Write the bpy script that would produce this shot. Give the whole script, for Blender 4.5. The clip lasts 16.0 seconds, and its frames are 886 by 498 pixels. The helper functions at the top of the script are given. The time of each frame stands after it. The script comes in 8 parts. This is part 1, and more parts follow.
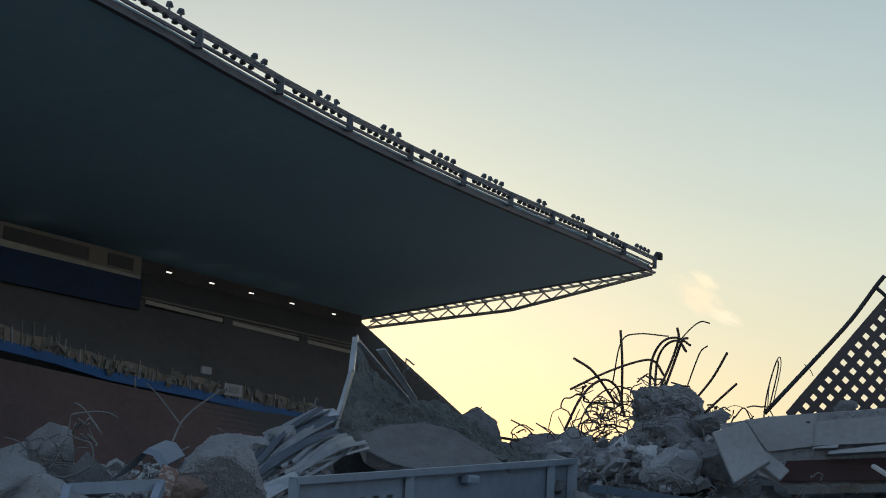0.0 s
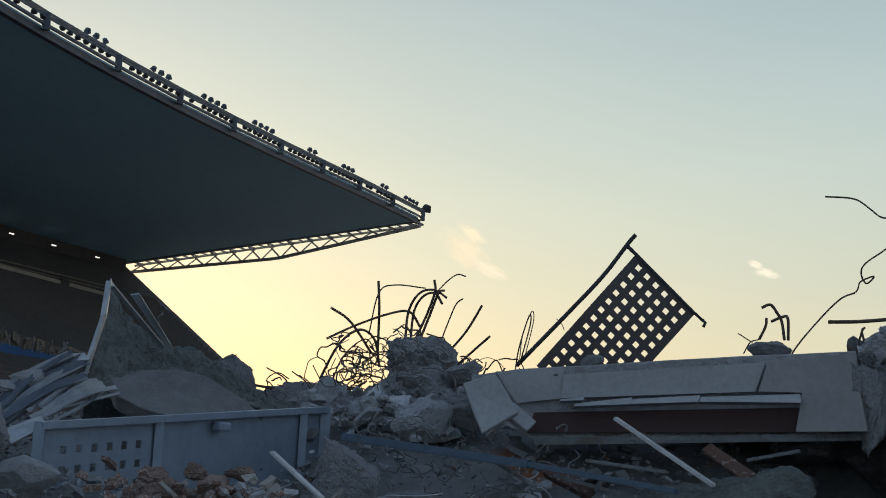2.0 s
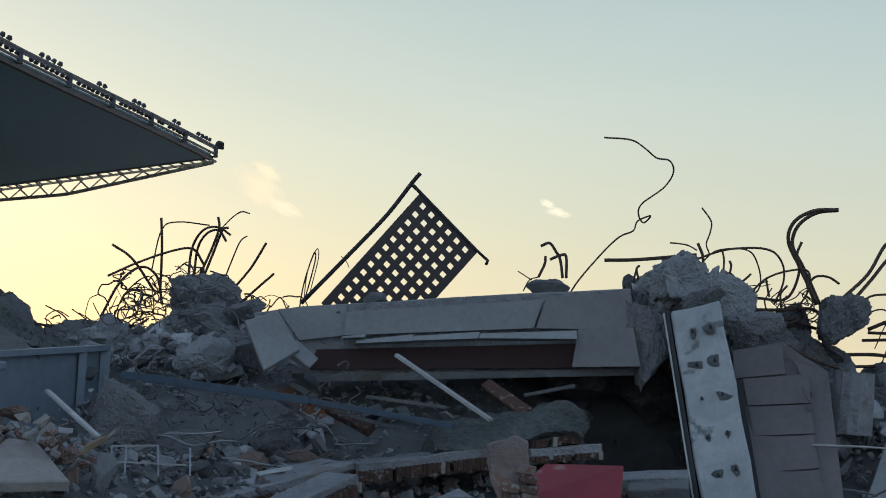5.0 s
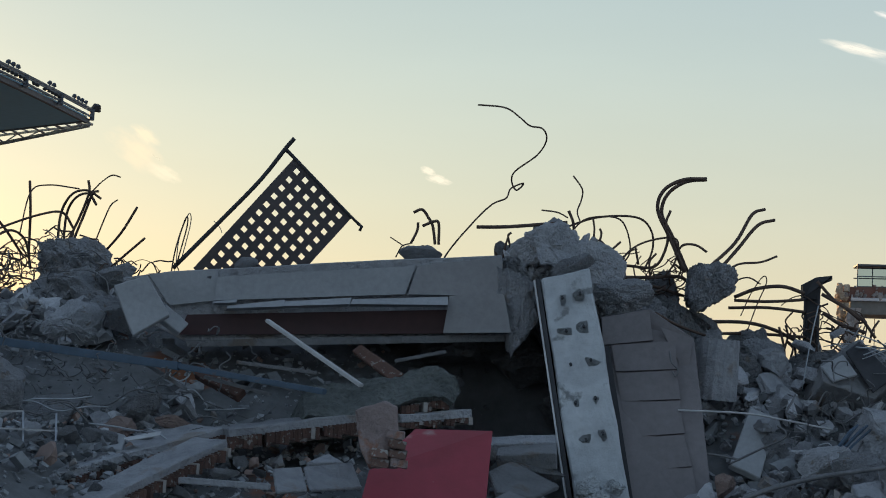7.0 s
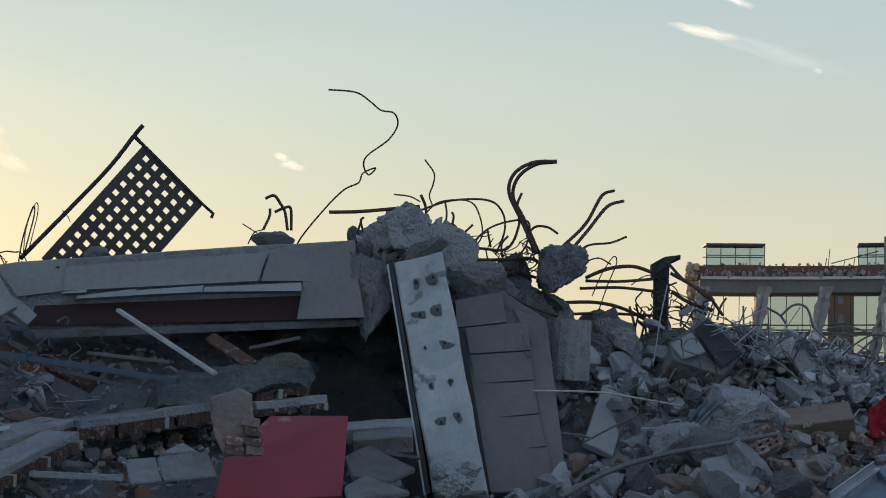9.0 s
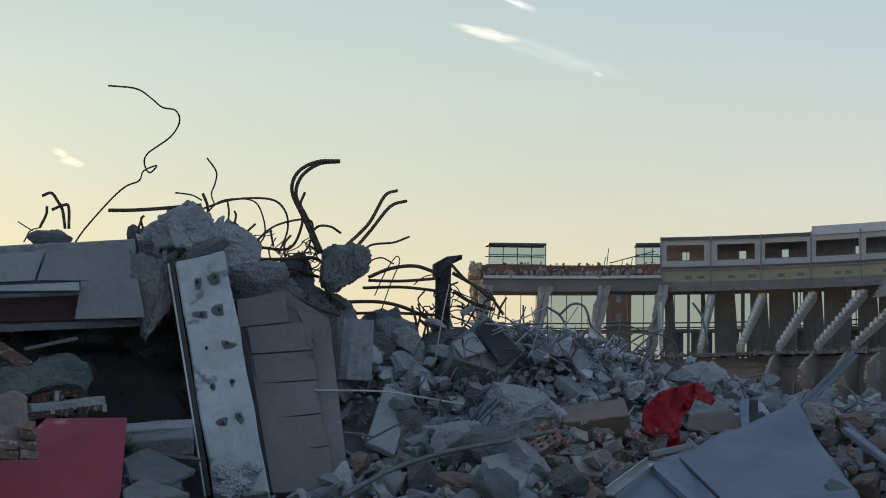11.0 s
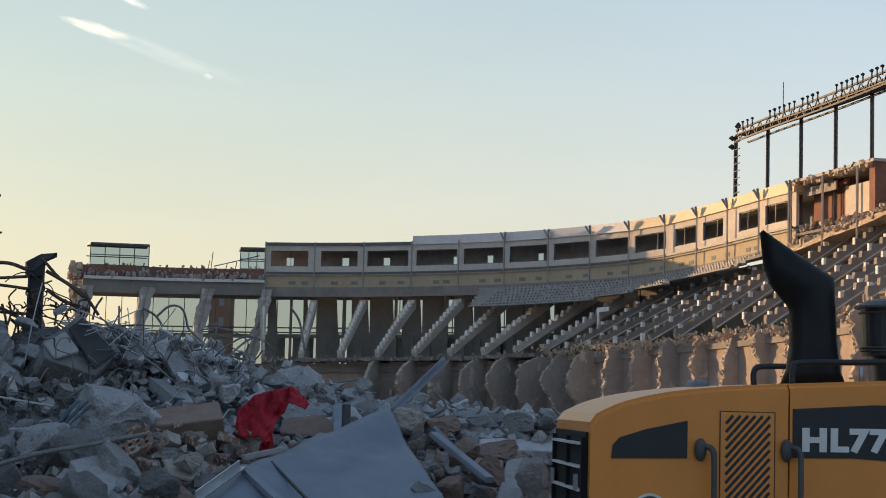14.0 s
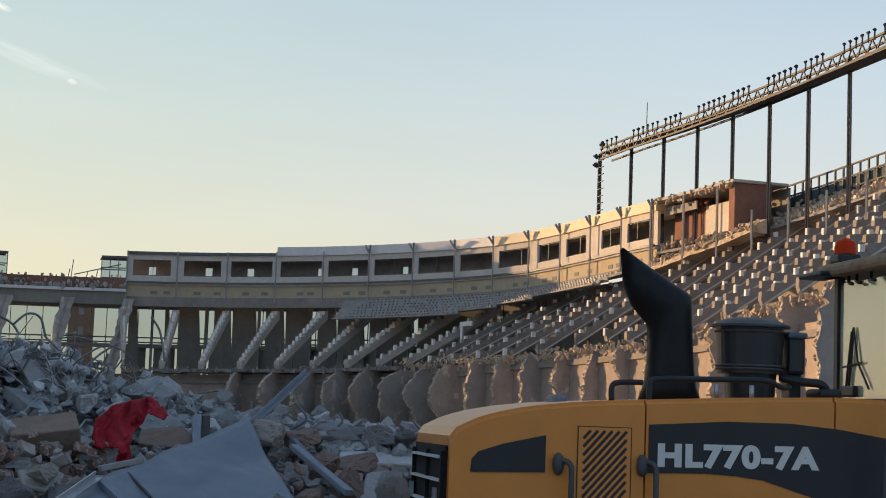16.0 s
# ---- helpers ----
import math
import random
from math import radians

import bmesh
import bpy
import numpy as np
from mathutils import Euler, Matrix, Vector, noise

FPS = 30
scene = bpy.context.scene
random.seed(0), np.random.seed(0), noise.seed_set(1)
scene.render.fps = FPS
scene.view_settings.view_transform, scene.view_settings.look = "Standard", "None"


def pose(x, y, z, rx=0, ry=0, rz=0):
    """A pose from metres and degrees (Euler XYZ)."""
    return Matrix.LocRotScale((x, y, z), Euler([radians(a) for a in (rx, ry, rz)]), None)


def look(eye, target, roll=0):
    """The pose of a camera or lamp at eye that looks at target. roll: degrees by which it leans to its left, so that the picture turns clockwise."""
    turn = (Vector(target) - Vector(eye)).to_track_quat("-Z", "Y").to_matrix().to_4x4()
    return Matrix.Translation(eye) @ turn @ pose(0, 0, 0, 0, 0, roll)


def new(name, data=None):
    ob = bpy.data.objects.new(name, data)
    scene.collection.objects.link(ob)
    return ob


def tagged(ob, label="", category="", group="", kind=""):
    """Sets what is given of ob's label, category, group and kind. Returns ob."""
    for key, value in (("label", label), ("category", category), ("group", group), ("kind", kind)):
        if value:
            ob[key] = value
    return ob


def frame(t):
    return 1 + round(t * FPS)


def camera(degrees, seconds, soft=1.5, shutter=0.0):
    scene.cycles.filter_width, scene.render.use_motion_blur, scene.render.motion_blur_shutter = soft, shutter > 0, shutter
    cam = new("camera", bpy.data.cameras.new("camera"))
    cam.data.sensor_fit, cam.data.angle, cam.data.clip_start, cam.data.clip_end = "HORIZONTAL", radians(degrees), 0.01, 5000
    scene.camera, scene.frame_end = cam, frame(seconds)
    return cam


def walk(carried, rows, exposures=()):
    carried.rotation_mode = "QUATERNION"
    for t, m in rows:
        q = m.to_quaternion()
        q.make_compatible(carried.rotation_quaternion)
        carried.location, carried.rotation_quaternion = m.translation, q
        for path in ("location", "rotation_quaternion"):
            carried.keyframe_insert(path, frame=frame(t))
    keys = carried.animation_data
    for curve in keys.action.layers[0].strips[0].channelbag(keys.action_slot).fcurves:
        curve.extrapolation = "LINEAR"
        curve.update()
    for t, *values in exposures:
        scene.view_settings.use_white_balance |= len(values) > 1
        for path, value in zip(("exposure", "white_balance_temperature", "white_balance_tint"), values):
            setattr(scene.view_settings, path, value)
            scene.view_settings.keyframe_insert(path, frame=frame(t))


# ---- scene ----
cam = camera(29.94, 16.0, soft=1.0)
PATH = [
    (0, (0.001, 0.002, 2.301), (0.081, 9.879, 3.864), 2.70),
    (0.5, (0.015, -0.008, 2.299), (0.337, 9.875, 3.789), 3.02),
    (1, (0.030, -0.017, 2.299), (0.694, 9.857, 3.736), 3.00),
    (1.5, (0.047, -0.025, 2.299), (1.136, 9.819, 3.683), 3.02),
    (2, (0.063, -0.031, 2.301), (1.542, 9.769, 3.634), 3.27),
    (2.5, (0.075, -0.036, 2.302), (1.846, 9.722, 3.586), 3.42),
    (3, (0.085, -0.042, 2.302), (2.096, 9.675, 3.539), 3.37),
    (3.5, (0.094, -0.049, 2.304), (2.307, 9.630, 3.490), 3.07),
    (4, (0.104, -0.056, 2.303), (2.494, 9.587, 3.440), 2.84),
    (6.5, (0.160, -0.089, 2.298), (3.376, 9.339, 3.184), 2.81),
    (7, (0.169, -0.093, 2.298), (3.580, 9.268, 3.158), 2.75),
    (7.5, (0.175, -0.097, 2.295), (3.782, 9.192, 3.139), 2.49),
    (8, (0.177, -0.099, 2.295), (3.976, 9.115, 3.120), 1.92),
    (10.5, (0.181, -0.104, 2.301), (5.210, 8.501, 3.110), 1.22),
    (11, (0.185, -0.108, 2.301), (5.545, 8.295, 3.121), 0.97),
    (11.5, (0.193, -0.114, 2.301), (5.939, 8.028, 3.139), 0.85),
    (12, (0.203, -0.121, 2.301), (6.345, 7.724, 3.157), 0.94),
    (12.5, (0.209, -0.126, 2.299), (6.702, 7.428, 3.175), 1.10),
    (13, (0.212, -0.128, 2.298), (6.991, 7.169, 3.188), 1.31),
    (13.5, (0.212, -0.128, 2.298), (7.218, 6.950, 3.191), 1.43),
    (14, (0.211, -0.129, 2.297), (7.395, 6.768, 3.195), 1.59),
    (14.5, (0.209, -0.132, 2.296), (7.549, 6.598, 3.208), 1.66),
    (15, (0.208, -0.137, 2.296), (7.690, 6.431, 3.243), 1.76),
    (15.5, (0.208, -0.141, 2.297), (7.813, 6.279, 3.279), 1.90),
    (16, (0.207, -0.143, 2.296), (7.922, 6.141, 3.299), 2.17),
]
walk(cam, [(t, look(eye, target, roll)) for t, eye, target, roll in PATH],
     [(0, -0.1), (0.5, 0.0), (1.2, 0.0), (2, -0.14), (3, -0.07), (8, -0.08), (10.5, -0.04), (12, 0.06), (14, 0.12), (16, 0.12)])

# ---- light ----
SUN_AZ, SUN_EL = -8.0, 4.8      # bearing clockwise from +y, height: hidden behind the main stand
SUN_WAY = (math.sin(radians(SUN_AZ)) * math.cos(radians(SUN_EL)), math.cos(radians(SUN_AZ)) * math.cos(radians(SUN_EL)), math.sin(radians(SUN_EL)))
world = bpy.data.worlds.new("world")
scene.world = world
world.use_nodes = True
wn, wl = world.node_tree.nodes, world.node_tree.links
sky = wn.new("ShaderNodeTexSky")
sky.sky_type = "NISHITA"
sky.sun_disc = False
sky.sun_elevation, sky.sun_rotation = radians(SUN_EL), radians(SUN_AZ)
sky.air_density, sky.dust_density, sky.ozone_density = 1.0, 1.0, 1.5
# evening haze over the clear sky: by height, warmer round the sun's bearing
ways = wn.new("ShaderNodeTexCoord")
xyz = wn.new("ShaderNodeSeparateXYZ")
wl.new(ways.outputs["Generated"], xyz.inputs[0])


def sky_ramp(stops):
    r = wn.new("ShaderNodeValToRGB")
    r.color_ramp.interpolation = "B_SPLINE"
    while len(r.color_ramp.elements) < len(stops):
        r.color_ramp.elements.new(0.5)
    for e, (p, c) in zip(r.color_ramp.elements, stops):
        e.position, e.color = p, (*c, 1)
    wl.new(xyz.outputs["Z"], r.inputs["Fac"])
    return r


toward = sky_ramp([(0.0, (0.75, 0.61, 0.40)), (0.06, (0.735, 0.67, 0.475)), (0.12, (0.66, 0.67, 0.525)), (0.20, (0.55, 0.65, 0.60)), (0.30, (0.40, 0.51, 0.54)), (0.45, (0.29, 0.38, 0.45)), (1.0, (0.12, 0.17, 0.24))])
away = sky_ramp([(0.0, (0.77, 0.62, 0.48)), (0.05, (0.76, 0.67, 0.555)), (0.12, (0.68, 0.685, 0.655)), (0.2, (0.55, 0.645, 0.71)), (0.3, (0.43, 0.545, 0.665)), (0.45, (0.286, 0.394, 0.551)), (1.0, (0.115, 0.167, 0.265))])
behind = sky_ramp([(0.0, (0.37, 0.45, 0.535)), (0.2, (0.35, 0.455, 0.57)), (0.45, (0.255, 0.365, 0.495)), (1.0, (0.15, 0.2, 0.285))])
near_sun = wn.new("ShaderNodeVectorMath")
near_sun.operation = "DOT_PRODUCT"
near_sun.inputs[1].default_value = (0.05, 0.995, 0.0)
wl.new(ways.outputs["Generated"], near_sun.inputs[0])
span = wn.new("ShaderNodeMapRange")
span.interpolation_type = "SMOOTHSTEP"
span.inputs["From Min"].default_value, span.inputs["From Max"].default_value = 0.45, 1.0
wl.new(near_sun.outputs["Value"], span.inputs["Value"])
haze = wn.new("ShaderNodeMixRGB")
wl.new(span.outputs[0], haze.inputs["Fac"])
opposite = wn.new("ShaderNodeMapRange")
opposite.interpolation_type = "SMOOTHSTEP"
opposite.inputs["From Min"].default_value, opposite.inputs["From Max"].default_value = -0.6, 0.55
wl.new(near_sun.outputs["Value"], opposite.inputs["Value"])
round_back = wn.new("ShaderNodeMixRGB")
wl.new(opposite.outputs[0], round_back.inputs["Fac"])
wl.new(behind.outputs[0], round_back.inputs["Color1"])
wl.new(away.outputs[0], round_back.inputs["Color2"])
wl.new(round_back.outputs[0], haze.inputs["Color1"])
wl.new(toward.outputs[0], haze.inputs["Color2"])
# thin high cloud streaks
streak = wn.new("ShaderNodeTexNoise")
streak.inputs["Scale"].default_value, streak.inputs["Detail"].default_value = 2.2, 6
stretch = wn.new("ShaderNodeMapping")
stretch.inputs["Scale"].default_value = (1, 1, 5)
wl.new(ways.outputs["Generated"], stretch.inputs["Vector"])
wl.new(stretch.outputs[0], streak.inputs["Vector"])
faint = wn.new("ShaderNodeMapRange")
faint.inputs["From Min"].default_value, faint.inputs["From Max"].default_value = 0.3, 0.75
faint.inputs["To Min"].default_value, faint.inputs["To Max"].default_value = 0.96, 1.05
wl.new(streak.outputs["Fac"], faint.inputs["Value"])
veil = wn.new("ShaderNodeVectorMath")
veil.operation = "SCALE"
wl.new(haze.outputs[0], veil.inputs[0])
wl.new(faint.outputs[0], veil.inputs["Scale"])
bg = wn["Background"]
bg.inputs["Strength"].default_value = 0.03
wl.new(sky.outputs["Color"], bg.inputs["Color"])
bg_haze = wn.new("ShaderNodeBackground")
bg_haze.inputs["Strength"].default_value = 0.95
wl.new(veil.outputs[0], bg_haze.inputs["Color"])
both = wn.new("ShaderNodeAddShader")
wl.new(bg.outputs[0], both.inputs[0])
wl.new(bg_haze.outputs[0], both.inputs[1])
wl.new(both.outputs[0], wn["World Output"].inputs["Surface"])
sun = new("sun", bpy.data.lights.new("sun", "SUN"))
sun.data.energy, sun.data.angle, sun.data.color = 5.5, radians(0.5), (1.0, 0.60, 0.28)
sun.matrix_world = look((0, 0, 60), (-SUN_WAY[0], -SUN_WAY[1], 60 - SUN_WAY[2]))


# ---- materials ----
def shade(name, base, dark=None, rough=0.8, metal=0.0, grain=8.0, stain=0.8, bump=0.25, rand=0.0, island=False, spots=None, bump_scale=None):
    """A surface with stains at one scale, grain at a finer one, and fine relief."""
    m = bpy.data.materials.new(name)
    m.use_nodes = True
    n, l = m.node_tree.nodes, m.node_tree.links
    b = n["Principled BSDF"]
    b.inputs["Roughness"].default_value, b.inputs["Metallic"].default_value = rough, metal
    dark = dark or tuple(c * 0.6 for c in base)
    tc = n.new("ShaderNodeTexCoord")
    big, fine = n.new("ShaderNodeTexNoise"), n.new("ShaderNodeTexNoise")
    big.inputs["Scale"].default_value, fine.inputs["Scale"].default_value = stain, grain
    big.inputs["Detail"].default_value, fine.inputs["Detail"].default_value = 6, 8
    for t in (big, fine):
        t.inputs["Roughness"].default_value = 0.62
        l.new(tc.outputs["Object"], t.inputs["Vector"])
    ramp = n.new("ShaderNodeValToRGB")
    ramp.color_ramp.elements[0].position, ramp.color_ramp.elements[1].position = 0.36, 0.66
    ramp.color_ramp.elements[0].color, ramp.color_ramp.elements[1].color = (*dark, 1), (*base, 1)
    mix = n.new("ShaderNodeMath")
    mix.operation = "MULTIPLY_ADD"
    mix.inputs[1].default_value = 0.45
    l.new(fine.outputs["Fac"], mix.inputs[0])
    half = n.new("ShaderNodeMath")
    half.operation = "MULTIPLY"
    half.inputs[1].default_value = 0.58
    l.new(big.outputs["Fac"], half.inputs[0])
    l.new(half.outputs[0], mix.inputs[2])
    l.new(mix.outputs[0], ramp.inputs["Fac"])
    out = ramp.outputs["Color"]
    if spots:
        sp = n.new("ShaderNodeTexNoise")
        sp.inputs["Scale"].default_value, sp.inputs["Detail"].default_value = spots[1], 5
        l.new(tc.outputs["Object"], sp.inputs["Vector"])
        sr = n.new("ShaderNodeValToRGB")
        sr.color_ramp.elements[0].position, sr.color_ramp.elements[1].position = spots[2], spots[2] + 0.06
        l.new(sp.outputs["Fac"], sr.inputs["Fac"])
        mx = n.new("ShaderNodeMixRGB")
        mx.inputs["Color2"].default_value = (*spots[0], 1)
        l.new(sr.outputs["Color"], mx.inputs["Fac"])
        l.new(out, mx.inputs["Color1"])
        out = mx.outputs["Color"]
    if rand or island:
        info = n.new("ShaderNodeNewGeometry" if island else "ShaderNodeObjectInfo")
        hsv = n.new("ShaderNodeHueSaturation")
        mr = n.new("ShaderNodeMapRange")
        mr.inputs["To Min"].default_value, mr.inputs["To Max"].default_value = 1 - (rand or 0.4), 1 + (rand or 0.4)
        l.new(info.outputs["Random Per Island" if island else "Random"], mr.inputs["Value"])
        l.new(mr.outputs[0], hsv.inputs["Value"])
        l.new(out, hsv.inputs["Color"])
        out = hsv.outputs["Color"]
    l.new(out, b.inputs["Base Color"])
    if bump:
        bp = n.new("ShaderNodeBump")
        bp.inputs["Strength"].default_value, bp.inputs["Distance"].default_value = bump, bump_scale or 0.02
        l.new(fine.outputs["Fac"], bp.inputs["Height"])
        l.new(bp.outputs["Normal"], b.inputs["Normal"])
    return m


concrete = shade("concrete", (0.446, 0.452, 0.478), (0.286, 0.292, 0.31), 0.92, grain=14, stain=1.6, bump=1.0, bump_scale=0.05, rand=0.17, spots=((0.33, 0.30, 0.28), 4, 0.61))
concrete_pale = shade("concrete_pale", (0.605, 0.614, 0.645), (0.413, 0.42, 0.444), 0.9, grain=16, stain=1.5, bump=0.9, bump_scale=0.05, rand=0.17, spots=((0.36, 0.33, 0.31), 4, 0.63))
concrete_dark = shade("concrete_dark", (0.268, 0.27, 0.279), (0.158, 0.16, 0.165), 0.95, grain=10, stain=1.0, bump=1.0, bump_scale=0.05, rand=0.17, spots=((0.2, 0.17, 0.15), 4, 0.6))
plaster = shade("plaster", (0.425, 0.435, 0.45), (0.3, 0.308, 0.32), 0.85, grain=30, stain=1.1, bump=0.12)
rubble_mat = shade("rubble", (0.25, 0.257, 0.265), (0.125, 0.128, 0.132), 0.95, grain=9, stain=0.7, bump=0.7, spots=((0.32, 0.14, 0.08), 1.3, 0.62))
chip_mat = shade("chips", (0.35, 0.365, 0.385), (0.21, 0.22, 0.23), 0.93, grain=20, stain=2.5, bump=0.4, rand=0.45, island=True)
brickbits = shade("brickbits", (0.368, 0.259, 0.218), (0.253, 0.196, 0.178), 0.9, grain=18, stain=2.5, bump=0.4, rand=0.4, island=True)
brick_edge = shade("brick_edge", (0.145, 0.075, 0.057), (0.095, 0.062, 0.052), 0.92, grain=110, stain=22, bump=0.5, rand=0.25, spots=((0.26, 0.24, 0.22), 40, 0.58))
brick = shade("brick", (0.285, 0.155, 0.115), (0.21, 0.15, 0.13), 0.9, grain=110, stain=22, bump=0.5, rand=0.3, spots=((0.4, 0.37, 0.35), 38, 0.52))
pink_mortar = shade("pink_mortar", (0.40, 0.315, 0.30), (0.27, 0.215, 0.205), 0.95, grain=26, stain=5, bump=0.8, bump_scale=0.03, spots=((0.36, 0.2, 0.15), 9, 0.6))
mortar = shade("mortar", (0.464, 0.432, 0.41), (0.313, 0.286, 0.27), 0.95, grain=20, stain=2, bump=0.5)
rebar_mat = shade("rebar", (0.188, 0.131, 0.103), (0.0938, 0.0656, 0.0562), 0.75, 0.5, grain=30, stain=5, bump=0.3)
wire_mat = shade("wire", (0.26, 0.26, 0.265), (0.13, 0.13, 0.135), 0.55, 0.4, grain=30, stain=5, bump=0.1)
steel_grey = shade("steel_grey", (0.31, 0.375, 0.46), (0.22, 0.27, 0.33), 0.45, 0.25, grain=12, stain=1.4, bump=0.08, spots=((0.2, 0.13, 0.09), 6, 0.70))
steel_sheet = shade("steel_sheet", (0.239, 0.283, 0.347), (0.161, 0.193, 0.244), 0.6, 0.15, grain=5, stain=0.9, bump=0.1, spots=((0.25, 0.27, 0.3), 3, 0.66))
steel_dark = shade("steel_dark", (0.07, 0.07, 0.075), (0.04, 0.04, 0.045), 0.6, 0.3, grain=14, stain=2, bump=0.15)
steel_blue = shade("steel_blue", (0.101, 0.155, 0.223), (0.0675, 0.0945, 0.128), 0.5, 0.2, grain=12, stain=1.8, bump=0.1, spots=((0.2, 0.12, 0.08), 5, 0.64))
galvanised = shade("galvanised", (0.55, 0.57, 0.6), (0.34, 0.36, 0.38), 0.35, 0.7, grain=10, stain=2, bump=0.1)
red_paint = shade("red_paint", (0.07, 0.027, 0.028), (0.045, 0.02, 0.02), 0.6, grain=14, stain=1.2, bump=0.15)
red_board = shade("red_board", (0.41, 0.0492, 0.0738), (0.295, 0.0369, 0.0492), 0.45, grain=9, stain=1.5, bump=0.06, spots=((0.45, 0.3, 0.28), 3, 0.66))
red_cloth = shade("red_cloth", (0.44, 0.018, 0.035), (0.28, 0.012, 0.025), 0.9, grain=60, stain=3, bump=0.3)
wood = shade("wood", (0.4, 0.3, 0.2), (0.24, 0.17, 0.11), 0.8, grain=16, stain=2, bump=0.3)
lath = shade("lath", (0.66, 0.66, 0.66), (0.42, 0.42, 0.42), 0.6, grain=16, stain=3, bump=0.15)
earth = shade("earth", (0.26, 0.22, 0.18), (0.16, 0.13, 0.11), 0.98, grain=3, stain=0.15, bump=0.6)
# far surfaces; the curved stand's are lightened to hold the distance haze
far_concrete = shade("stand_concrete", (0.575, 0.529, 0.483), (0.414, 0.38, 0.345), 0.95, grain=1.2, stain=0.2, bump=0.4, bump_scale=0.2)
# darker raker concrete, holding the shade of the beams' sides
far_raker_shade = shade("shaded_raker_concrete", (0.32, 0.285, 0.26), (0.23, 0.2, 0.185), 0.95, grain=1.2, stain=0.3, bump=0.4, bump_scale=0.2)
# broken concrete, with the evening sun's warmth put into its pale base
far_broken_sun = shade("sunlit_broken_concrete", (0.68, 0.56, 0.43), (0.40, 0.31, 0.23), 0.95, grain=2.2, stain=0.5, bump=0.9, bump_scale=0.3)
far_wall = shade("gallery_panel", (0.656, 0.606, 0.557), (0.536, 0.487, 0.447), 0.85, grain=2, stain=0.25, bump=0.1)
far_block = shade("seat_support", (0.85, 0.83, 0.81), (0.72, 0.69, 0.66), 0.9, grain=2, stain=0.25, bump=0.1)
far_post = shade("pale_post", (0.38, 0.38, 0.39), (0.27, 0.27, 0.28), 0.7, 0.2, grain=3, stain=0.4, bump=0.1)
# warm copy of the white cladding, low sun put into the colour
far_white_sunlit = shade("sunlit_white_cladding", (0.85, 0.73, 0.53), (0.76, 0.64, 0.45), 0.7, grain=2, stain=0.3, bump=0.05)
far_yellow = shade("ochre_panel", (0.508, 0.43, 0.313), (0.411, 0.342, 0.244), 0.85, grain=2, stain=0.3, bump=0.1)
far_white = shade("white_cladding", (0.74, 0.74, 0.76), (0.6, 0.6, 0.62), 0.5, 0.2, grain=2, stain=0.3, bump=0.05)
# the gallery rooms' lack of light is put into this darker tone
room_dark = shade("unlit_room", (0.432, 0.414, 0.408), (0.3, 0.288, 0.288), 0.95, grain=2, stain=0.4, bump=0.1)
far_beam = shade("edge_beam_concrete", (0.31, 0.287, 0.269), (0.196, 0.178, 0.167), 0.95, grain=1.2, stain=0.35, bump=0.3, bump_scale=0.2)
far_terrace = shade("terrace_concrete", (0.396, 0.384, 0.378), (0.264, 0.258, 0.252), 0.95, grain=1.5, stain=0.3, bump=0.3, bump_scale=0.1)
far_fin = shade("fin_concrete", (0.433, 0.388, 0.362), (0.319, 0.289, 0.266), 0.95, grain=1.0, stain=0.25, bump=0.5, bump_scale=0.2, spots=((0.58, 0.52, 0.48), 0.7, 0.6))
low_brick = shade("low_wall_brick", (0.414, 0.335, 0.296), (0.282, 0.239, 0.216), 0.95, grain=1.4, stain=0.3, bump=0.5, bump_scale=0.2)
# shadow inside the stand, given as a darker base colour
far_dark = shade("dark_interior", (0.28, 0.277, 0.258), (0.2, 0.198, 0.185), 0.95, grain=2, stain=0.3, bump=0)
far_steel = shade("stand_steel", (0.16, 0.18, 0.21), (0.1, 0.11, 0.13), 0.6, 0.3, grain=3, stain=0.6, bump=0.1)
gantry_steel = shade("gantry_steel", (0.085, 0.088, 0.095), (0.055, 0.057, 0.062), 0.65, 0.3, grain=3, stain=0.6, bump=0.1)
far_brick = shade("stand_brick", (0.30, 0.15, 0.115), (0.2, 0.105, 0.085), 0.95, grain=2.5, stain=0.5, bump=0.3)
far_blue = shade("blue_parapet", (0.012, 0.11, 0.31), (0.008, 0.07, 0.2), 0.7, grain=1.5, stain=0.25, bump=0.1)
roof_under = shade("roof_soffit", (0.35, 0.622, 0.778), (0.298, 0.531, 0.674), 0.8, grain=2, stain=0.05, bump=0.05)
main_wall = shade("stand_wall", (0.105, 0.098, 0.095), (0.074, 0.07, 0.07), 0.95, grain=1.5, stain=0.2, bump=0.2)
main_beige = shade("beige_fascia", (0.27, 0.24, 0.2), (0.18, 0.16, 0.135), 0.9, grain=1.5, stain=0.25, bump=0.1)
fence_blue = shade("fence_blue", (0.10, 0.14, 0.16), (0.06, 0.085, 0.1), 0.8, grain=2, stain=0.5, bump=0.1)
strip_brown = shade("broken_strip_brown", (0.30, 0.235, 0.185), (0.15, 0.12, 0.10), 0.95, grain=3, stain=0.6, bump=0.4)
rail_beige = shade("rail_beige", (0.46, 0.42, 0.35), (0.33, 0.30, 0.25), 0.85, grain=1.5, stain=0.25, bump=0.1)
# backdrop colours: the shade behind the rakers is in them
backdrop_dark = shade("rear_backdrop", (0.27, 0.265, 0.245), (0.19, 0.187, 0.173), 0.95, grain=1.5, stain=0.2, bump=0.1)
backdrop_brown = shade("rear_backdrop_brown", (0.429, 0.364, 0.325), (0.325, 0.273, 0.24), 0.95, grain=1.5, stain=0.2, bump=0.1)
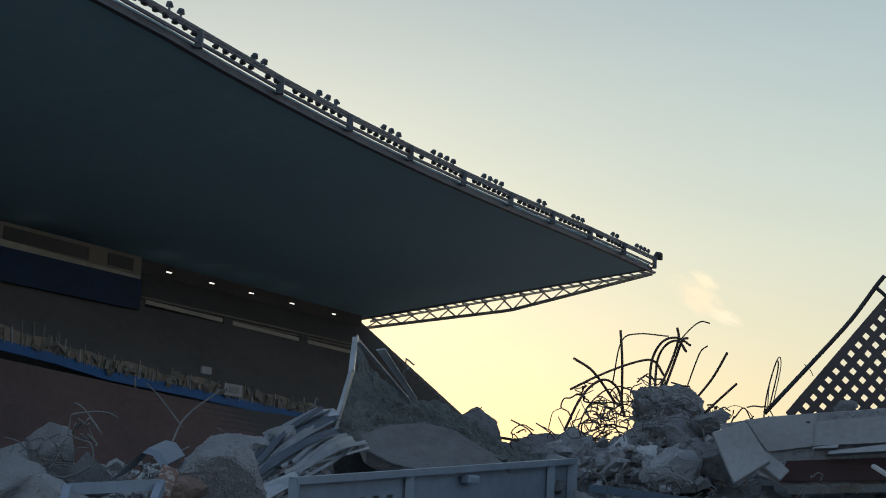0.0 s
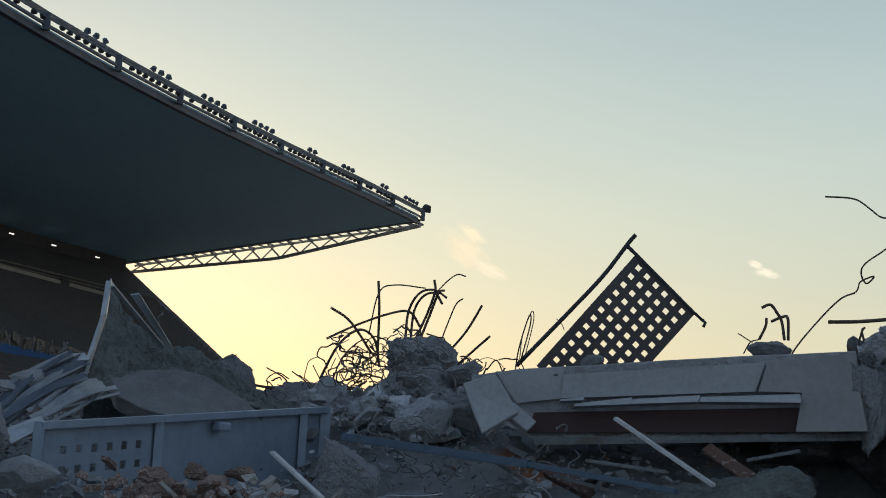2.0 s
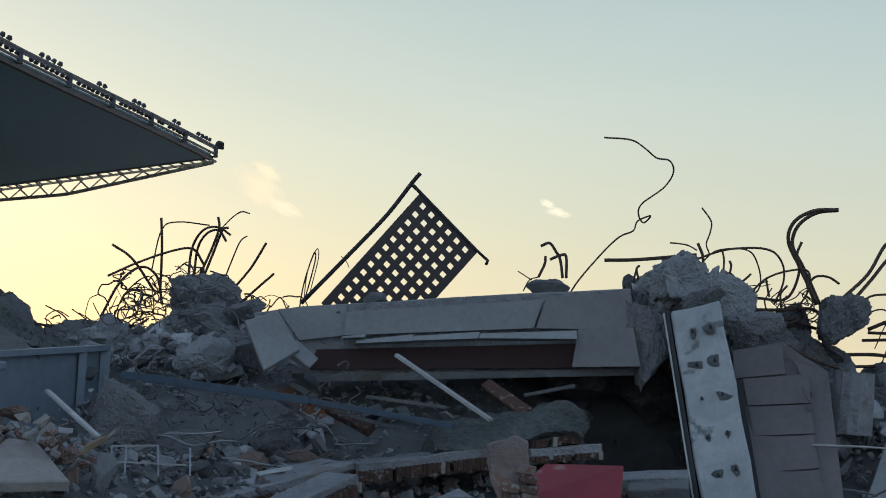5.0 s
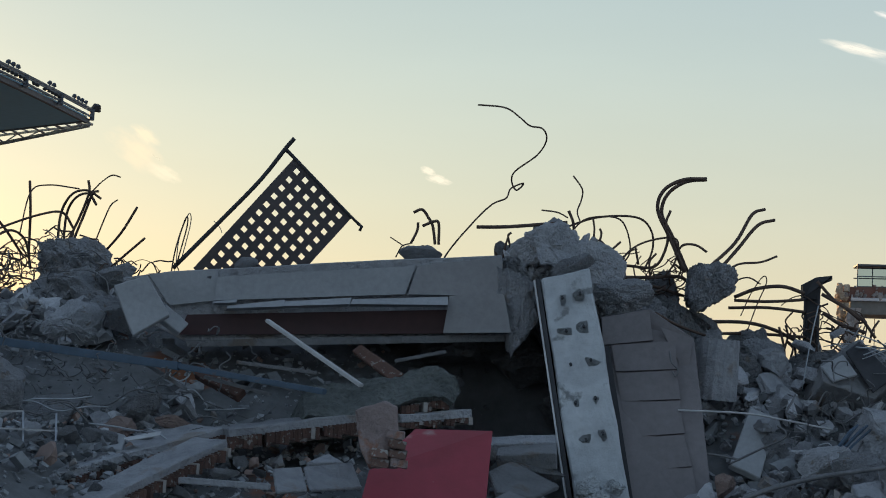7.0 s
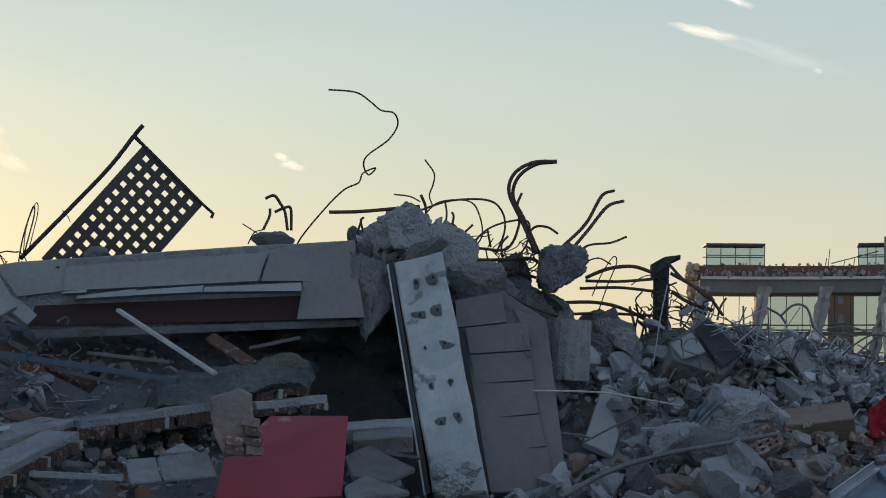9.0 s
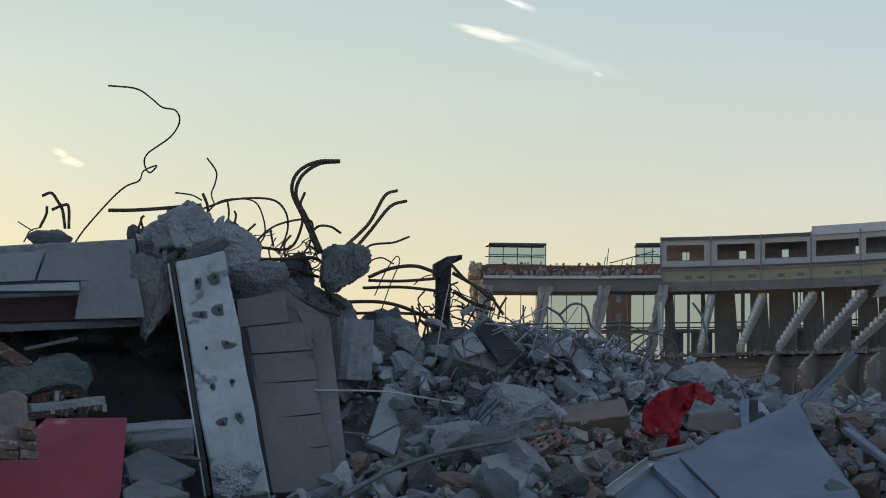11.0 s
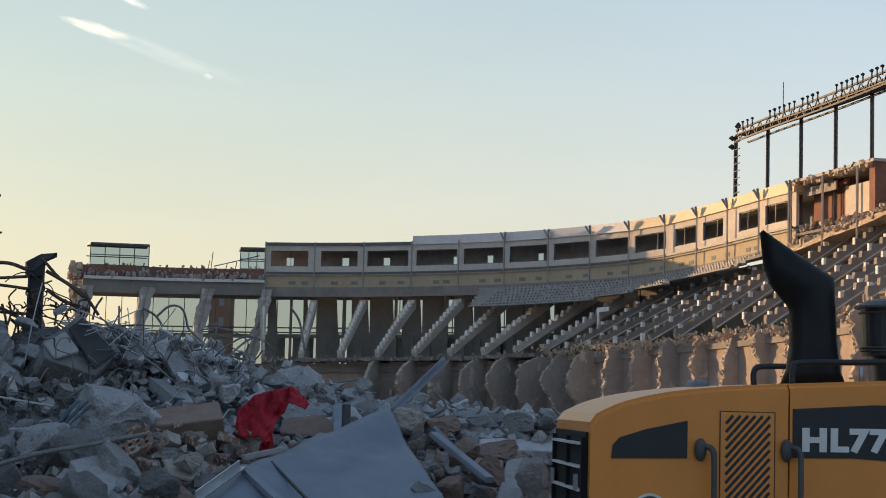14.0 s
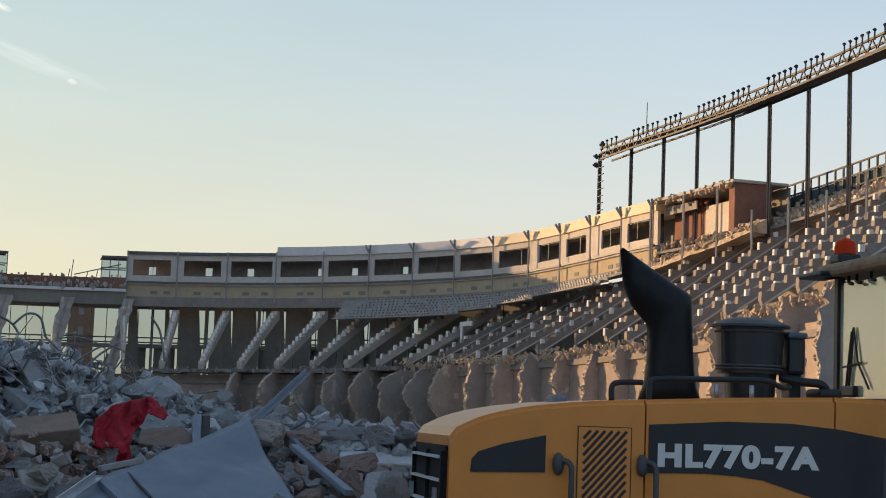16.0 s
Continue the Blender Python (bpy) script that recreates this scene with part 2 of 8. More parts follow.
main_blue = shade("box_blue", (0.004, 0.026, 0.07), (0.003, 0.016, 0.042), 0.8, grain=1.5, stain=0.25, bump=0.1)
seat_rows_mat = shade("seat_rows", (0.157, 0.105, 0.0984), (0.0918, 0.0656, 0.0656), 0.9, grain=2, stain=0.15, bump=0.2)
tower_brick = shade("tower_brick", (0.55, 0.33, 0.2), (0.45, 0.26, 0.16), 0.9, grain=2, stain=0.2, bump=0.1)
lamp_black = shade("lamp_housing", (0.06, 0.06, 0.065), (0.04, 0.04, 0.04), 0.6, 0.2, bump=0)


def glass(name, colour, rough=0.05, trans=0.9):
    m = bpy.data.materials.new(name)
    m.use_nodes = True
    b = m.node_tree.nodes["Principled BSDF"]
    b.inputs["Base Color"].default_value = (*colour, 1)
    b.inputs["Roughness"].default_value = rough
    b.inputs["Transmission Weight"].default_value = trans
    b.inputs["Specular IOR Level"].default_value = 0.3
    b.inputs["IOR"].default_value = 1.1
    return m


green_glass = glass("green_glass", (0.385, 0.49, 0.58), 0.02, 1.0)
glow = bpy.data.materials.new("lamp_glow")
glow.use_nodes = True
glow.node_tree.nodes["Principled BSDF"].inputs["Emission Color"].default_value = (1, 0.95, 0.85, 1)
glow.node_tree.nodes["Principled BSDF"].inputs["Emission Strength"].default_value = 1.3


# ---- mesh helpers ----
def part(name, bm, material, parent=None, label="", smooth=False):
    """Links a bmesh as one mesh object, under a thing or a part."""
    me = bpy.data.meshes.new(name)
    if smooth:
        for f in bm.faces:
            f.smooth = True
    bm.to_mesh(me)
    bm.free()
    me.materials.append(material)
    ob = new(name, me)
    if parent is not None:
        ob.parent = parent
    if label:
        tagged(ob, label)
    return ob


def thing(name, m=None, **tags):
    ob = new(name)
    if m is not None:
        ob.matrix_world = m
    return tagged(ob, **tags)


def box(bm, x0, y0, z0, x1, y1, z1, bevel=0.0):
    m = Matrix.LocRotScale(((x0 + x1) / 2, (y0 + y1) / 2, (z0 + z1) / 2), None, (abs(x1 - x0), abs(y1 - y0), abs(z1 - z0)))
    made = bmesh.ops.create_cube(bm, size=1, matrix=m)
    if bevel:
        edges = list({e for v in made["verts"] for e in v.link_edges})
        bmesh.ops.bevel(bm, geom=edges, offset=bevel, segments=2, affect="EDGES", profile=0.5)
    return bm


def solid_box(*a, bevel=0.0):
    return box(bmesh.new(), *a, bevel=bevel)


def bar(bm, a, b, w, h=None, up=(0, 0, 1)):
    """A square bar from a to b."""
    a, b, h = Vector(a), Vector(b), h or w
    d = (b - a).normalized()
    s = d.cross(Vector(up))
    s = s.normalized() if s.length > 1e-4 else Vector((1, 0, 0))
    u = s.cross(d)
    vs = [bm.verts.new(p + s * (w / 2 * i) + u * (h / 2 * j)) for p in (a, b) for i, j in ((-1, -1), (1, -1), (1, 1), (-1, 1))]
    for q in ((0, 1, 2, 3), (7, 6, 5, 4), (0, 4, 5, 1), (1, 5, 6, 2), (2, 6, 7, 3), (3, 7, 4, 0)):
        bm.faces.new([vs[i] for i in q])
    return bm


def prism(bm, loop, offset):
    """A flat outline of 3D points, thickened by a vector."""
    o = Vector(offset)
    a = [bm.verts.new(Vector(p)) for p in loop]
    b = [bm.verts.new(Vector(p) + o) for p in loop]
    n = len(a)
    bm.faces.new(a)
    bm.faces.new(b[::-1])
    for i in range(n):
        bm.faces.new((a[i], b[i], b[(i + 1) % n], a[(i + 1) % n]))
    bmesh.ops.recalc_face_normals(bm, faces=bm.faces)
    return bm


def smooth_line(points, steps=6):
    """Catmull-Rom through the points."""
    p = [Vector(q) for q in points]
    if len(p) < 3:
        return p
    p = [p[0] * 2 - p[1]] + p + [p[-1] * 2 - p[-2]]
    out = []
    for i in range(1, len(p) - 2):
        for k in range(steps):
            t = k / steps
            out.append(0.5 * (2 * p[i] + (p[i + 1] - p[i - 1]) * t + (2 * p[i - 1] - 5 * p[i] + 4 * p[i + 1] - p[i + 2]) * t * t
                              + (3 * p[i] - p[i - 1] - 3 * p[i + 1] + p[i + 2]) * t ** 3))
    return out + [p[-2]]


def tube(bm, line, r, sides=6, cap=True):
    """A round rod along a line of points."""
    line = [Vector(q) for q in line]
    rings, up = [], Vector((0.31, 0.17, 0.93))
    for i, q in enumerate(line):
        d = (line[min(i + 1, len(line) - 1)] - line[max(i - 1, 0)]).normalized()
        s = d.cross(up).normalized() if d.cross(up).length > 1e-3 else Vector((1, 0, 0))
        u = s.cross(d)
        up = u
        rings.append([bm.verts.new(q + (s * math.cos(k * math.tau / sides) + u * math.sin(k * math.tau / sides)) * r) for k in range(sides)])
    for a, b in zip(rings, rings[1:]):
        for k in range(sides):
            bm.faces.new((a[k], a[(k + 1) % sides], b[(k + 1) % sides], b[k]))
    if cap:
        bm.faces.new(rings[0][::-1])
        bm.faces.new(rings[-1])
    return bm


def rod(name, points, r, material, label, category="rebar", parent=None, group=""):
    ob = part(name, tube(bmesh.new(), smooth_line(points), r), material, parent, smooth=True)
    if parent is None:
        tagged(ob, label, category, group)
    return ob


def rock_mesh(rng, cuts=2, rough=0.16, planes=7, detail=0.05):
    """A broken lump: a ball cut by random planes into facets, then chipped and pitted."""
    bm = bmesh.new()
    bmesh.ops.create_icosphere(bm, subdivisions=cuts + 1, radius=1.25)
    flats = []
    for _ in range(planes + 6):
        d = Vector((rng.gauss(0, 1), rng.gauss(0, 1), rng.gauss(0, 1))).normalized()
        flats.append((d, rng.uniform(0.46, 0.92)))
    off = Vector((rng.uniform(0, 50), rng.uniform(0, 50), rng.uniform(0, 50)))
    for v in bm.verts:
        bent = v.co + Vector((noise.noise(v.co * 1.6 + off), noise.noise(v.co * 1.6 + off * 2), noise.noise(v.co * 1.6 - off))) * rough * 1.3
        for d, k in flats:
            over = bent.dot(d) - k
            if over > 0:
                bent -= d * over
        n = bent.normalized()
        chip = noise.noise(bent * 4.5 + off)
        v.co = bent + n * (chip * detail * 1.6 - max(0, chip - 0.25) * detail * 3 + noise.noise(bent * 11 + off) * detail * 0.9 + noise.noise(bent * 23 + off) * detail * 0.4)
    return bm


def rock(name, where, size, material, label, seed, turn=0.0, cuts=3, rough=0.16, category="rubble", group="", planes=8, detail=0.05):
    rng = random.Random(seed)
    bm = rock_mesh(rng, cuts, rough, planes, detail)
    ob = part(name, bm, material)
    ob.matrix_world = Matrix.LocRotScale(where, Euler((rng.uniform(-0.3, 0.3), rng.uniform(-0.3, 0.3), turn)), Vector(size) * 1.12)
    return tagged(ob, label, category, group)


# ---- clouds, far off ----
def cloud_material(name, colour, strength, seed):
    m = bpy.data.materials.new(name)
    m.use_nodes = True
    n, l = m.node_tree.nodes, m.node_tree.links
    n.remove(n["Principled BSDF"])
    tc, no, gr = n.new("ShaderNodeTexCoord"), n.new("ShaderNodeTexNoise"), n.new("ShaderNodeTexGradient")
    gr.gradient_type = "SPHERICAL"
    no.noise_dimensions = "4D"
    no.inputs["W"].default_value, no.inputs["Scale"].default_value, no.inputs["Detail"].default_value = seed, 2.6, 7
    l.new(tc.outputs["Object"], no.inputs["Vector"])
    l.new(tc.outputs["Object"], gr.inputs["Vector"])
    mul, rng_ = n.new("ShaderNodeMath"), n.new("ShaderNodeMapRange")
    mul.operation = "MULTIPLY"
    l.new(no.outputs["Fac"], mul.inputs[0])
    l.new(gr.outputs["Fac"], mul.inputs[1])
    rng_.inputs["From Min"].default_value, rng_.inputs["From Max"].default_value, rng_.inputs["To Max"].default_value = 0.14, 0.5, strength
    l.new(mul.outputs[0], rng_.inputs["Value"])
    em, tr, mx = n.new("ShaderNodeEmission"), n.new("ShaderNodeBsdfTransparent"), n.new("ShaderNodeMixShader")
    em.inputs["Color"].default_value, em.inputs["Strength"].default_value = (*colour, 1), 1.12
    l.new(rng_.outputs[0], mx.inputs["Fac"])
    l.new(tr.outputs[0], mx.inputs[1])
    l.new(em.outputs[0], mx.inputs[2])
    l.new(mx.outputs[0], n["Material Output"].inputs["Surface"])
    return m


def cloud(centre, w, h, lean, colour, strength, seed, label):
    c = Vector(centre)
    turn = c.to_track_quat("Z", "Y").to_matrix().to_4x4() @ Matrix.Rotation(lean, 4, "Z")
    bm = bmesh.new()
    bmesh.ops.create_grid(bm, x_segments=4, y_segments=4, size=1)
    ob = part("cloud", bm, cloud_material("cloud_wisp", colour, strength, seed))
    ob.matrix_world = Matrix.Translation(c) @ turn @ Matrix.Diagonal((w, h, 1, 1))
    return tagged(ob, label, "cloud", kind="structure")


cloud((479.58, 2934.21, 402.29), 90, 44, 0.55, (1.0, 0.86, 0.60), 1.1, 1.0, "small peach evening cloud above the roof")
cloud((531.37, 2929.76, 368.02), 50, 20, 0.4, (1.0, 0.89, 0.64), 1.5, 2.0, "small bright evening cloud wisp")
cloud((494.67, 2927.60, 431.35), 46, 20, 0.6, (1.0, 0.88, 0.62), 1.2, 9.0, "small peach cloud wisp")
cloud((986.74, 2805.13, 399.02), 22, 11, 0.3, (1.0, 0.92, 0.72), 1.6, 3.0, "tiny bright cloud wisp")
cloud((1005.38, 2800.49, 384.75), 36, 13, 0.2, (1.0, 0.92, 0.72), 1.6, 4.0, "tiny bright cloud wisp")
cloud((1638.29, 2432.85, 632.63), 95, 15, 0.24, (1.0, 0.95, 0.82), 1.3, 5.0, "long thin bright cloud streak")
cloud((1745.18, 2367.33, 594.12), 200, 24, 0.3, (0.92, 0.92, 0.88), 0.3, 6.0, "faint trailing end of a cloud streak")
cloud((1679.51, 2390.52, 684.04), 50, 10, 0.35, (1.0, 0.97, 0.9), 1.2, 7.0, "short thin cloud streak")
cloud((1807.98, 2327.55, 562.59), 14, 8, 0.2, (1.0, 0.96, 0.86), 0.5, 8.0, "tiny cloud speck")

# ---- ground and heap ----
AZ = (-40, -16, -6, 0, 5, 9, 15, 22, 26, 30, 36, 42, 47, 60, 75, 95)
AT_8 = (0.3, 2.2, 2.2, 2.1, 2.05, 1.78, 1.62, 1.55, 1.5, 1.5, 1.54, 1.55, 1.5, 1.4, 0.9, 0.0)
AT_9 = (0.3, 2.4, 2.36, 2.14, 2.1, 2.14, 2.08, 1.98, 1.66, 1.66, 1.82, 1.8, 1.74, 1.7, 1.2, 0.0)
CREST = (0.3, 2.45, 2.5, 2.6, 2.66, 2.7, 2.76, 2.78, 2.72, 2.66, 2.44, 2.27, 2.17, 1.98, 1.5, 0.0)


HOLLOW = (3.92, 9.12)


def mound(x, y):
    """Height of the rubble heap over the ground."""
    d, az = math.hypot(x, y), math.degrees(math.atan2(x, y))
    a, b, c = np.interp(az, AZ, AT_8), np.interp(az, AZ, AT_9), np.interp(az, AZ, CREST)
    h = np.interp(d, (0, 4.0, 5.2, 6.5, 8.0, 9.5, 10.6, 12.2, 17, 22), (0, 0, 0.5 * a, 0.86 * a, a, b, c, c - 0.15, 0.5, 0))
    if az > 46:
        h *= 1 - np.interp(az, (46, 51.5), (0, 1)) * np.interp(d, (8.6, 10.0), (1, 0))
    hx, hy = x - HOLLOW[0], y - HOLLOW[1]
    h -= 1.9 * math.exp(-(hx * hx / 0.3 + hy * hy / 0.34) ** 2)
    h, p = float(h), Vector((x, y, 0))
    return h + min(1, h) * (0.07 * noise.noise(p * 0.9) + 0.05 * noise.noise(p * 2.3) + 0.03 * noise.noise(p * 6) + 0.014 * noise.noise(p * 15))


def grid_sheet(xs, ys, height):
    verts = [(x, y, height(x, y)) for y in ys for x in xs]
    n = len(xs)
    faces = [(j * n + i, j * n + i + 1, (j + 1) * n + i + 1, (j + 1) * n + i) for j in range(len(ys) - 1) for i in range(n - 1)]
    me = bpy.data.meshes.new("sheet")
    me.from_pydata(verts, [], faces)
    return me


far = [-3000, -1200, -500, -220, -120, -70, -45]
xs = far + list(np.arange(-30, 30.1, 2.0)) + [-v for v in far[::-1]]
me = grid_sheet(xs, xs, lambda x, y: -0.02)
me.materials.append(earth)
ground = tagged(new("ground", me), "bare dusty earth of the demolition site", "ground", kind="structure")
fine = np.arange(-7, 17.01, 0.07)
me = grid_sheet(list(fine), list(np.arange(-2, 19.0, 0.07)), lambda x, y: mound(x, y) - 0.06)
me.materials.append(rubble_mat)
for f in me.polygons:
    f.use_smooth = True
heap = tagged(new("rubble_heap", me), "heap of grey crushed concrete, mortar and dust", "rubble", kind="structure")


def scatter(name, count, material, az, dist, size, label, seed, flat=0.6):
    """Loose crumbs and fragments lying on the heap, one mesh."""
    rng = random.Random(seed)
    cube = [Vector((i, j, k)) for i in (-1, 1) for j in (-1, 1) for k in (-1, 1)]
    quads = ((0, 1, 3, 2), (4, 6, 7, 5), (0, 4, 5, 1), (2, 3, 7, 6), (0, 2, 6, 4), (1, 5, 7, 3))
    verts, faces = [], []
    for _ in range(count):
        a, d = radians(rng.uniform(*az)), rng.uniform(*dist)
        x, y = d * math.sin(a), d * math.cos(a)
        s = size[0] * (size[1] / size[0]) ** (rng.random() ** 2.2)
        sc = (s * rng.uniform(0.6, 1.5), s * rng.uniform(0.5, 1.1), s * rng.uniform(0.3, flat))
        turn = Euler((rng.uniform(-0.7, 0.7), rng.uniform(-0.7, 0.7), rng.uniform(0, 6.3))).to_matrix()
        b = len(verts)
        base = Vector((x, y, mound(x, y) + sc[2] * 0.3))
        for c in cube:
            q = Vector((c[n] * sc[n] * rng.uniform(0.5, 1.05) for n in range(3)))
            verts.append(base + turn @ q)
        faces += [tuple(b + i for i in f) for f in quads]
    me = bpy.data.meshes.new(name)
    me.from_pydata([tuple(v) for v in verts], [], faces)
    me.materials.append(material)
    return tagged(new(name, me), label, "rubble", kind="stuff")


scatter("concrete_crumbs", 26000, chip_mat, (-17, 56), (6.6, 11.8), (0.004, 0.032), "loose grey concrete crumbs over the heap", 3)
scatter("shoulder_fragments", 1500, chip_mat, (29, 51), (8.4, 11.8), (0.02, 0.12), "grey concrete fragments piled on the heap's shoulder", 34, 0.6)
scatter("concrete_fragments", 600, chip_mat, (-18, 62), (7.2, 11.8), (0.03, 0.09), "larger grey concrete fragments over the heap", 33, 0.45)
scatter("brick_crumbs", 1500, brickbits, (-18, 60), (5.8, 12.0), (0.008, 0.04), "scattered red brick crumbs over the heap", 4)
scatter("brick_spill", 700, brickbits, (37, 50), (7.4, 9.9), (0.012, 0.06), "spill of broken red bricks below the heap's top", 5)

# ---- the curved stand across the pitch ----
BAY = 6.08
stations, heading = [Vector((130.8, 155.3))], 130.0
headings = [130.0]
for k in range(24):
    turn = 7.4 if k < 10 else 1.3
    h = radians(heading + turn / 2)
    stations.append(stations[-1] + Vector((math.sin(h), math.cos(h))) * BAY)
    heading += turn
    headings.append(heading)


def dip(k):
    """How far the older bays have settled below the newer ones."""
    return 0.55 * min(max((12 - k) / 3.5, 0), 1) + 0.18 * max(-k, 0)


def on_stand(k, inn, z):
    """A place in the curved stand: bay, metres in towards the pitch, height (the stand climbs a little)."""
    if k < 0:
        h = radians(128 + 4 * k)
        p = stations[0] + Vector((math.sin(h), math.cos(h))) * (k * 7.3)
    else:
        i = min(int(k), len(stations) - 2)
        p = stations[i].lerp(stations[i + 1], k - i)
        h = radians(headings[i] + (headings[i + 1] - headings[i]) * (k - i))
    return Vector((p.x + math.cos(h) * inn, p.y - math.sin(h) * inn, z + 0.14 * max(k, 0) - dip(k)))


def set_back(k):
    """How much deeper the terraces run back beyond the gallery's end."""
    return max(0.0, k - 12.0)


def pitch(k):
    """Slope of the rakers: steeper beyond the gallery's end."""
    return 0.52 + 0.14 * min(max((k - 11) / 2.5, 0), 1)


def lift(k):
    """How far the far bays stand above the others at their foot."""
    return 0.4 * max(0, k - 17)


def on_upper(k, inn, z):
    """A place on the deeper terraces: they climb as they run back."""
    return on_stand(k, inn - set_back(k), z + pitch(k) * set_back(k))


def stand_bank(bm, k0, k1, outline, place):
    """A length of the stand with any outline across it."""
    rings = []
    for s in range(5):
        k = k0 + (k1 - k0) * s / 4
        rings.append([bm.verts.new(place(k, i + 0.25 * noise.noise(Vector((k * 3, i, z))), z + 0.3 * noise.noise(Vector((k * 4, z, i))))) for i, z in outline])
    n = len(outline)
    for a, b in zip(rings, rings[1:]):
        for j in range(n):
            bm.faces.new((a[j], b[j], b[(j + 1) % n], a[(j + 1) % n]))
    bm.faces.new(rings[0][::-1])
    bm.faces.new(rings[-1])
    bmesh.ops.recalc_face_normals(bm, faces=bm.faces)
    return bm


def stand_block(bm, k0, k1, i0, i1, z0, z1, place=on_stand):
    """A block along the stand's curve."""
    n = max(1, math.ceil(k1 - k0))
    rings = []
    for s in range(n + 1):
        k = k0 + (k1 - k0) * s / n
        rings.append([bm.verts.new(place(k, i, z)) for i, z in ((i0, z0), (i1, z0), (i1, z1), (i0, z1))])
    for a, b in zip(rings, rings[1:]):
        for j in range(4):
            bm.faces.new((a[j], b[j], b[(j + 1) % 4], a[(j + 1) % 4]))
    bm.faces.new(rings[0][::-1])
    bm.faces.new(rings[-1])
    return bm


curved = thing("curved_grandstand", label="half-demolished curved concrete grandstand with its terraces stripped away", category="grandstand")
srng = random.Random(11)


def gallery_bay(k, windows):
    """One bay of the gallery: front panel with real openings, interior behind, sill band and hatches."""
    panel = part("gallery_panel", stand_block(bmesh.new(), k, k + 1, -0.3, 0, 17.6, 18.35), far_wall, curved)
    bm = bmesh.new()
    stand_block(bm, k, k + 1, -0.3, 0, 20.25, 20.9)
    edges = [0.0] + [v for w in windows for v in w] + [1.0]
    for a, b in zip(edges[::2], edges[1::2]):
        stand_block(bm, k + a, k + b, -0.3, 0, 18.35, 20.25)
    part("gallery_wall", bm, far_wall, curved)
    for a, b in windows:
        bm = bmesh.new()
        stand_block(bm, k + a, k + b, -0.26, -0.16, 18.35, 18.43)
        stand_block(bm, k + a, k + b, -0.26, -0.16, 20.17, 20.25)
        for e in (a, b - 0.012):
            stand_block(bm, k + e, k + e + 0.012, -0.26, -0.16, 18.43, 20.17)
        if srng.random() < 0.5:
            m = a + (b - a) * srng.uniform(0.3, 0.7)
            stand_block(bm, k + m, k + m + 0.01, -0.26, -0.16, 18.43, 20.17)
        part("window_frame", bm, far_steel, curved)
    white = k >= 3
    # from bay 8 on, the fascia's sunlight is in its cladding colour
    part("fascia", stand_block(bmesh.new(), k, k + 1, -4.8, 0.25, 20.9, 21.95 if white else 21.25), (far_white if k < 8 else far_white_sunlit) if white else far_steel, curved)
    part("sill_band", stand_block(bmesh.new(), k, k + 1, -0.2, 0.05, 15.75, 17.2), far_yellow, curved)
    for c in (srng.uniform(0.3, 0.5), srng.uniform(0.65, 0.82)):
        part("hatch", stand_block(bmesh.new(), k + c, k + c + 0.14, 0.05, 0.08, 16.1, 16.5), far_dark, curved)
    part("rail", stand_block(bmesh.new(), k, k + 1, 0.3, 0.5, 17.4, 17.62), far_steel, curved)
    part("floor_edge", stand_block(bmesh.new(), k, k + 1, -4.5, 0.3, 17.2, 17.4), far_concrete, curved)
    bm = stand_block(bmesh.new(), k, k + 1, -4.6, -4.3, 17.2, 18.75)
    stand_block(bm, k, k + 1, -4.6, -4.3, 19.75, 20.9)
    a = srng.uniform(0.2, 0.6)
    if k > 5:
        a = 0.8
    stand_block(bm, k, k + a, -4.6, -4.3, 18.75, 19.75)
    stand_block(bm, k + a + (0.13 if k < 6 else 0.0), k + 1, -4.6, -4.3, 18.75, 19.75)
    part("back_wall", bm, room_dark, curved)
    if k < 6:
        part("rear_pane", stand_block(bmesh.new(), k + a, k + a + 0.13, -4.5, -4.46, 18.75, 19.75), green_glass, curved)


for k in range(13):
    if k < 3:
        gallery_bay(k, [(0.12, 0.86)] if k < 2 else [(0.06, 0.9)])
    else:
        gallery_bay(k, {9: [(0.2, 0.86)], 10: [(0.06, 0.72)], 11: [(0.22, 0.86)], 12: [(0.05, 0.86)]}.get(k, [(0.07, 0.93)]))

# steel posts with floodlight brackets
for k in range(14):
    bm = bar(bmesh.new(), on_stand(k, 0.55, 15.2), on_stand(k, 0.55, 21.3), 0.13)
    if k >= 5:
        bar(bm, on_stand(k, 0.55, 21.0), on_stand(k - 0.07, 0.9, 21.9), 0.22)
        bar(bm, on_stand(k, 0.55, 21.0), on_stand(k + 0.05, 0.9, 21.9), 0.2)
    part("steel_post", bm, far_post, curved)

# edge beam, rakers with steps, fin walls
for k in range(-3, 0):
    part("edge_beam", stand_block(bmesh.new(), k, k + 1, -5, 0.6, 14.7, 16.3), far_dark, curved)
for k in range(13):
    part("edge_beam", stand_block(bmesh.new(), k, k + 1, -0.8, 0.5, *((14.6, 15.76) if k < 10 else (15.2, 15.76))), far_beam, curved)


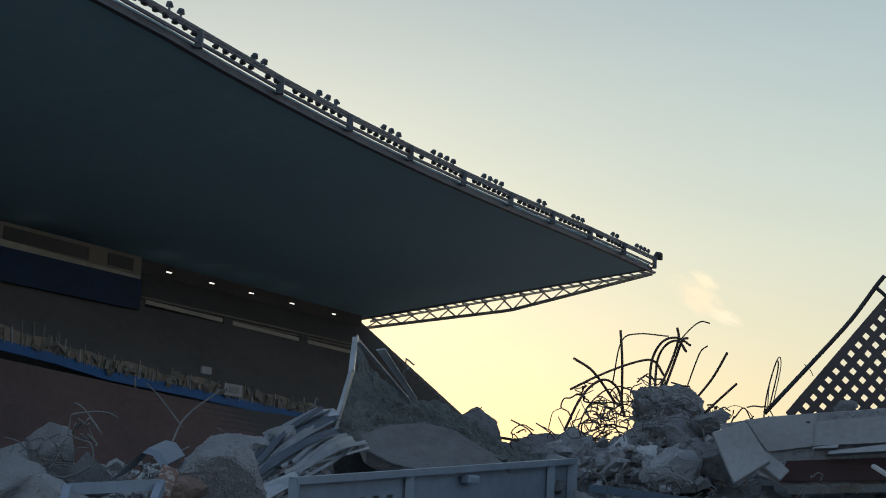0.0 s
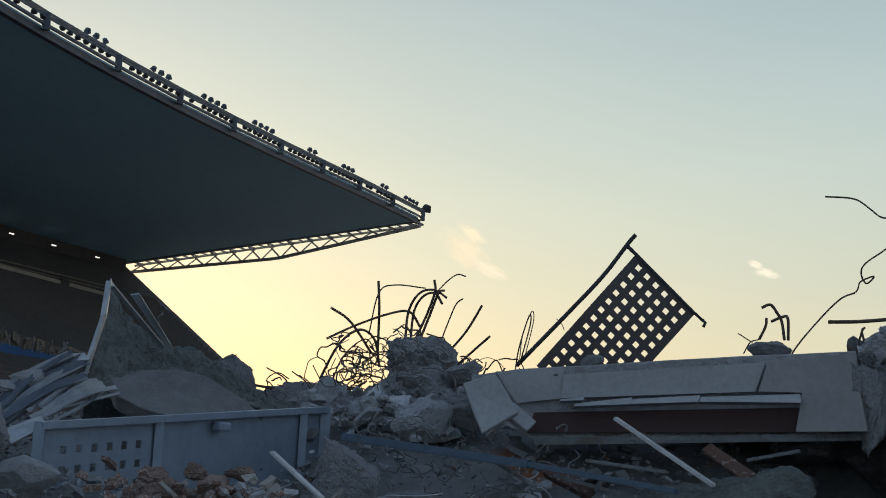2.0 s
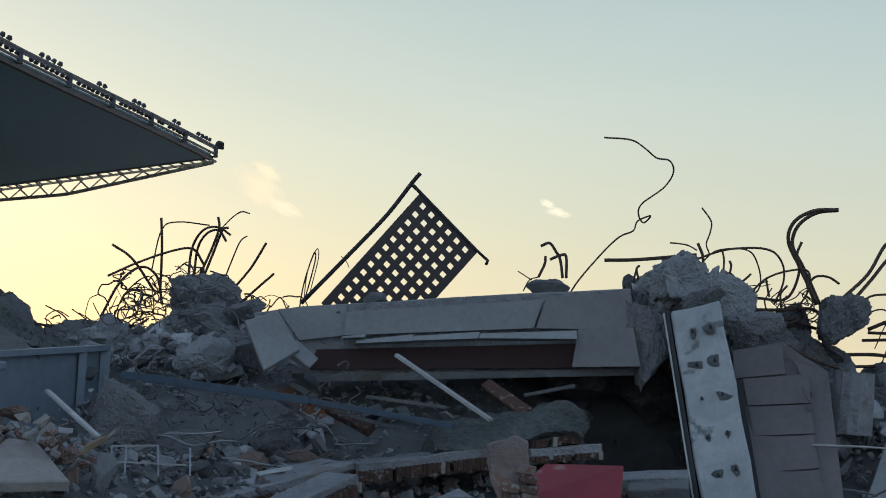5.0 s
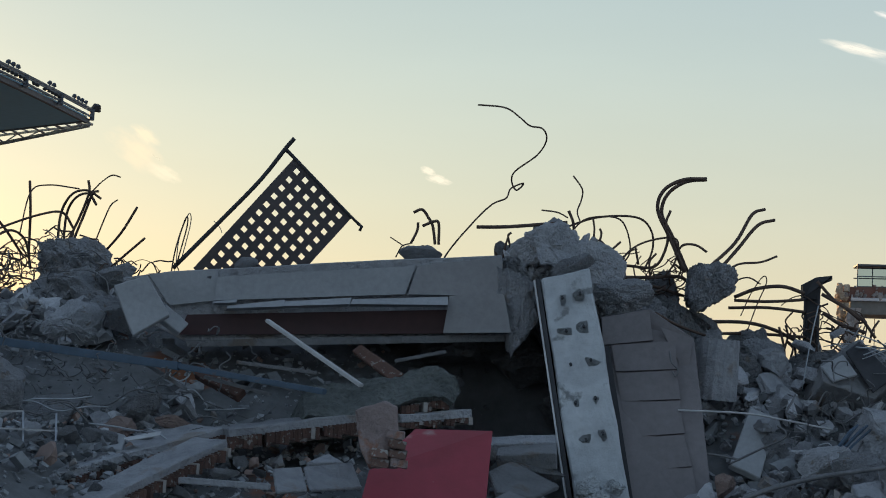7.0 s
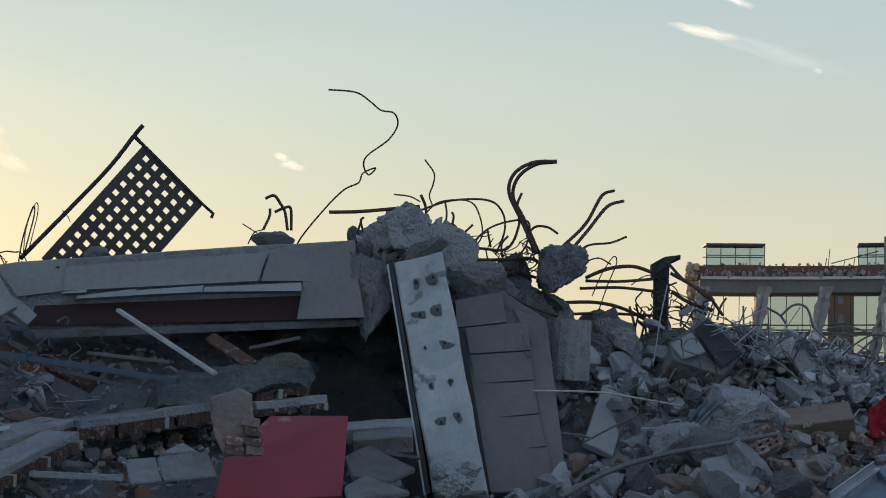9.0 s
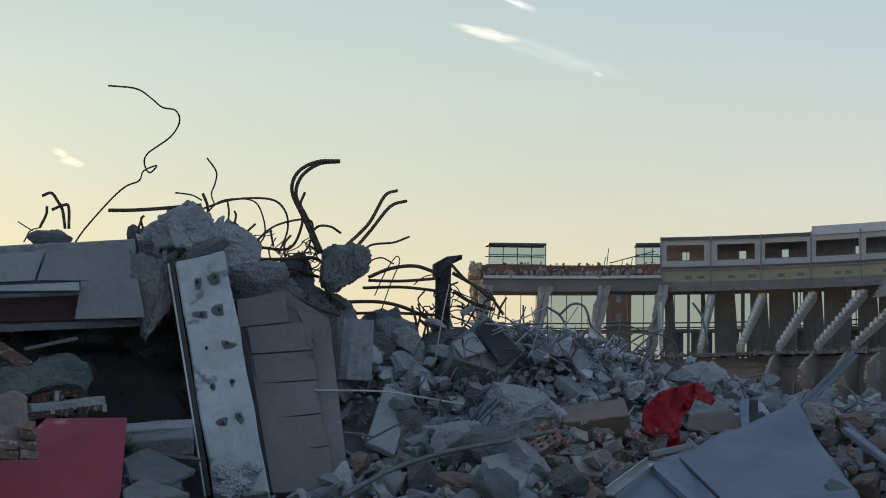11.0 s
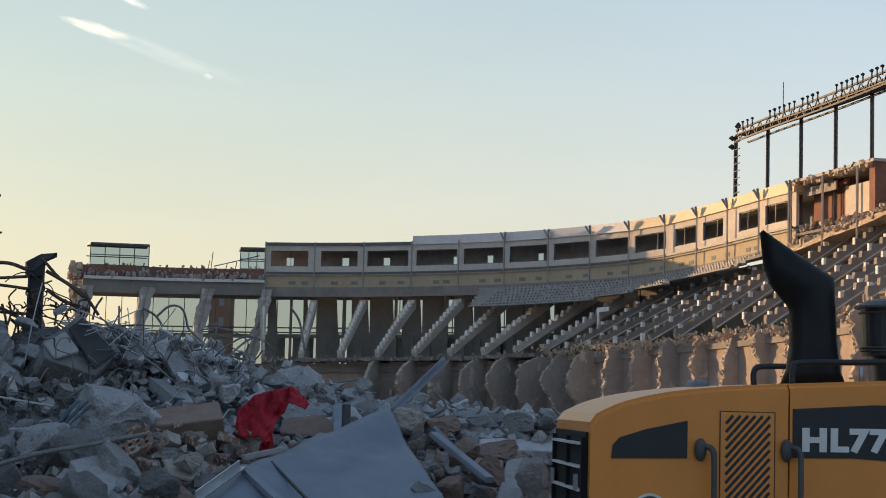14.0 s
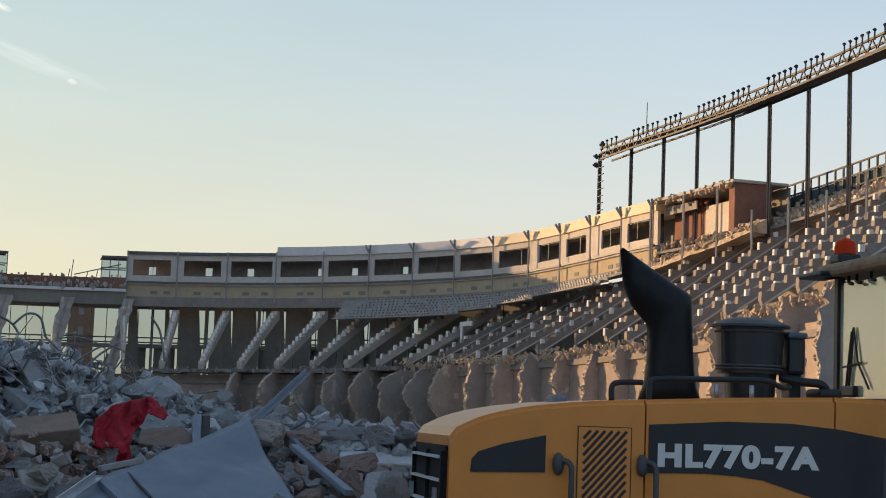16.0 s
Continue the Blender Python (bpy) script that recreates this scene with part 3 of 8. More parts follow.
def raker(k, length, first, gap):
    """A straight sloping beam with step notches, and the pale seat blocks left standing on it."""
    slope = pitch(k)
    top = 13.4 + dip(k) + 13 * (slope - 0.52) + lift(k)
    bm = bmesh.new()
    w = (0.42 if k < 7 else 0.27) / BAY
    start = -0.6 if k < 10 else -2.6 - set_back(k)
    run = 0.95
    n = int((length - start) / run)
    line = []
    for s in range(n):
        i = start + s * run
        line += [(i, top - i * slope), (i + run * 0.96, top - i * slope - 0.08)]
    end = start + n * run
    line.append((end, top - end * slope))
    under = [(end - 0.15, top - end * slope - 0.5), (start, top - start * slope - 1.0)]
    loop = line + under
    a = [bm.verts.new(on_stand(k - w, i, z)) for i, z in loop]
    b = [bm.verts.new(on_stand(k + w, i, z)) for i, z in loop]
    bm.faces.new(a)
    bm.faces.new(b[::-1])
    for i in range(len(a)):
        j = (i + 1) % len(a)
        bm.faces.new((a[i], b[i], b[j], a[j]))
    bmesh.ops.recalc_face_normals(bm, faces=bm.faces)
    # from bay 9 on, the side shade is in the raker's colour
    beam_ob = part("raker", bm, far_concrete if k < 9 else far_raker_shade, curved)
    # pale strip added to draw the light along the raker's lower edge
    if k >= 7:
        bm = bmesh.new()
        g = w * 1.25
        ends = [(start, top - start * slope), (end - 0.2, top - (end - 0.2) * slope)]
        vs = [[bm.verts.new(on_stand(k + e * g, i, z + d)) for e, d in ((-1, -0.55), (1, -0.55), (1, -0.4), (-1, -0.4))] for i, z in ends]
        for n in range(4):
            bm.faces.new((vs[0][n], vs[1][n], vs[1][(n + 1) % 4], vs[0][(n + 1) % 4]))
        bm.faces.new(vs[0][::-1])
        bm.faces.new(vs[1])
        part("lit_lower_edge", bm, far_wall, beam_ob)
    i = first
    while i < length - 0.4:
        if srng.random() < 0.93:
            h, d = srng.uniform(0.42, 0.55), srng.uniform(0.15, 0.19) / BAY
            part("seat_block", stand_block(bmesh.new(), k - d, k + d, i, i + 0.32, top - i * slope - 0.15, top - i * slope + h), far_block, beam_ob, "pale concrete seat support" if i == first else "")
        i += gap


def fin(k, inner, seed, top, bulge):
    """A radial wall under the terraces, broken off along a ragged edge."""
    bm, w = bmesh.new(), 0.28 / BAY
    rng = random.Random(seed)
    loop = [(-3.0, -1.0), (-3.0, top - 0.2)]
    n = 22
    edge = []
    for s in range(n + 1):
        t = s / n
        z = top * (1 - t) - 1.0 * t
        i = inner + bulge * math.sin(math.pi * min(1, t * 1.25) ** 0.8) + 0.65 * noise.noise(Vector((seed * 3.7, t * 4, 0))) + 0.4 * noise.noise(Vector((seed * 1.7, t * 19, 4))) + rng.uniform(-0.12, 0.12) + 0.8 * t * t
        edge.append((i, z))
    loop += [(inner * 0.55, top)] + edge
    a = [bm.verts.new(on_stand(k - w, i, z)) for i, z in loop]
    b = [bm.verts.new(on_stand(k + w, i, z)) for i, z in loop]
    bm.faces.new(a)
    bm.faces.new(b[::-1])
    for i in range(len(a)):
        j = (i + 1) % len(a)
        bm.faces.new((a[i], b[i], b[j], a[j]))
    bmesh.ops.recalc_face_normals(bm, faces=bm.faces)
    wall = part("fin_wall", bm, far_fin, curved)
    bm = bmesh.new()
    for (i, z), (i2, z2) in zip(edge, edge[1:]):
        for _ in range(2):
            t = rng.random()
            p = on_stand(k + rng.uniform(-w, w), i + (i2 - i) * t, z + (z2 - z) * t)
            bmesh.ops.create_cube(bm, size=1, matrix=Matrix.LocRotScale(p, Euler((rng.random() * 3, rng.random() * 3, rng.random() * 3)), (rng.uniform(0.1, 0.26), rng.uniform(0.08, 0.2), rng.uniform(0.08, 0.2))))
    tagged(part("broken_edge", bm, far_broken_sun, wall), "ragged broken concrete edge", kind="stuff")


for k in range(23):
    if k < 9:
        raker(k, 13.0, 1.0 if k < 5 else 0.6, 1.02)
    else:
        raker(k, 13.4 if k < 14 else 12.4, -2.2 - set_back(k), 1.5)
    if k > 2:
        fin(k + 0.02, 14.2 if k < 8 else 13.6 if k < 14 else 12.8, k + 1, 6.4 + lift(k), 2.6 if k < 9 else max(0.5, 2.6 - 0.5 * (k - 8)))
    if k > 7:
        # strip of broken slab along the foot of the rakers, the last sun in its colour
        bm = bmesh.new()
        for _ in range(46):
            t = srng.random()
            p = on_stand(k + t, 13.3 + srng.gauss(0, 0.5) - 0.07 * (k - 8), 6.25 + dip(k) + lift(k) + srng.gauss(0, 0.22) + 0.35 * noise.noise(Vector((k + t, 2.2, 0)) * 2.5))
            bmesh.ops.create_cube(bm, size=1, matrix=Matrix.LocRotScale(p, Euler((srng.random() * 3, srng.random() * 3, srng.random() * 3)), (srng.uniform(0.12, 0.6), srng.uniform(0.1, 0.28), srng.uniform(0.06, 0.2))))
        tagged(part("broken_slab", bm, far_broken_sun, curved), "broken concrete along the foot of the rakers", kind="stuff")
bm = stand_block(bmesh.new(), 8.25, 8.32, 6.0, 6.2, 9.6, 11.9)
stand_block(bm, 8.32, 8.62, 6.0, 6.2, 11.4, 11.9)
part("white_frame", bm, far_white, curved)

# ledge half-way down, its broken lip
for k in range(0, 8):
    bm = bmesh.new()
    a = k
    while a < k + 0.99:
        b = min(k + 1, a + srng.uniform(0.12, 0.4))
        if srng.random() < 0.85:
            stand_block(bm, a, b, 8.0, srng.uniform(12.9, 14.7), 6.45 + srng.uniform(-0.12, 0.05), 6.8)
        a = b
    part("ledge", bm, far_beam, curved)
    bm = bmesh.new()
    for _ in range(14):
        p = on_stand(k + srng.random(), 14.6 + srng.uniform(-0.3, 0.3), 6.75 + srng.uniform(-0.35, 0.15))
        bmesh.ops.create_cube(bm, size=1, matrix=Matrix.LocRotScale(p, Euler((srng.random() * 3, srng.random() * 3, 1)), (srng.uniform(0.1, 0.6), 0.2, srng.uniform(0.08, 0.2))))
    lip = part("ledge_lip", bm, far_beam, curved, "crumbling brick lip of the ledge")
    tagged(lip, kind="stuff")

# walls of the rooms under the terraces, their piers and beams
for k in range(0, 22):
    room = part("low_wall", stand_block(bmesh.new(), k, k + 1, 11.8, 12.2, -1, 6.2), low_brick, curved)
    part("wall_beam", stand_block(bmesh.new(), k, k + 1, 12.2, 12.5, 5.2, 5.7), far_beam, room)
    for c in (0.35, 0.7):
        if k < 9 and srng.random() < 0.6:
            part("wall_stub", stand_block(bmesh.new(), k + c, k + c + srng.uniform(0.05, 0.12), 12.2, 12.6, -1, srng.uniform(2.5, 5.2)), far_fin, room)

# terraces that still hang under the gallery
for k in range(5, 22):
    rows = {5: 7, 6: 7, 7: 7, 8: 6, 9: 5, 10: 4, 11: 4}.get(k, 2)
    k0 = k if k > 5 else 4.5
    for s in range(rows):
        z = 15.35 - s * 0.4
        bm = stand_block(bmesh.new(), k0 + 0.04 * s * (k == 5), k + 1, s * 0.9, s * 0.9 + 0.96, z - 0.16, z, on_upper)
        stand_block(bm, k0 + 0.04 * s * (k == 5), k + 1, s * 0.9 + 0.06, s * 0.9 + 0.16, z, z + 0.3, on_upper)
        part("terrace_step", bm, far_terrace, curved, "concrete terrace step that still hangs under the gallery")

verts, faces = [], []
for k in range(5, 12):
    for s in range({5: 7, 6: 7, 7: 7, 8: 6, 9: 5, 10: 4, 11: 4}[k]):
        z = 15.35 - s * 0.4
        for c in range(11):
            k0 = k + (c + 0.25 + 0.1 * srng.random()) / 11
            if srng.random() < 0.85 and k0 > 4.6 + 0.04 * s:
                n = len(verts)
                verts += [tuple(on_stand(k0 + dk, s * 0.9 + di, z + dz)) for dk in (0, 0.045) for di in (0.5, 0.85) for dz in (0.0, 0.17)]
                faces += [tuple(n + i for i in q) for q in ((0, 1, 3, 2), (4, 6, 7, 5), (0, 4, 5, 1), (2, 3, 7, 6), (0, 2, 6, 4), (1, 5, 7, 3))]
me = bpy.data.meshes.new("seat_stub")
me.from_pydata(verts, [], faces)
me.materials.append(far_post)
stubs = new("seat_stub", me)
stubs.parent = curved
tagged(stubs, "pale seat stubs on the hanging terraces", kind="stuff")

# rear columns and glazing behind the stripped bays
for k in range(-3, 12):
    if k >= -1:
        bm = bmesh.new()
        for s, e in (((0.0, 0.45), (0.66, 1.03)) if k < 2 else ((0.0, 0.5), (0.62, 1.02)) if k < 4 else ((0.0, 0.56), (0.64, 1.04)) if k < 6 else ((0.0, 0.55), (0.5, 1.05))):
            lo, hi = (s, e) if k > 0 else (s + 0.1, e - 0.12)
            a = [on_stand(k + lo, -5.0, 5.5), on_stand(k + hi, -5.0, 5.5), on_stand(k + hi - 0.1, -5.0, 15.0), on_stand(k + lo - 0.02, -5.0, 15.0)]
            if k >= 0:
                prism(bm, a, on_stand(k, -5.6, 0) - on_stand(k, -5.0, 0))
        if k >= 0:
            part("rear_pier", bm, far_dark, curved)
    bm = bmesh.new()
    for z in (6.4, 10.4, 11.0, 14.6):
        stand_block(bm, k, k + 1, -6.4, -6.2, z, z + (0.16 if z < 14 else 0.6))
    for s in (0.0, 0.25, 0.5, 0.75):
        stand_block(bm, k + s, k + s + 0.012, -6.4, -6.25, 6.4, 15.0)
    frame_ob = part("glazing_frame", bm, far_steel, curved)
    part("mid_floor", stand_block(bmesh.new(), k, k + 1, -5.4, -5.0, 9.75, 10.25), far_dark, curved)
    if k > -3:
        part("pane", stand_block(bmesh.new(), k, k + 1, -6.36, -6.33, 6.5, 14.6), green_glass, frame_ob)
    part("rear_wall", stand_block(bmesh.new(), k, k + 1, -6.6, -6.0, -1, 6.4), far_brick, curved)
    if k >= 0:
        # dark back panels added low down, so these bays look shaded inside
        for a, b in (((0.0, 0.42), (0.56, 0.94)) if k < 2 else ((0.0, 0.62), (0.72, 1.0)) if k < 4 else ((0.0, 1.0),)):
            part("dark_back_panel", stand_block(bmesh.new(), k + a, k + b, -5.95, -5.8, 6.4, 10.0), backdrop_dark, curved)
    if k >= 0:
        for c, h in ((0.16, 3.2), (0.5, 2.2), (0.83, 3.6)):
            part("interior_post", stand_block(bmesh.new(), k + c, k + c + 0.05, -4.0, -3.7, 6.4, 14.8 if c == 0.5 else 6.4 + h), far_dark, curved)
# backdrop added behind the rakers; its colour stands for the bays' shade
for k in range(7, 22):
    part("rear_backdrop", stand_block(bmesh.new(), k, k + 1, -6.0, -5.6, 6.4 if k < 12 else -1, 16 if k < 11 else 17.2 if k < 13 else 18.0, on_upper), backdrop_dark if k < 9 else backdrop_brown, curved)

# stripped end: leaning columns, brick remains, glass boxes on the top slab
for k in (-3, -2, -1, 0):
    bm, rings = bmesh.new(), []
    for s in range(24):
        t = s / 23
        d = 0.105 - 0.02 * t + 0.05 * noise.noise(Vector((k * 3.1, t * 11, 0)))
        kk, i, z = k + 0.07 - 0.33 * t, 0.5 + 3.6 * t, 15.4 - 10.5 * t
        j = 0.4 * noise.noise(Vector((k * 2.3, t * 13, 5)))
        rings.append([bm.verts.new(on_stand(kk + a * d, i + b, z)) for a, b in ((-1, -0.7), (1, -0.7), (1, 0.7 + j), (0.1, 0.85 + j), (0, 0.6), (-0.5, 0.8 + j), (-1, 0.7 + j))])
    for r, q in zip(rings, rings[1:]):
        for n in range(7):
            bm.faces.new((r[n], q[n], q[(n + 1) % 7], r[(n + 1) % 7]))
    bm.faces.new(rings[0])
    bm.faces.new(rings[-1][::-1])
    bmesh.ops.recalc_face_normals(bm, faces=bm.faces)
    part("end_column", bm, far_fin, curved)
for k in (-3, -2, -1):
    bm = stand_block(bmesh.new(), k - (0.12 if k < -2 else 0), k + 1, -5, 0.4, 16.3, 17.9)
    part("brick_band", bm, far_brick, curved, "broken brick parapet band")
    part("slab_edge", stand_block(bmesh.new(), k, k + 1, 0.4, 1.0, 16.25, 16.6), far_white, curved)
    bm = bmesh.new()
    for _ in range(46):
        p = on_stand(k + srng.uniform(-0.15, 1), srng.uniform(-0.3, 0.9), srng.choice((16.7, 17.2, 17.9)) + srng.uniform(-0.2, 0.3))
        bmesh.ops.create_cube(bm, size=1, matrix=Matrix.LocRotScale(p, Euler((srng.random() * 3, srng.random() * 3, 1)), (srng.uniform(0.1, 0.5), 0.25, srng.uniform(0.08, 0.22))))
    tagged(part("broken_edge", bm, low_brick, curved), "chipped brickwork along the band", kind="stuff")
    bm = bmesh.new()
    for _ in range(34):
        q = srng.uniform(0.12, 0.4)
        p = on_stand(k + srng.uniform(-0.12, 1), srng.uniform(0.45, 0.95), 16.65 + abs(srng.gauss(0, 0.3)))
        bmesh.ops.create_icosphere(bm, subdivisions=1, radius=1, matrix=Matrix.LocRotScale(p, Euler((srng.random() * 3, srng.random() * 3, 1)), (q * 1.6, q, q * 0.7)))
    tagged(part("slab_debris", bm, far_fin, curved), "pale broken mortar heaped along the slab's edge", kind="stuff")
bm = bmesh.new()
for _ in range(40):
    p = on_stand(-3.1 + srng.uniform(-0.1, 0.05), srng.uniform(-1, 0.8), srng.uniform(12.5, 18))
    bmesh.ops.create_cube(bm, size=1, matrix=Matrix.LocRotScale(p, Euler((srng.random() * 3, srng.random() * 3, 1)), (srng.uniform(0.3, 1.2), 0.5, srng.uniform(0.3, 0.8))))
tagged(part("broken_end", bm, far_broken_sun, curved), "crumbling end of the top slab", kind="stuff")
for k0, k1 in ((-2.9, -1.92), (-0.42, 0.0)):
    bm = bmesh.new()
    for z in (17.9, 19.1, 20.3):
        stand_block(bm, k0, k1, 0.0, 0.1, z, z + 0.12)
        stand_block(bm, k0, k1, -3.0, -2.9, z, z + 0.12)
    n = 4 if k1 < -0.5 else 3
    for s in range(n + 1):
        k = k0 + (k1 - k0) * s / n * 0.985
        stand_block(bm, k, k + 0.014, 0.0, 0.1, 17.9, 20.3)
    f = part("glass_box_frame", bm, far_steel, curved)
    part("pane", stand_block(bmesh.new(), k0, k1, 0.02, 0.05, 18.0, 20.2), green_glass, f)
    part("box_roof", stand_block(bmesh.new(), k0, k1, -3.2, 0.3, 20.4, 20.6), far_steel, f)
for kk, z in ((-0.95, 18.9), (-0.9, 20.0), (-0.66, 18.5), (-0.5, 18.8)):
    part("stray_bar", bar(bmesh.new(), on_stand(kk, 0, 17.6), on_stand(kk + 0.03, 0, z), 0.1), far_steel, curved)
part("stray_bar", bar(bmesh.new(), on_stand(-0.85, 0, 18.2), on_stand(-0.1, 0, 19.6), 0.12), far_steel, curved)

# open end: roof slab, thin posts, brick rooms, sunlit ledge and its railing
part("open_roof", stand_block(bmesh.new(), 13, 15.4, -5, 0.6, 21.6, 21.85), far_concrete, curved)
bm = bmesh.new()
for _ in range(50):
    p = on_stand(srng.uniform(13, 15.4), 0.55 + srng.uniform(-0.2, 0.15), 21.55 + srng.uniform(-0.35, 0.3))
    bmesh.ops.create_cube(bm, size=1, matrix=Matrix.LocRotScale(p, Euler((srng.random() * 3, srng.random() * 3, 1)), (srng.uniform(0.1, 0.5), 0.2, srng.uniform(0.1, 0.5))))
tagged(part("roof_rag", bm, far_broken_sun, curved), "ragged broken edge of the open roof", kind="stuff")
part("brick_room", stand_block(bmesh.new(), 13, 13.98, -2.2, -1.9, 15.8, 21.5), far_brick, curved)
part("brick_room", stand_block(bmesh.new(), 15.2, 15.36, -3.4, 0.3, 17.4, 21.6), far_brick, curved)
part("white_partition", stand_block(bmesh.new(), 14.02, 15.2, -1.7, -1.5, 17.9, 20.6), far_wall, curved)
part("room_floor", stand_block(bmesh.new(), 13, 15.3, -4.8, 0.2, 16.6, 16.85), far_beam, curved)
part("hanging_panel", stand_block(bmesh.new(), 13.05, 13.95, -0.9, -0.75, 20.4, 21.2), room_dark, curved)
bm = bmesh.new()
for _ in range(26):
    p = on_stand(srng.uniform(13.05, 15.2), srng.uniform(-1.2, 0.4), 16.95 + srng.uniform(0, 0.5))
    bmesh.ops.create_cube(bm, size=1, matrix=Matrix.LocRotScale(p, Euler((srng.random() * 3, srng.random() * 3, srng.random() * 3)), (srng.uniform(0.2, 1.2), srng.uniform(0.1, 0.4), srng.uniform(0.1, 0.4))))
tagged(part("room_debris", bm, far_broken_sun, curved), "debris on the floor of the opened rooms", kind="stuff")
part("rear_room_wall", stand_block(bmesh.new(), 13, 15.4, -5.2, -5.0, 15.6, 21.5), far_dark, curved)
for k in range(13, 23):
    part("thin_post", bar(bmesh.new(), on_stand(k, 0.8, 13.5), on_stand(k, 0.8, 21.5 if k < 16 else 18.6), 0.17), far_post, curved)
    part("top_ledge", stand_bank(bmesh.new(), k, k + 1, ((0.7, 14.9), (0.75, 15.25), (-0.8, 16.0), (-1.8, 17.0), (-3.2, 17.6), (-3.5, 14.9)), on_upper), far_broken_sun, curved)
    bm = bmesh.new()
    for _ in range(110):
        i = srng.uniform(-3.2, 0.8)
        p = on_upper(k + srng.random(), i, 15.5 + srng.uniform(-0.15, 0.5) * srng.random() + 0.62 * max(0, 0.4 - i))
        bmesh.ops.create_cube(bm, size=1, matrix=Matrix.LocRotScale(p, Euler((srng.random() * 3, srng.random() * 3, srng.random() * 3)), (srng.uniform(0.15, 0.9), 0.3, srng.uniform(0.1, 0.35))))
    tagged(part("ledge_debris", bm, far_broken_sun, curved), "sunlit debris on the upper ledge", kind="stuff")
for k in range(14, 23):
    bm = bmesh.new()
    for z in (18.0, 19.0, 20.0):
        stand_block(bm, k, k + 1, -3.4, -3.25, z, z + 0.14, on_upper)
    for s in range(6):
        stand_block(bm, k + s / 6, k + s / 6 + 0.02, -3.4, -3.25, 16.2, 20.0, on_upper)
    part("steel_frame", bm, gantry_steel, curved)
    part("frame_screen", stand_block(bmesh.new(), k, k + 1, -3.6, -3.45, 15.8, 19.0, on_upper), fence_blue, curved)
    bm = bmesh.new()
    for _ in range(5):
        a, b = srng.random(), srng.uniform(-0.4, 0.4)
        bar(bm, on_upper(k + a, srng.uniform(-3, -1), 16 + srng.random()), on_upper(k + a + b, srng.uniform(-3, -1), 16.5 + 1.6 * srng.random()), 0.12)
    tagged(part("bent_bars", bm, far_steel, curved), "bent bars left on the upper ledge", kind="stuff")

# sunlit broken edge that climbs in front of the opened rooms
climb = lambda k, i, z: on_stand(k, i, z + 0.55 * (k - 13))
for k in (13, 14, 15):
    part("front_ledge", stand_bank(bmesh.new(), k, k + 1, ((0.85, 15.0), (0.8, 15.4), (0.1, 15.8), (-0.5, 16.4), (-0.7, 15.0)), climb), far_broken_sun, curved)
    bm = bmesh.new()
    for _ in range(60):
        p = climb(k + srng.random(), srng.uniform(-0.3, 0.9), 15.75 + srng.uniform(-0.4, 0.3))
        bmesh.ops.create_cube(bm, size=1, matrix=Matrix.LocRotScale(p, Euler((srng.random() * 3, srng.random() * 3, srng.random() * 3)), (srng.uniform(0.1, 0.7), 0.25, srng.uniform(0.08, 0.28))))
    tagged(part("ledge_debris", bm, far_broken_sun, curved), "sunlit debris on the broken edge", kind="stuff")

# floodlight gantry on masts
gantry = thing("floodlight_gantry", label="long steel floodlight gantry on tall thin masts above the stand", category="gantry")


def on_gantry(k, i, z):
    return on_stand(k, i, z + 0.1 * (k - 11))


def lamp_head(bm, at, size, tilt):
    m = Matrix.LocRotScale(at, Euler((tilt, 0.2, srng.uniform(-0.6, 0.6))), (size, size * 0.7, size * 0.8))
    bmesh.ops.create_cone(bm, cap_ends=True, segments=8, radius1=0.62, radius2=0.4, depth=0.9, matrix=m)


for k in range(11, 24):
    bm = bmesh.new()
    kk = 10.7 + (k - 11) + 0.004 * (k - 11) ** 2
    for dk, di in ((-0.028, 0), (0.028, 0), (0, 0.12)):
        bar(bm, on_gantry(kk + dk, -1.5 + di, 15), on_gantry(kk + dk, -1.5 + di, 28.9), 0.13)
    for s in range(16):
        bar(bm, on_gantry(kk - 0.03, -1.5, 20 + s * 0.55), on_gantry(kk + 0.03, -1.5, 20.5 + s * 0.55), 0.08)
    part("mast", bm, gantry_steel, gantry)
for k in range(11, 22):
    bm = bmesh.new()
    for i, z in ((-1.6, 27.8), (-0.2, 27.8), (-1.6, 28.9), (-0.2, 28.9)):
        bar(bm, on_gantry(k + 0.05, i, z), on_gantry(k + 1.05, i, z), 0.17)
    for s in range(8):
        z0, z1 = (27.8, 28.9) if s % 2 else (28.9, 27.8)
        bar(bm, on_gantry(k + 0.05 + s / 8, -0.2, z0), on_gantry(k + 0.05 + (s + 1) / 8, -0.2, z1), 0.1)
    stand_block(bm, k + 0.05, k + 1.05, -1.7, -0.1, 28.38, 28.5)
    part("truss", bm, gantry_steel, gantry)
    for s in range(4 if k % 2 else 6):
        bm = bmesh.new()
        at = on_gantry(k + 0.14 + s * 0.15, -0.1, 29.45)
        lamp_head(bm, at, 0.33, 0.9)
        bar(bm, at, at - Vector((0, 0, 0.8)), 0.1)
        part("floodlight", bm, lamp_black, gantry)
bm = bmesh.new()
for s in range(11):
    bar(bm, on_gantry(10.78, -1.0, 20.5 + s * 0.75), on_gantry(10.95, -1.0, 20.5 + s * 0.75), 0.09)
bar(bm, on_gantry(10.78, -1.0, 20), on_gantry(10.78, -1.0, 28.4), 0.09)
part("ladder", bm, gantry_steel, gantry)
for dz in (27.7, 28.6, 29.6):
    bm = bmesh.new()
    lamp_head(bm, on_gantry(10.7 + 0.2 * (dz > 29), -1.0, dz), 0.6, 0.7)
    part("floodlight", bm, lamp_black, gantry)
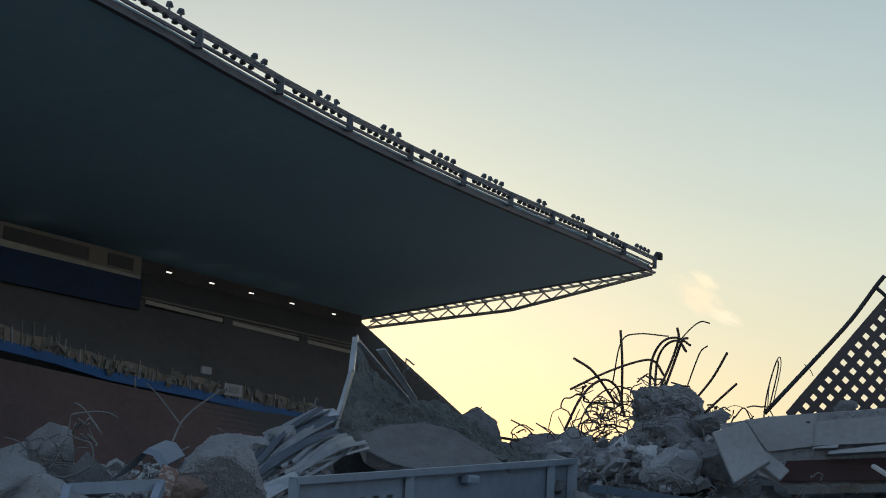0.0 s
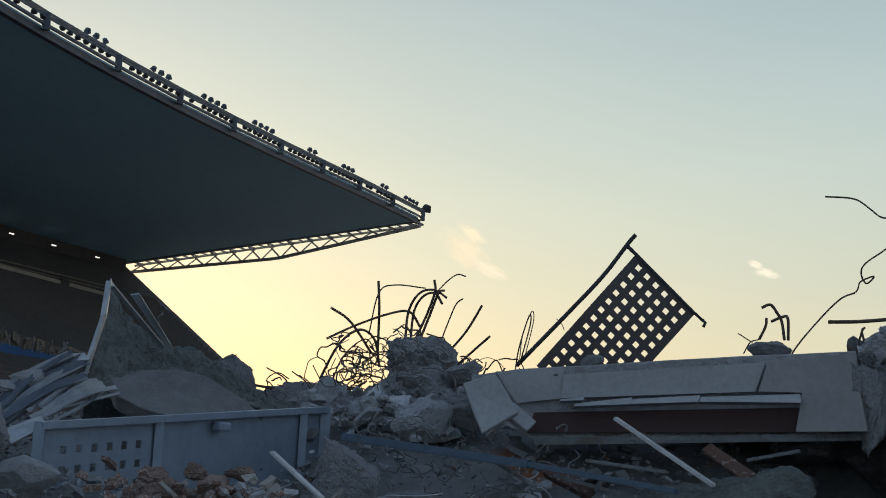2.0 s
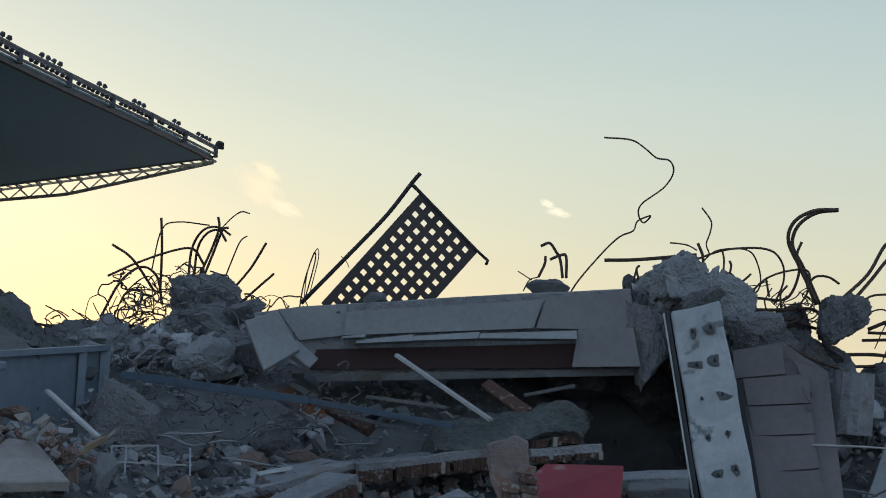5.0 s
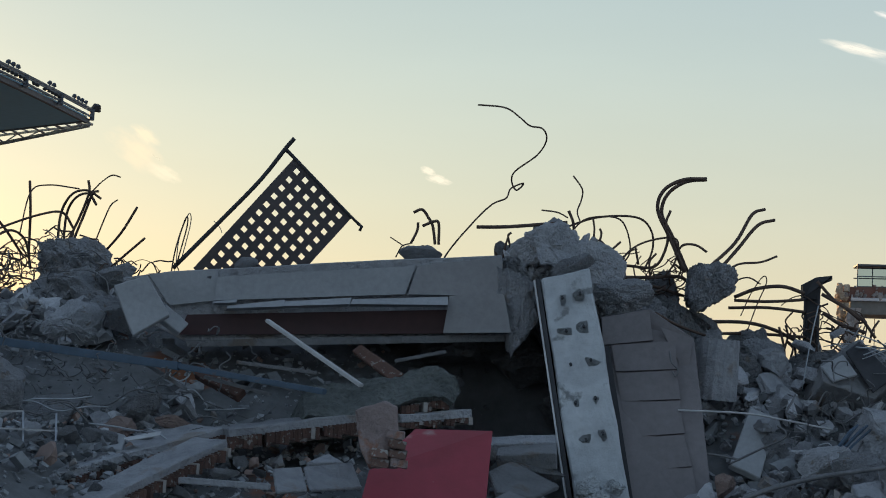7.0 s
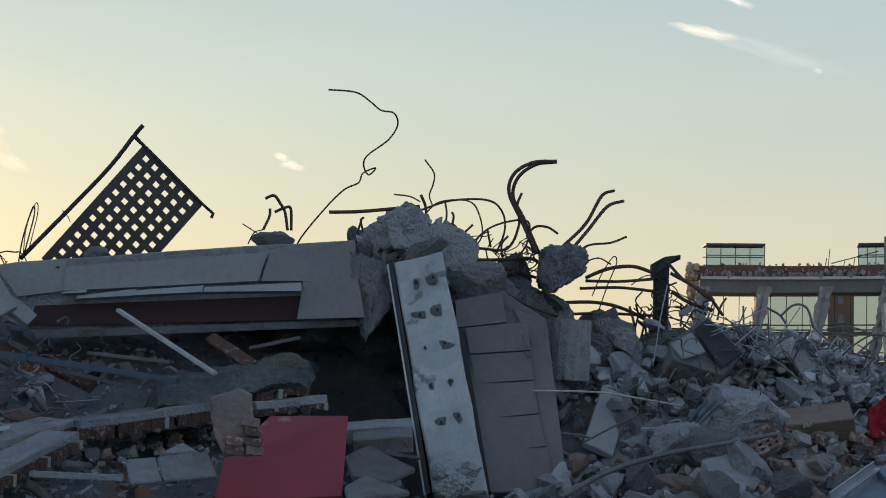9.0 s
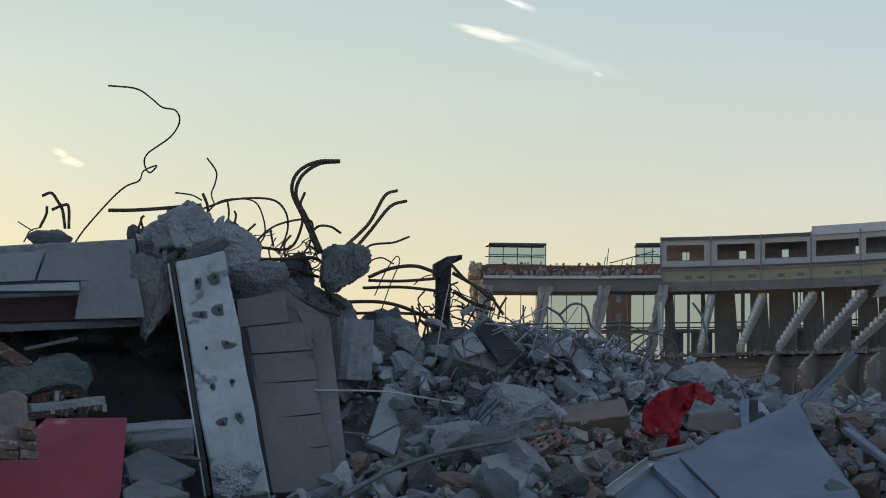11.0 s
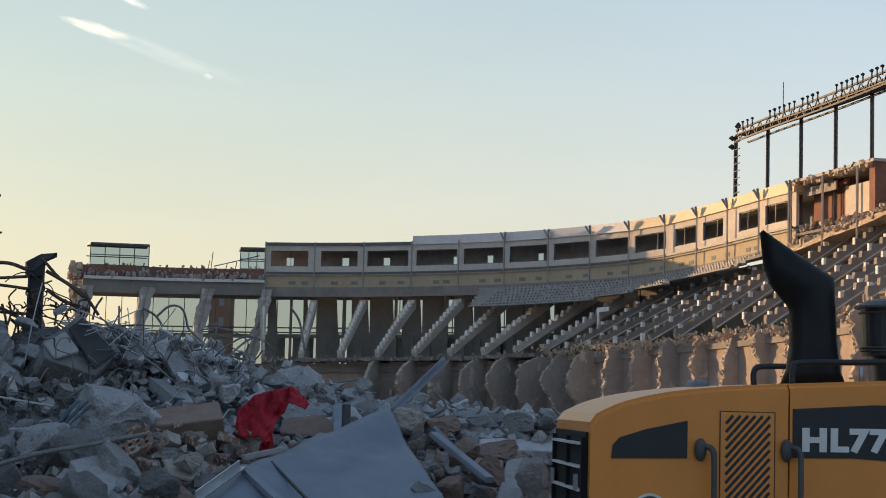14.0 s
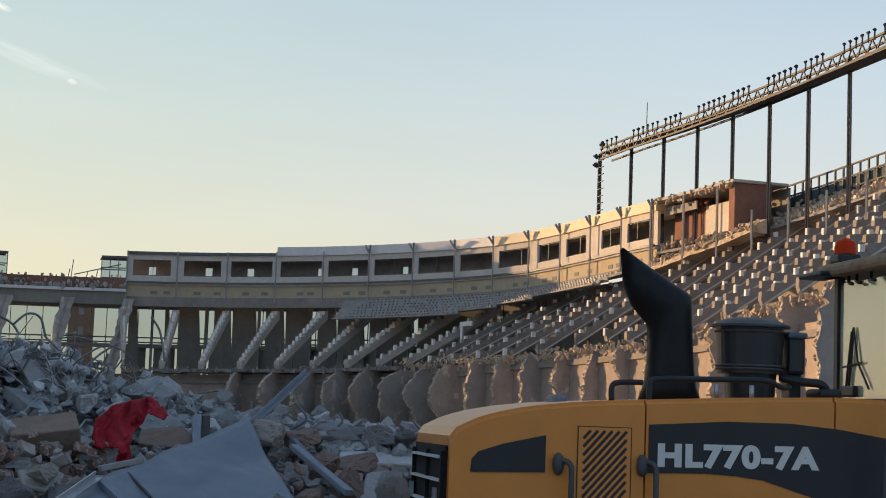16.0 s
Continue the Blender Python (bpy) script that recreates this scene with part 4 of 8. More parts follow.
part("antenna", bar(bmesh.new(), on_gantry(12.3, -1, 28.5), on_gantry(12.3, -1, 32.2), 0.06), gantry_steel, gantry)

# buildings beyond, seen through the stripped bays
tower = thing("apartment_tower", label="orange brick apartment tower behind the stand", category="building")
base = on_stand(-0.5, -30, 0)
tm = pose(base.x, base.y, 0, 0, 0, -40)
tower.matrix_world = tm
part("wall", solid_box(-1.7, -1.7, 0, 1.7, 1.7, 17), tower_brick, tower)
for f in range(5):
    part("window", solid_box(-0.35, -1.76, 2.2 + f * 3, 0.35, -1.7, 3.6 + f * 3), far_wall, tower)

# ---- the main stand with its cantilever roof ----
main = thing("main_grandstand", label="dark main grandstand under a deep cantilever roof", category="grandstand")
AX = radians(27.0)
TIP = Vector((14.93, 110.8))


def on_main(s, w, z):
    """A place in the main stand: metres back along it from the far end, metres in from the roof's front edge, height."""
    return Vector((TIP.x - math.sin(AX) * s - math.cos(AX) * w, TIP.y - math.cos(AX) * s + math.sin(AX) * w, z))


def main_block(bm, s0, s1, w0, w1, z0, z1):
    vs = [bm.verts.new(on_main(s, w, z)) for s in (s0, s1) for w, z in ((w0, z0), (w1, z0), (w1, z1), (w0, z1))]
    for q in ((0, 1, 2, 3), (7, 6, 5, 4), (0, 4, 5, 1), (1, 5, 6, 2), (2, 6, 7, 3), (3, 7, 4, 0)):
        bm.faces.new([vs[i] for i in q])
    bmesh.ops.recalc_face_normals(bm, faces=bm.faces)
    return bm


ROOF_L = 100


def on_roof(s, w, z):
    """A place on the roof, whose front edge sags slightly and rises again towards the near end."""
    q = min(max(s - 10, 0), 48)
    return on_main(s, w, z + 3.85e-4 * q * (q - 36) * (1 + 0.046 * q) * (1 - max(w, 0) / 22.3))


bm, rings = bmesh.new(), []
for n in range(26):
    s = ROOF_L * n / 25
    rings.append([bm.verts.new(on_roof(s, w, z)) for w, z in ((0, 19.12), (22.3, 15.95), (22.3, 17.3), (9, 19.7), (0, 19.45))])
for p, q in zip(rings, rings[1:]):
    for n in range(5):
        bm.faces.new((p[n], p[(n + 1) % 5], q[(n + 1) % 5], q[n]))
bm.faces.new(rings[0])
bm.faces.new(rings[-1][::-1])
bmesh.ops.recalc_face_normals(bm, faces=bm.faces)
part("roof", bm, roof_under, main, "dark blue-grey roof deck")
bm = bmesh.new()
for n in range(25):
    bar(bm, on_roof(4 * n, -0.05, 19.1), on_roof(4 * n + 4, -0.05, 19.1), 0.3)
part("roof_edge", bm, far_steel, main)
# catwalk along the front edge, with floodlights
for s in range(0, 96, 6):
    bm = bmesh.new()
    bar(bm, on_roof(s, -0.4, 19.87), on_roof(s + 6, -0.4, 19.87), 0.13)
    bar(bm, on_roof(s, -0.4, 19.73), on_roof(s + 6, -0.4, 19.73), 0.1)
    bar(bm, on_roof(s, -0.4, 19.37), on_roof(s + 6, -0.4, 19.37), 0.12)
    bar(bm, on_roof(s + 0.2, -0.4, 19.15), on_roof(s + 0.2, -0.4, 19.87), 0.3)
    part("catwalk", bm, far_steel, main)
    if s > 5:
        for c in range(8):
            if srng.random() < 0.9:
                bm = bmesh.new()
                lamp_head(bm, on_roof(s + 0.7 + c * 0.64, -0.5, 19.57), 0.24, 1.2)
                part("floodlight", bm, lamp_black, main)
    for c in range(srng.choice((2, 3, 4))):
        bm = bmesh.new()
        at = on_roof(s + 1.5 + c * 0.75, -0.4, 20.15)
        lamp_head(bm, at, 0.27, 0.8)
        bar(bm, at, at - Vector((0, 0, 0.34)), 0.08)
        part("floodlight", bm, far_steel, main)
bm = bmesh.new()
lamp_head(bm, on_roof(-0.3, -0.5, 20.1), 0.6, 0.6)
part("floodlight", bm, lamp_black, main)

# open lattice truss along the roof's far end
bm = bmesh.new()
low = lambda w: 18.92 - 3.35 * w / 22 - (0.8 * min(w / 10.5, 1) if w < 10.5 else 0.8 - 0.6 * (w - 10.5) / 11.8)
upp = lambda w: 19.1 - 3.2 * w / 22
seg = 30
for j in range(seg):
    w0, w1 = 22 * j / seg, 22 * (j + 1) / seg
    for o in (-1.2, 0.2):
        bar(bm, on_main(o, w0, upp(w0)), on_main(o, w1, upp(w1)), 0.14)
    bar(bm, on_main(-0.6, w0, low(w0)), on_main(-0.6, w1, low(w1)), 0.2)
    if j % 2:
        bar(bm, on_main(-1.2, w0, upp(w0)), on_main(-0.6, w1, low(w1)), 0.09)
    else:
        bar(bm, on_main(-0.6, w0, low(w0)), on_main(0.2, w1, upp(w1)), 0.09)
    bar(bm, on_main(-1.2, w0, upp(w0)), on_main(0.2, w0, upp(w0)), 0.09)
tagged(part("end_truss", bm, far_post, main), "pale lattice truss under the roof's end", kind="stuff")

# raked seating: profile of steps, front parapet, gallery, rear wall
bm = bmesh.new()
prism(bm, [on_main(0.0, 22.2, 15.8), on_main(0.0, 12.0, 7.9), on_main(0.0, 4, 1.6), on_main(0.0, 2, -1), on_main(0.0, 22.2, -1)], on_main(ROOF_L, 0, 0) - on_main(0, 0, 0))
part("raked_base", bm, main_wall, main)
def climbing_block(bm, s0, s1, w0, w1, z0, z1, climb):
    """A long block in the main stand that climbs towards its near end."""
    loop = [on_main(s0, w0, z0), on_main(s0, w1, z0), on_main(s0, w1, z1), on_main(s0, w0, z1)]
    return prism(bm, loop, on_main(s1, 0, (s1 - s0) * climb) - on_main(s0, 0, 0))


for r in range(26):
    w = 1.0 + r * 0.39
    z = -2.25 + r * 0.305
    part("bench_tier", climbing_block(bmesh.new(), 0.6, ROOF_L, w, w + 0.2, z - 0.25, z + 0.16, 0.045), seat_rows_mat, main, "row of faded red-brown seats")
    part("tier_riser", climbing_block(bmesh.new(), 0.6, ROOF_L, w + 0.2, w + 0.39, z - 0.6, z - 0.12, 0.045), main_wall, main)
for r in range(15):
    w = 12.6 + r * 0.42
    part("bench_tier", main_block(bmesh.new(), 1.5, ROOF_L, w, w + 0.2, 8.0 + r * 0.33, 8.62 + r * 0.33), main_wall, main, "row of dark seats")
line = ((12, 6.9), (25.3, 7.37), (31, 7.56), (36, 7.77), (41, 7.95), (43.6, 8.05), (47.3, 8.42), (51, 8.65), (66, 9.3))
bm = prism(bmesh.new(), [on_main(p, 11.0, z) for p, z in line] + [on_main(p, 11.0, z - 0.45) for p, z in line[::-1]], on_main(0, 11.2, 0) - on_main(0, 11.0, 0))
part("parapet", bm, far_blue, main, "deep blue parapet")
top = [(p, np.interp(p, *zip(*line)) + 0.55 + 0.3 * noise.noise(Vector((p * 0.4, 0, 0))) + 0.22 * noise.noise(Vector((p * 1.3, 7, 0))) - 0.5 * (p < 18)) for p in range(12, 67)]
bm = prism(bmesh.new(), [on_main(p, 11.05, z) for p, z in line] + [on_main(p, 11.05, z) for p, z in top[::-1]], on_main(0, 11.2, 0) - on_main(0, 11.05, 0))
part("broken_strip", bm, strip_brown, main, "strip of bare broken concrete")
for c in range(96):
    s = 18 + c * 0.37 + srng.uniform(-0.2, 0.2)
    if srng.random() < 0.72:
        z = float(np.interp(s, *zip(*line)))
        part("stake", bar(bmesh.new(), on_main(s, 11.0, z - 0.1), on_main(s + srng.uniform(-0.08, 0.08), 11.0, z + srng.uniform(0.25, 0.85) + 0.3 * (s > 47)), 0.055), main_beige if c % 3 else far_post, main)
bm = bmesh.new()
for _ in range(130):
    s = srng.uniform(18, 60)
    z = float(np.interp(s, *zip(*line)))
    q = srng.uniform(0.06, 0.3)
    bmesh.ops.create_cube(bm, size=1, matrix=Matrix.LocRotScale(on_main(s, 10.95, z + srng.uniform(0.0, 0.5)), Euler((srng.random() * 3, srng.random() * 3, srng.random() * 3)), (q * 1.6, q, q * 0.7)))
tagged(part("strip_rubble", bm, main_beige, main), "crumbled masonry along the broken strip", kind="stuff")
for s, z, w, h, mat in ((32.44, 8.3, 1.67, 0.62, far_post), (35.38, 8.96, 0.85, 0.36, far_post)):
    board = part("notice_board", main_block(bmesh.new(), s, s + w, 10.8, 10.9, z - h, z), mat, main)
    if w > 1:
        part("notice", main_block(bmesh.new(), s + 0.4, s + 1.25, 10.77, 10.8, z - 0.45, z - 0.15), far_dark, board)
# gallery rail and rear boxes
for a, b in ((8.9, 14.8), (15.9, 23.5), (24.6, 32.2)):
    part("gallery_rail", climbing_block(bmesh.new(), a, b, 17.6, 17.8, 12.42 + 0.014 * (a - 8.9), 12.64 + 0.014 * (a - 8.9), 0.014), rail_beige, main)
    part("rail_bracket", main_block(bmesh.new(), b, b + 0.9, 17.65, 17.9, 12.3, 12.9), main_wall, main)
for z, t in ((13.2, 0.08), (12.98, 0.07)):
    part("upper_rail", main_block(bmesh.new(), 8.6, 32.2, 18.0, 18.08, z - t, z), main_beige, main)
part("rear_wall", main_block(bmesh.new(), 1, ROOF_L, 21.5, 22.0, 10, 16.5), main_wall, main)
part("box_fascia", climbing_block(bmesh.new(), 31.9, 66, 18.3, 18.5, 13.92, 14.3, 0.018), rail_beige, main, "beige box fascia")
wall = part("box_wall", main_block(bmesh.new(), 31.2, 66, 18.8, 19.0, 14.2, 15.5), main_beige, main)
for a, b in ((32.0, 34.2), (35.9, 42.6), (44.0, 50.0), (51.4, 57.4)):
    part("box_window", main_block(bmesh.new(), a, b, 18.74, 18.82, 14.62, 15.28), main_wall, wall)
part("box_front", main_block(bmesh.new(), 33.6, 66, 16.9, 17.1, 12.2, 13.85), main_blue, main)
for s in (8.0, 13.5, 18.4, 22.8, 27.2, 39.4):
    f = part("ceiling_lamp", main_block(bmesh.new(), s, s + 0.42, 19.6, 19.7, 15.2, 15.26), glow, main, "lit strip lamp")


# ---- things on the heap ----
EYE = Vector((0.1, -0.05, 2.3))


def slab(name, corners, thick, material, label, category="slab", parent=None, group="", rough=0.0, bevel=0.006, cuts=0, seed=1):
    """A flat piece with the given front outline, thickened away from the front and worn at its edges."""
    p = [Vector(c) for c in corners]
    mid = sum(p, Vector()) / len(p)
    n = sum(((a - mid).cross(b - mid) for a, b in zip(p, p[1:] + p[:1])), Vector()).normalized()
    if n.dot(mid - EYE) < 0:
        n = -n
    bm = prism(bmesh.new(), [q - mid for q in p], n * thick)
    if bevel:
        bmesh.ops.bevel(bm, geom=list(bm.edges), offset=bevel, segments=1, affect="EDGES")
    if rough:
        bmesh.ops.triangulate(bm, faces=[f for f in bm.faces if len(f.verts) > 4])
        bmesh.ops.subdivide_edges(bm, edges=list(bm.edges), cuts=cuts or 3, use_grid_fill=True)
        off = Vector((seed * 3.1, seed * 1.7, 0))
        for v in bm.verts:
            v.co += Vector((noise.noise(v.co * 7 + off), noise.noise(v.co * 7 + off * 2), noise.noise(v.co * 7 + off * 3))) * rough
            v.co += Vector((noise.noise(v.co * 22 + off), noise.noise(v.co * 22 + off * 2), noise.noise(v.co * 22 + off * 3))) * rough * 0.45
    ob = part(name, bm, material, parent)
    if parent is None:
        ob.location = mid
        tagged(ob, label, category, group)
    else:
        ob.location = mid
    return ob


def beam(name, a, b, w, h, material, label, category="beam", group="", bevel=0.004):
    """A straight bar lying from a to b."""
    a, b = Vector(a), Vector(b)
    mid = (a + b) / 2
    bm = bar(bmesh.new(), a - mid, b - mid, w, h)
    bmesh.ops.bevel(bm, geom=list(bm.edges), offset=min(bevel, w / 5, h / 5), segments=2, affect="EDGES")
    ob = part(name, bm, material)
    ob.location = mid
    return tagged(ob, label, category, group)


def angle_bar(name, a, b, w, t, material, label, category="angle bar", group=""):
    """A rolled L-section from a to b."""
    a, b = Vector(a), Vector(b)
    mid = (a + b) / 2
    d = (b - a).normalized()
    s = d.cross(Vector((0, 0, 1))).normalized()
    u = s.cross(d)
    bm = bmesh.new()
    loop = [(0, 0), (w, 0), (w, t), (t, t), (t, w), (0, w)]
    prism(bm, [a - mid + s * i + u * j for i, j in loop], b - a)
    ob = part(name, bm, material)
    ob.location = mid
    return tagged(ob, label, category, group)


def perforated(o, u, v, nu, nv, hole, edge, thick, edge_v=None):
    """A plate from corner o along u and v with square holes in nu by nv rows; hole: share of a cell; edge: margin in cells."""
    o, u, v = Vector(o), Vector(u), Vector(v)
    n = u.cross(v).normalized() * thick

    def lines(count, edge):
        out = [0.0]
        for i in range(count):
            out += [edge + i + (1 - hole) / 2, edge + i + (1 + hole) / 2]
        out.append(count + 2 * edge)
        return [x / (count + 2 * edge) for x in out]
    lu, lv = lines(nu, edge), lines(nv, edge if edge_v is None else edge_v)
    bm = bmesh.new()
    vs = [[bm.verts.new(o + u * a + v * b) for b in lv] for a in lu]
    for i in range(len(lu) - 1):
        for j in range(len(lv) - 1):
            if i % 2 and j % 2:
                continue
            bm.faces.new((vs[i][j], vs[i + 1][j], vs[i + 1][j + 1], vs[i][j + 1]))
    made = bmesh.ops.extrude_face_region(bm, geom=list(bm.faces))
    for e in made["geom"]:
        if isinstance(e, bmesh.types.BMVert):
            e.co += n
    bmesh.ops.recalc_face_normals(bm, faces=bm.faces)
    return bm


dust = shade("dust_net", (0.235, 0.255, 0.245), (0.11, 0.12, 0.115), 0.97, grain=22, stain=4, bump=1.0, bump_scale=0.06)


def blanket(name, ridge, foot, material, label, seed, rough=0.05, thick=0.25, category="rubble", rows=26, per=10):
    """A bank of crushed debris from a ridge line down to its foot, lumpy at three scales."""
    a, b = smooth_line(ridge, per), smooth_line(foot, per)
    bm, off = bmesh.new(), Vector((seed * 2.3, seed * 4.1, seed))
    grid = []
    for p, q in zip(a, b):
        line = []
        for j in range(rows + 1):
            t = j / rows
            v = p.lerp(q, t)
            big = noise.noise(v * 5 + off) + 0.6 * abs(noise.noise(v * 12 + off)) + 0.35 * noise.noise(v * 28 + off) + 0.2 * noise.noise(v * 60 + off)
            v = v + Vector((0.5 * noise.noise(v * 9 - off), -0.55, 0.75)) * rough * big
            line.append(bm.verts.new(v))
        grid.append(line)
    for r0, r1 in zip(grid, grid[1:]):
        for j in range(rows):
            bm.faces.new((r0[j], r0[j + 1], r1[j + 1], r1[j]))
    made = bmesh.ops.extrude_face_region(bm, geom=list(bm.faces))
    for v in made["geom"]:
        if isinstance(v, bmesh.types.BMVert):
            v.co += Vector((0, thick, -thick * 0.6))
    bmesh.ops.recalc_face_normals(bm, faces=bm.faces)
    return tagged(part(name, bm, material), label, category)



# left end of the heap
rock("concrete_lump", (-1.0, 7.74, 2.37), (0.2, 0.18, 0.22), concrete_pale, "large rough grey concrete lump with pitted face", 21, 0.4, 4, group="lumps of concrete")
rock("concrete_lump", (-1.07, 7.53, 2.34), (0.1, 0.1, 0.12), brickbits, "broken lump of pinkish brickwork beside the concrete", 22, group="lumps of concrete")
rock("concrete_lump", (-1.73, 7.81, 2.50), (0.13, 0.12, 0.13), concrete, "grey concrete lump on the heap's end", 23, group="lumps of concrete")
rock("concrete_lump", (-1.84, 7.28, 2.28), (0.21, 0.18, 0.13), concrete_pale, "pale concrete lump with a smooth top", 24, 0.2, group="lumps of concrete")
rock("concrete_lump", (-1.52, 7.65, 2.37), (0.12, 0.12, 0.14), concrete, "grey concrete lump tangled with wire", 25, group="lumps of concrete")
rock("concrete_lump", (-0.89, 8.55, 2.58), (0.1, 0.09, 0.09), concrete_pale, "rounded pale concrete lump", 26, group="lumps of concrete")
rock("concrete_lump", (-0.74, 8.76, 2.65), (0.09, 0.08, 0.07), concrete_pale, "rounded pale concrete lump", 27, group="lumps of concrete")
rock("concrete_lump", (-1.54, 7.14, 2.28), (0.15, 0.12, 0.08), concrete_pale, "pale dusty concrete lump on the heap", 28, group="lumps of concrete")
rock("concrete_lump", (-1.95, 7.97, 2.45), (0.14, 0.12, 0.07), concrete_pale, "pale dusty concrete lump on the heap", 29, group="lumps of concrete")
rock("concrete_lump", (-0.62, 7.6, 2.2), (0.12, 0.1, 0.1), concrete_pale, "pale dusty concrete lump", 30, group="lumps of concrete")
slab("roof_tile", [(-1.15, 7.51, 2.46), (-1.07, 7.52, 2.43), (-1.08, 7.32, 2.31), (-1.15, 7.31, 2.30)], 0.03, brick, "broken red-brown clay tile leaning on concrete", "tile")

# bent dark sheet frame
frame_thing = thing("window_frame", label="bent grey metal window frame lying on the heap", category="frame")
for a, b in (((-1.49, 7.15, 2.32), (-1.11, 7.32, 2.36)), ((-1.49, 7.15, 2.32), (-1.47, 6.95, 2.21)), ((-1.12, 7.32, 2.36), (-1.13, 7.11, 2.22)), ((-1.49, 7.05, 2.26), (-1.12, 7.11, 2.27))):
    part("bar", bar(bmesh.new(), a, b, 0.035, 0.05), steel_grey, frame_thing)
bm = bmesh.new()
flap = [(-1.36, 7.38, 2.36), (-1.31, 7.49, 2.44), (-1.26, 7.60, 2.50), (-1.21, 7.60, 2.49), (-1.15, 7.51, 2.43)]
prism(bm, flap + [tuple(Vector(q) + Vector((0.02, 0.05, 0.025))) for q in flap[::-1]], (0.03, 0.3, 0.05))
tagged(part("bent_sheet", bm, steel_sheet), "curled strip of bent sheet metal", "sheet metal")

# corrugated strips thrown in a bundle
strip_a = [(-0.92, 8.55, 2.55), (-0.95, 8.45, 2.51), (-0.85, 8.36, 2.49), (-0.88, 8.36, 2.44), (-0.76, 8.27, 2.45), (-0.79, 8.26, 2.40), (-0.66, 8.17, 2.42), (-0.61, 8.18, 2.44), (-0.55, 8.28, 2.46), (-0.76, 8.57, 2.54)]
strip_b = [(-0.62, 9.17, 2.77), (-0.58, 9.27, 2.80), (-0.52, 9.27, 2.82), (-0.50, 9.18, 2.77), (-0.45, 9.08, 2.74), (-0.48, 8.98, 2.69), (-0.41, 8.99, 2.67), (-0.35, 8.89, 2.62), (-0.32, 8.99, 2.64), (-0.57, 9.27, 2.77)]
rng = random.Random(8)
for n in range(30):
    f = rng.uniform(0, len(strip_a) - 1.001)
    i, f = int(f), f % 1
    a = Vector(strip_a[i]).lerp(Vector(strip_a[i + 1]), f) + Vector((rng.uniform(-0.08, 0.05), rng.uniform(-0.05, 0.05), rng.uniform(-0.03, 0.02)))
    b = Vector(strip_b[i]).lerp(Vector(strip_b[i + 1]), f) + Vector((rng.uniform(-0.05, 0.05), rng.uniform(-0.05, 0.05), rng.uniform(-0.03, 0.02)))
    side = (b - a).cross(Vector((0, 0, 1))).normalized()
    bm = bmesh.new()
    mid = (a + b) / 2
    sag = Vector((rng.uniform(-0.03, 0.03), 0, rng.uniform(-0.02, 0.045)))
    w = rng.uniform(0.01, 0.03)
    lean = rng.uniform(-0.8, 0.8)
    line = smooth_line([a - mid, sag, b - mid], 5)
    rows = [[bm.verts.new(q + side * w * e + Vector((0, 0, 0.012 * (e == 0) + lean * w * e))) for e in (-1, -0.5, 0, 0.5, 1)] for q in line]
    for r0, r1 in zip(rows, rows[1:]):
        for k in range(4):
            bm.faces.new((r0[k], r0[k + 1], r1[k + 1], r1[k]))
    bmesh.ops.solidify(bm, geom=list(bm.faces), thickness=0.003)
    ob = part("metal_strip", bm, galvanised if n % 3 else steel_sheet)
    ob.location = mid
    tagged(ob, "crushed ribbed strip of galvanised cladding in a bundle", "sheet metal", "crushed cladding strips")
slab("metal_flap", [(-0.63, 9.27, 2.82), (-0.49, 9.27, 2.84), (-0.45, 9.18, 2.80), (-0.58, 9.17, 2.78)], 0.01, galvanised, "torn flap of bright sheet metal", "sheet metal", bevel=0)
slab("metal_flap", [(-0.76, 7.97, 2.38), (-0.60, 8.08, 2.46), (-0.56, 8.08, 2.42), (-0.70, 7.87, 2.32)], 0.01, galvanised, "torn flap of bright sheet metal", "sheet metal", bevel=0)

# bracket, big slab lump and its mesh of dust
angle_bar("bent_post", (-0.38, 9.45, 3.26), (-0.39, 9.36, 3.05), 0.035, 0.008, galvanised, "bent pale steel post with a flattened end", "post")
angle_bar("bent_post", (-0.39, 9.36, 3.05), (-0.46, 9.18, 2.71), 0.035, 0.008, galvanised, "lower part of a bent pale steel post", "post")
angle_bar("steel_strut", (-0.39, 9.45, 3.23), (-0.09, 9.98, 2.94), 0.03, 0.006, galvanised, "thin bent steel strut hanging from the post", "strut")
slab("steel_strut", [(-0.28, 9.66, 3.21), (-0.23, 9.66, 3.22), (-0.03, 9.98, 2.96), (-0.05, 9.98, 2.94)], 0.012, galvanised, "thin torn pale steel strut", "strut", bevel=0)
blanket("dusty_mass", [(-0.42, 10.34, 3.30), (-0.31, 10.35, 3.16), (-0.17, 10.35, 3.02), (-0.01, 10.35, 2.99), (0.15, 10.35, 2.95), (0.30, 10.35, 2.85), (0.46, 10.34, 2.77), (0.58, 10.34, 2.70), (0.76, 10.32, 2.67)],
        [(-0.50, 9.74, 2.58), (-0.39, 9.74, 2.60), (-0.21, 9.75, 2.66), (0.02, 9.75, 2.70), (0.19, 9.75, 2.67), (0.35, 9.75, 2.62), (0.50, 9.86, 2.58), (0.60, 9.98, 2.55), (0.74, 10.14, 2.55)], dust, "tall dusty mass of torn netting and crushed concrete", 37, 0.07)
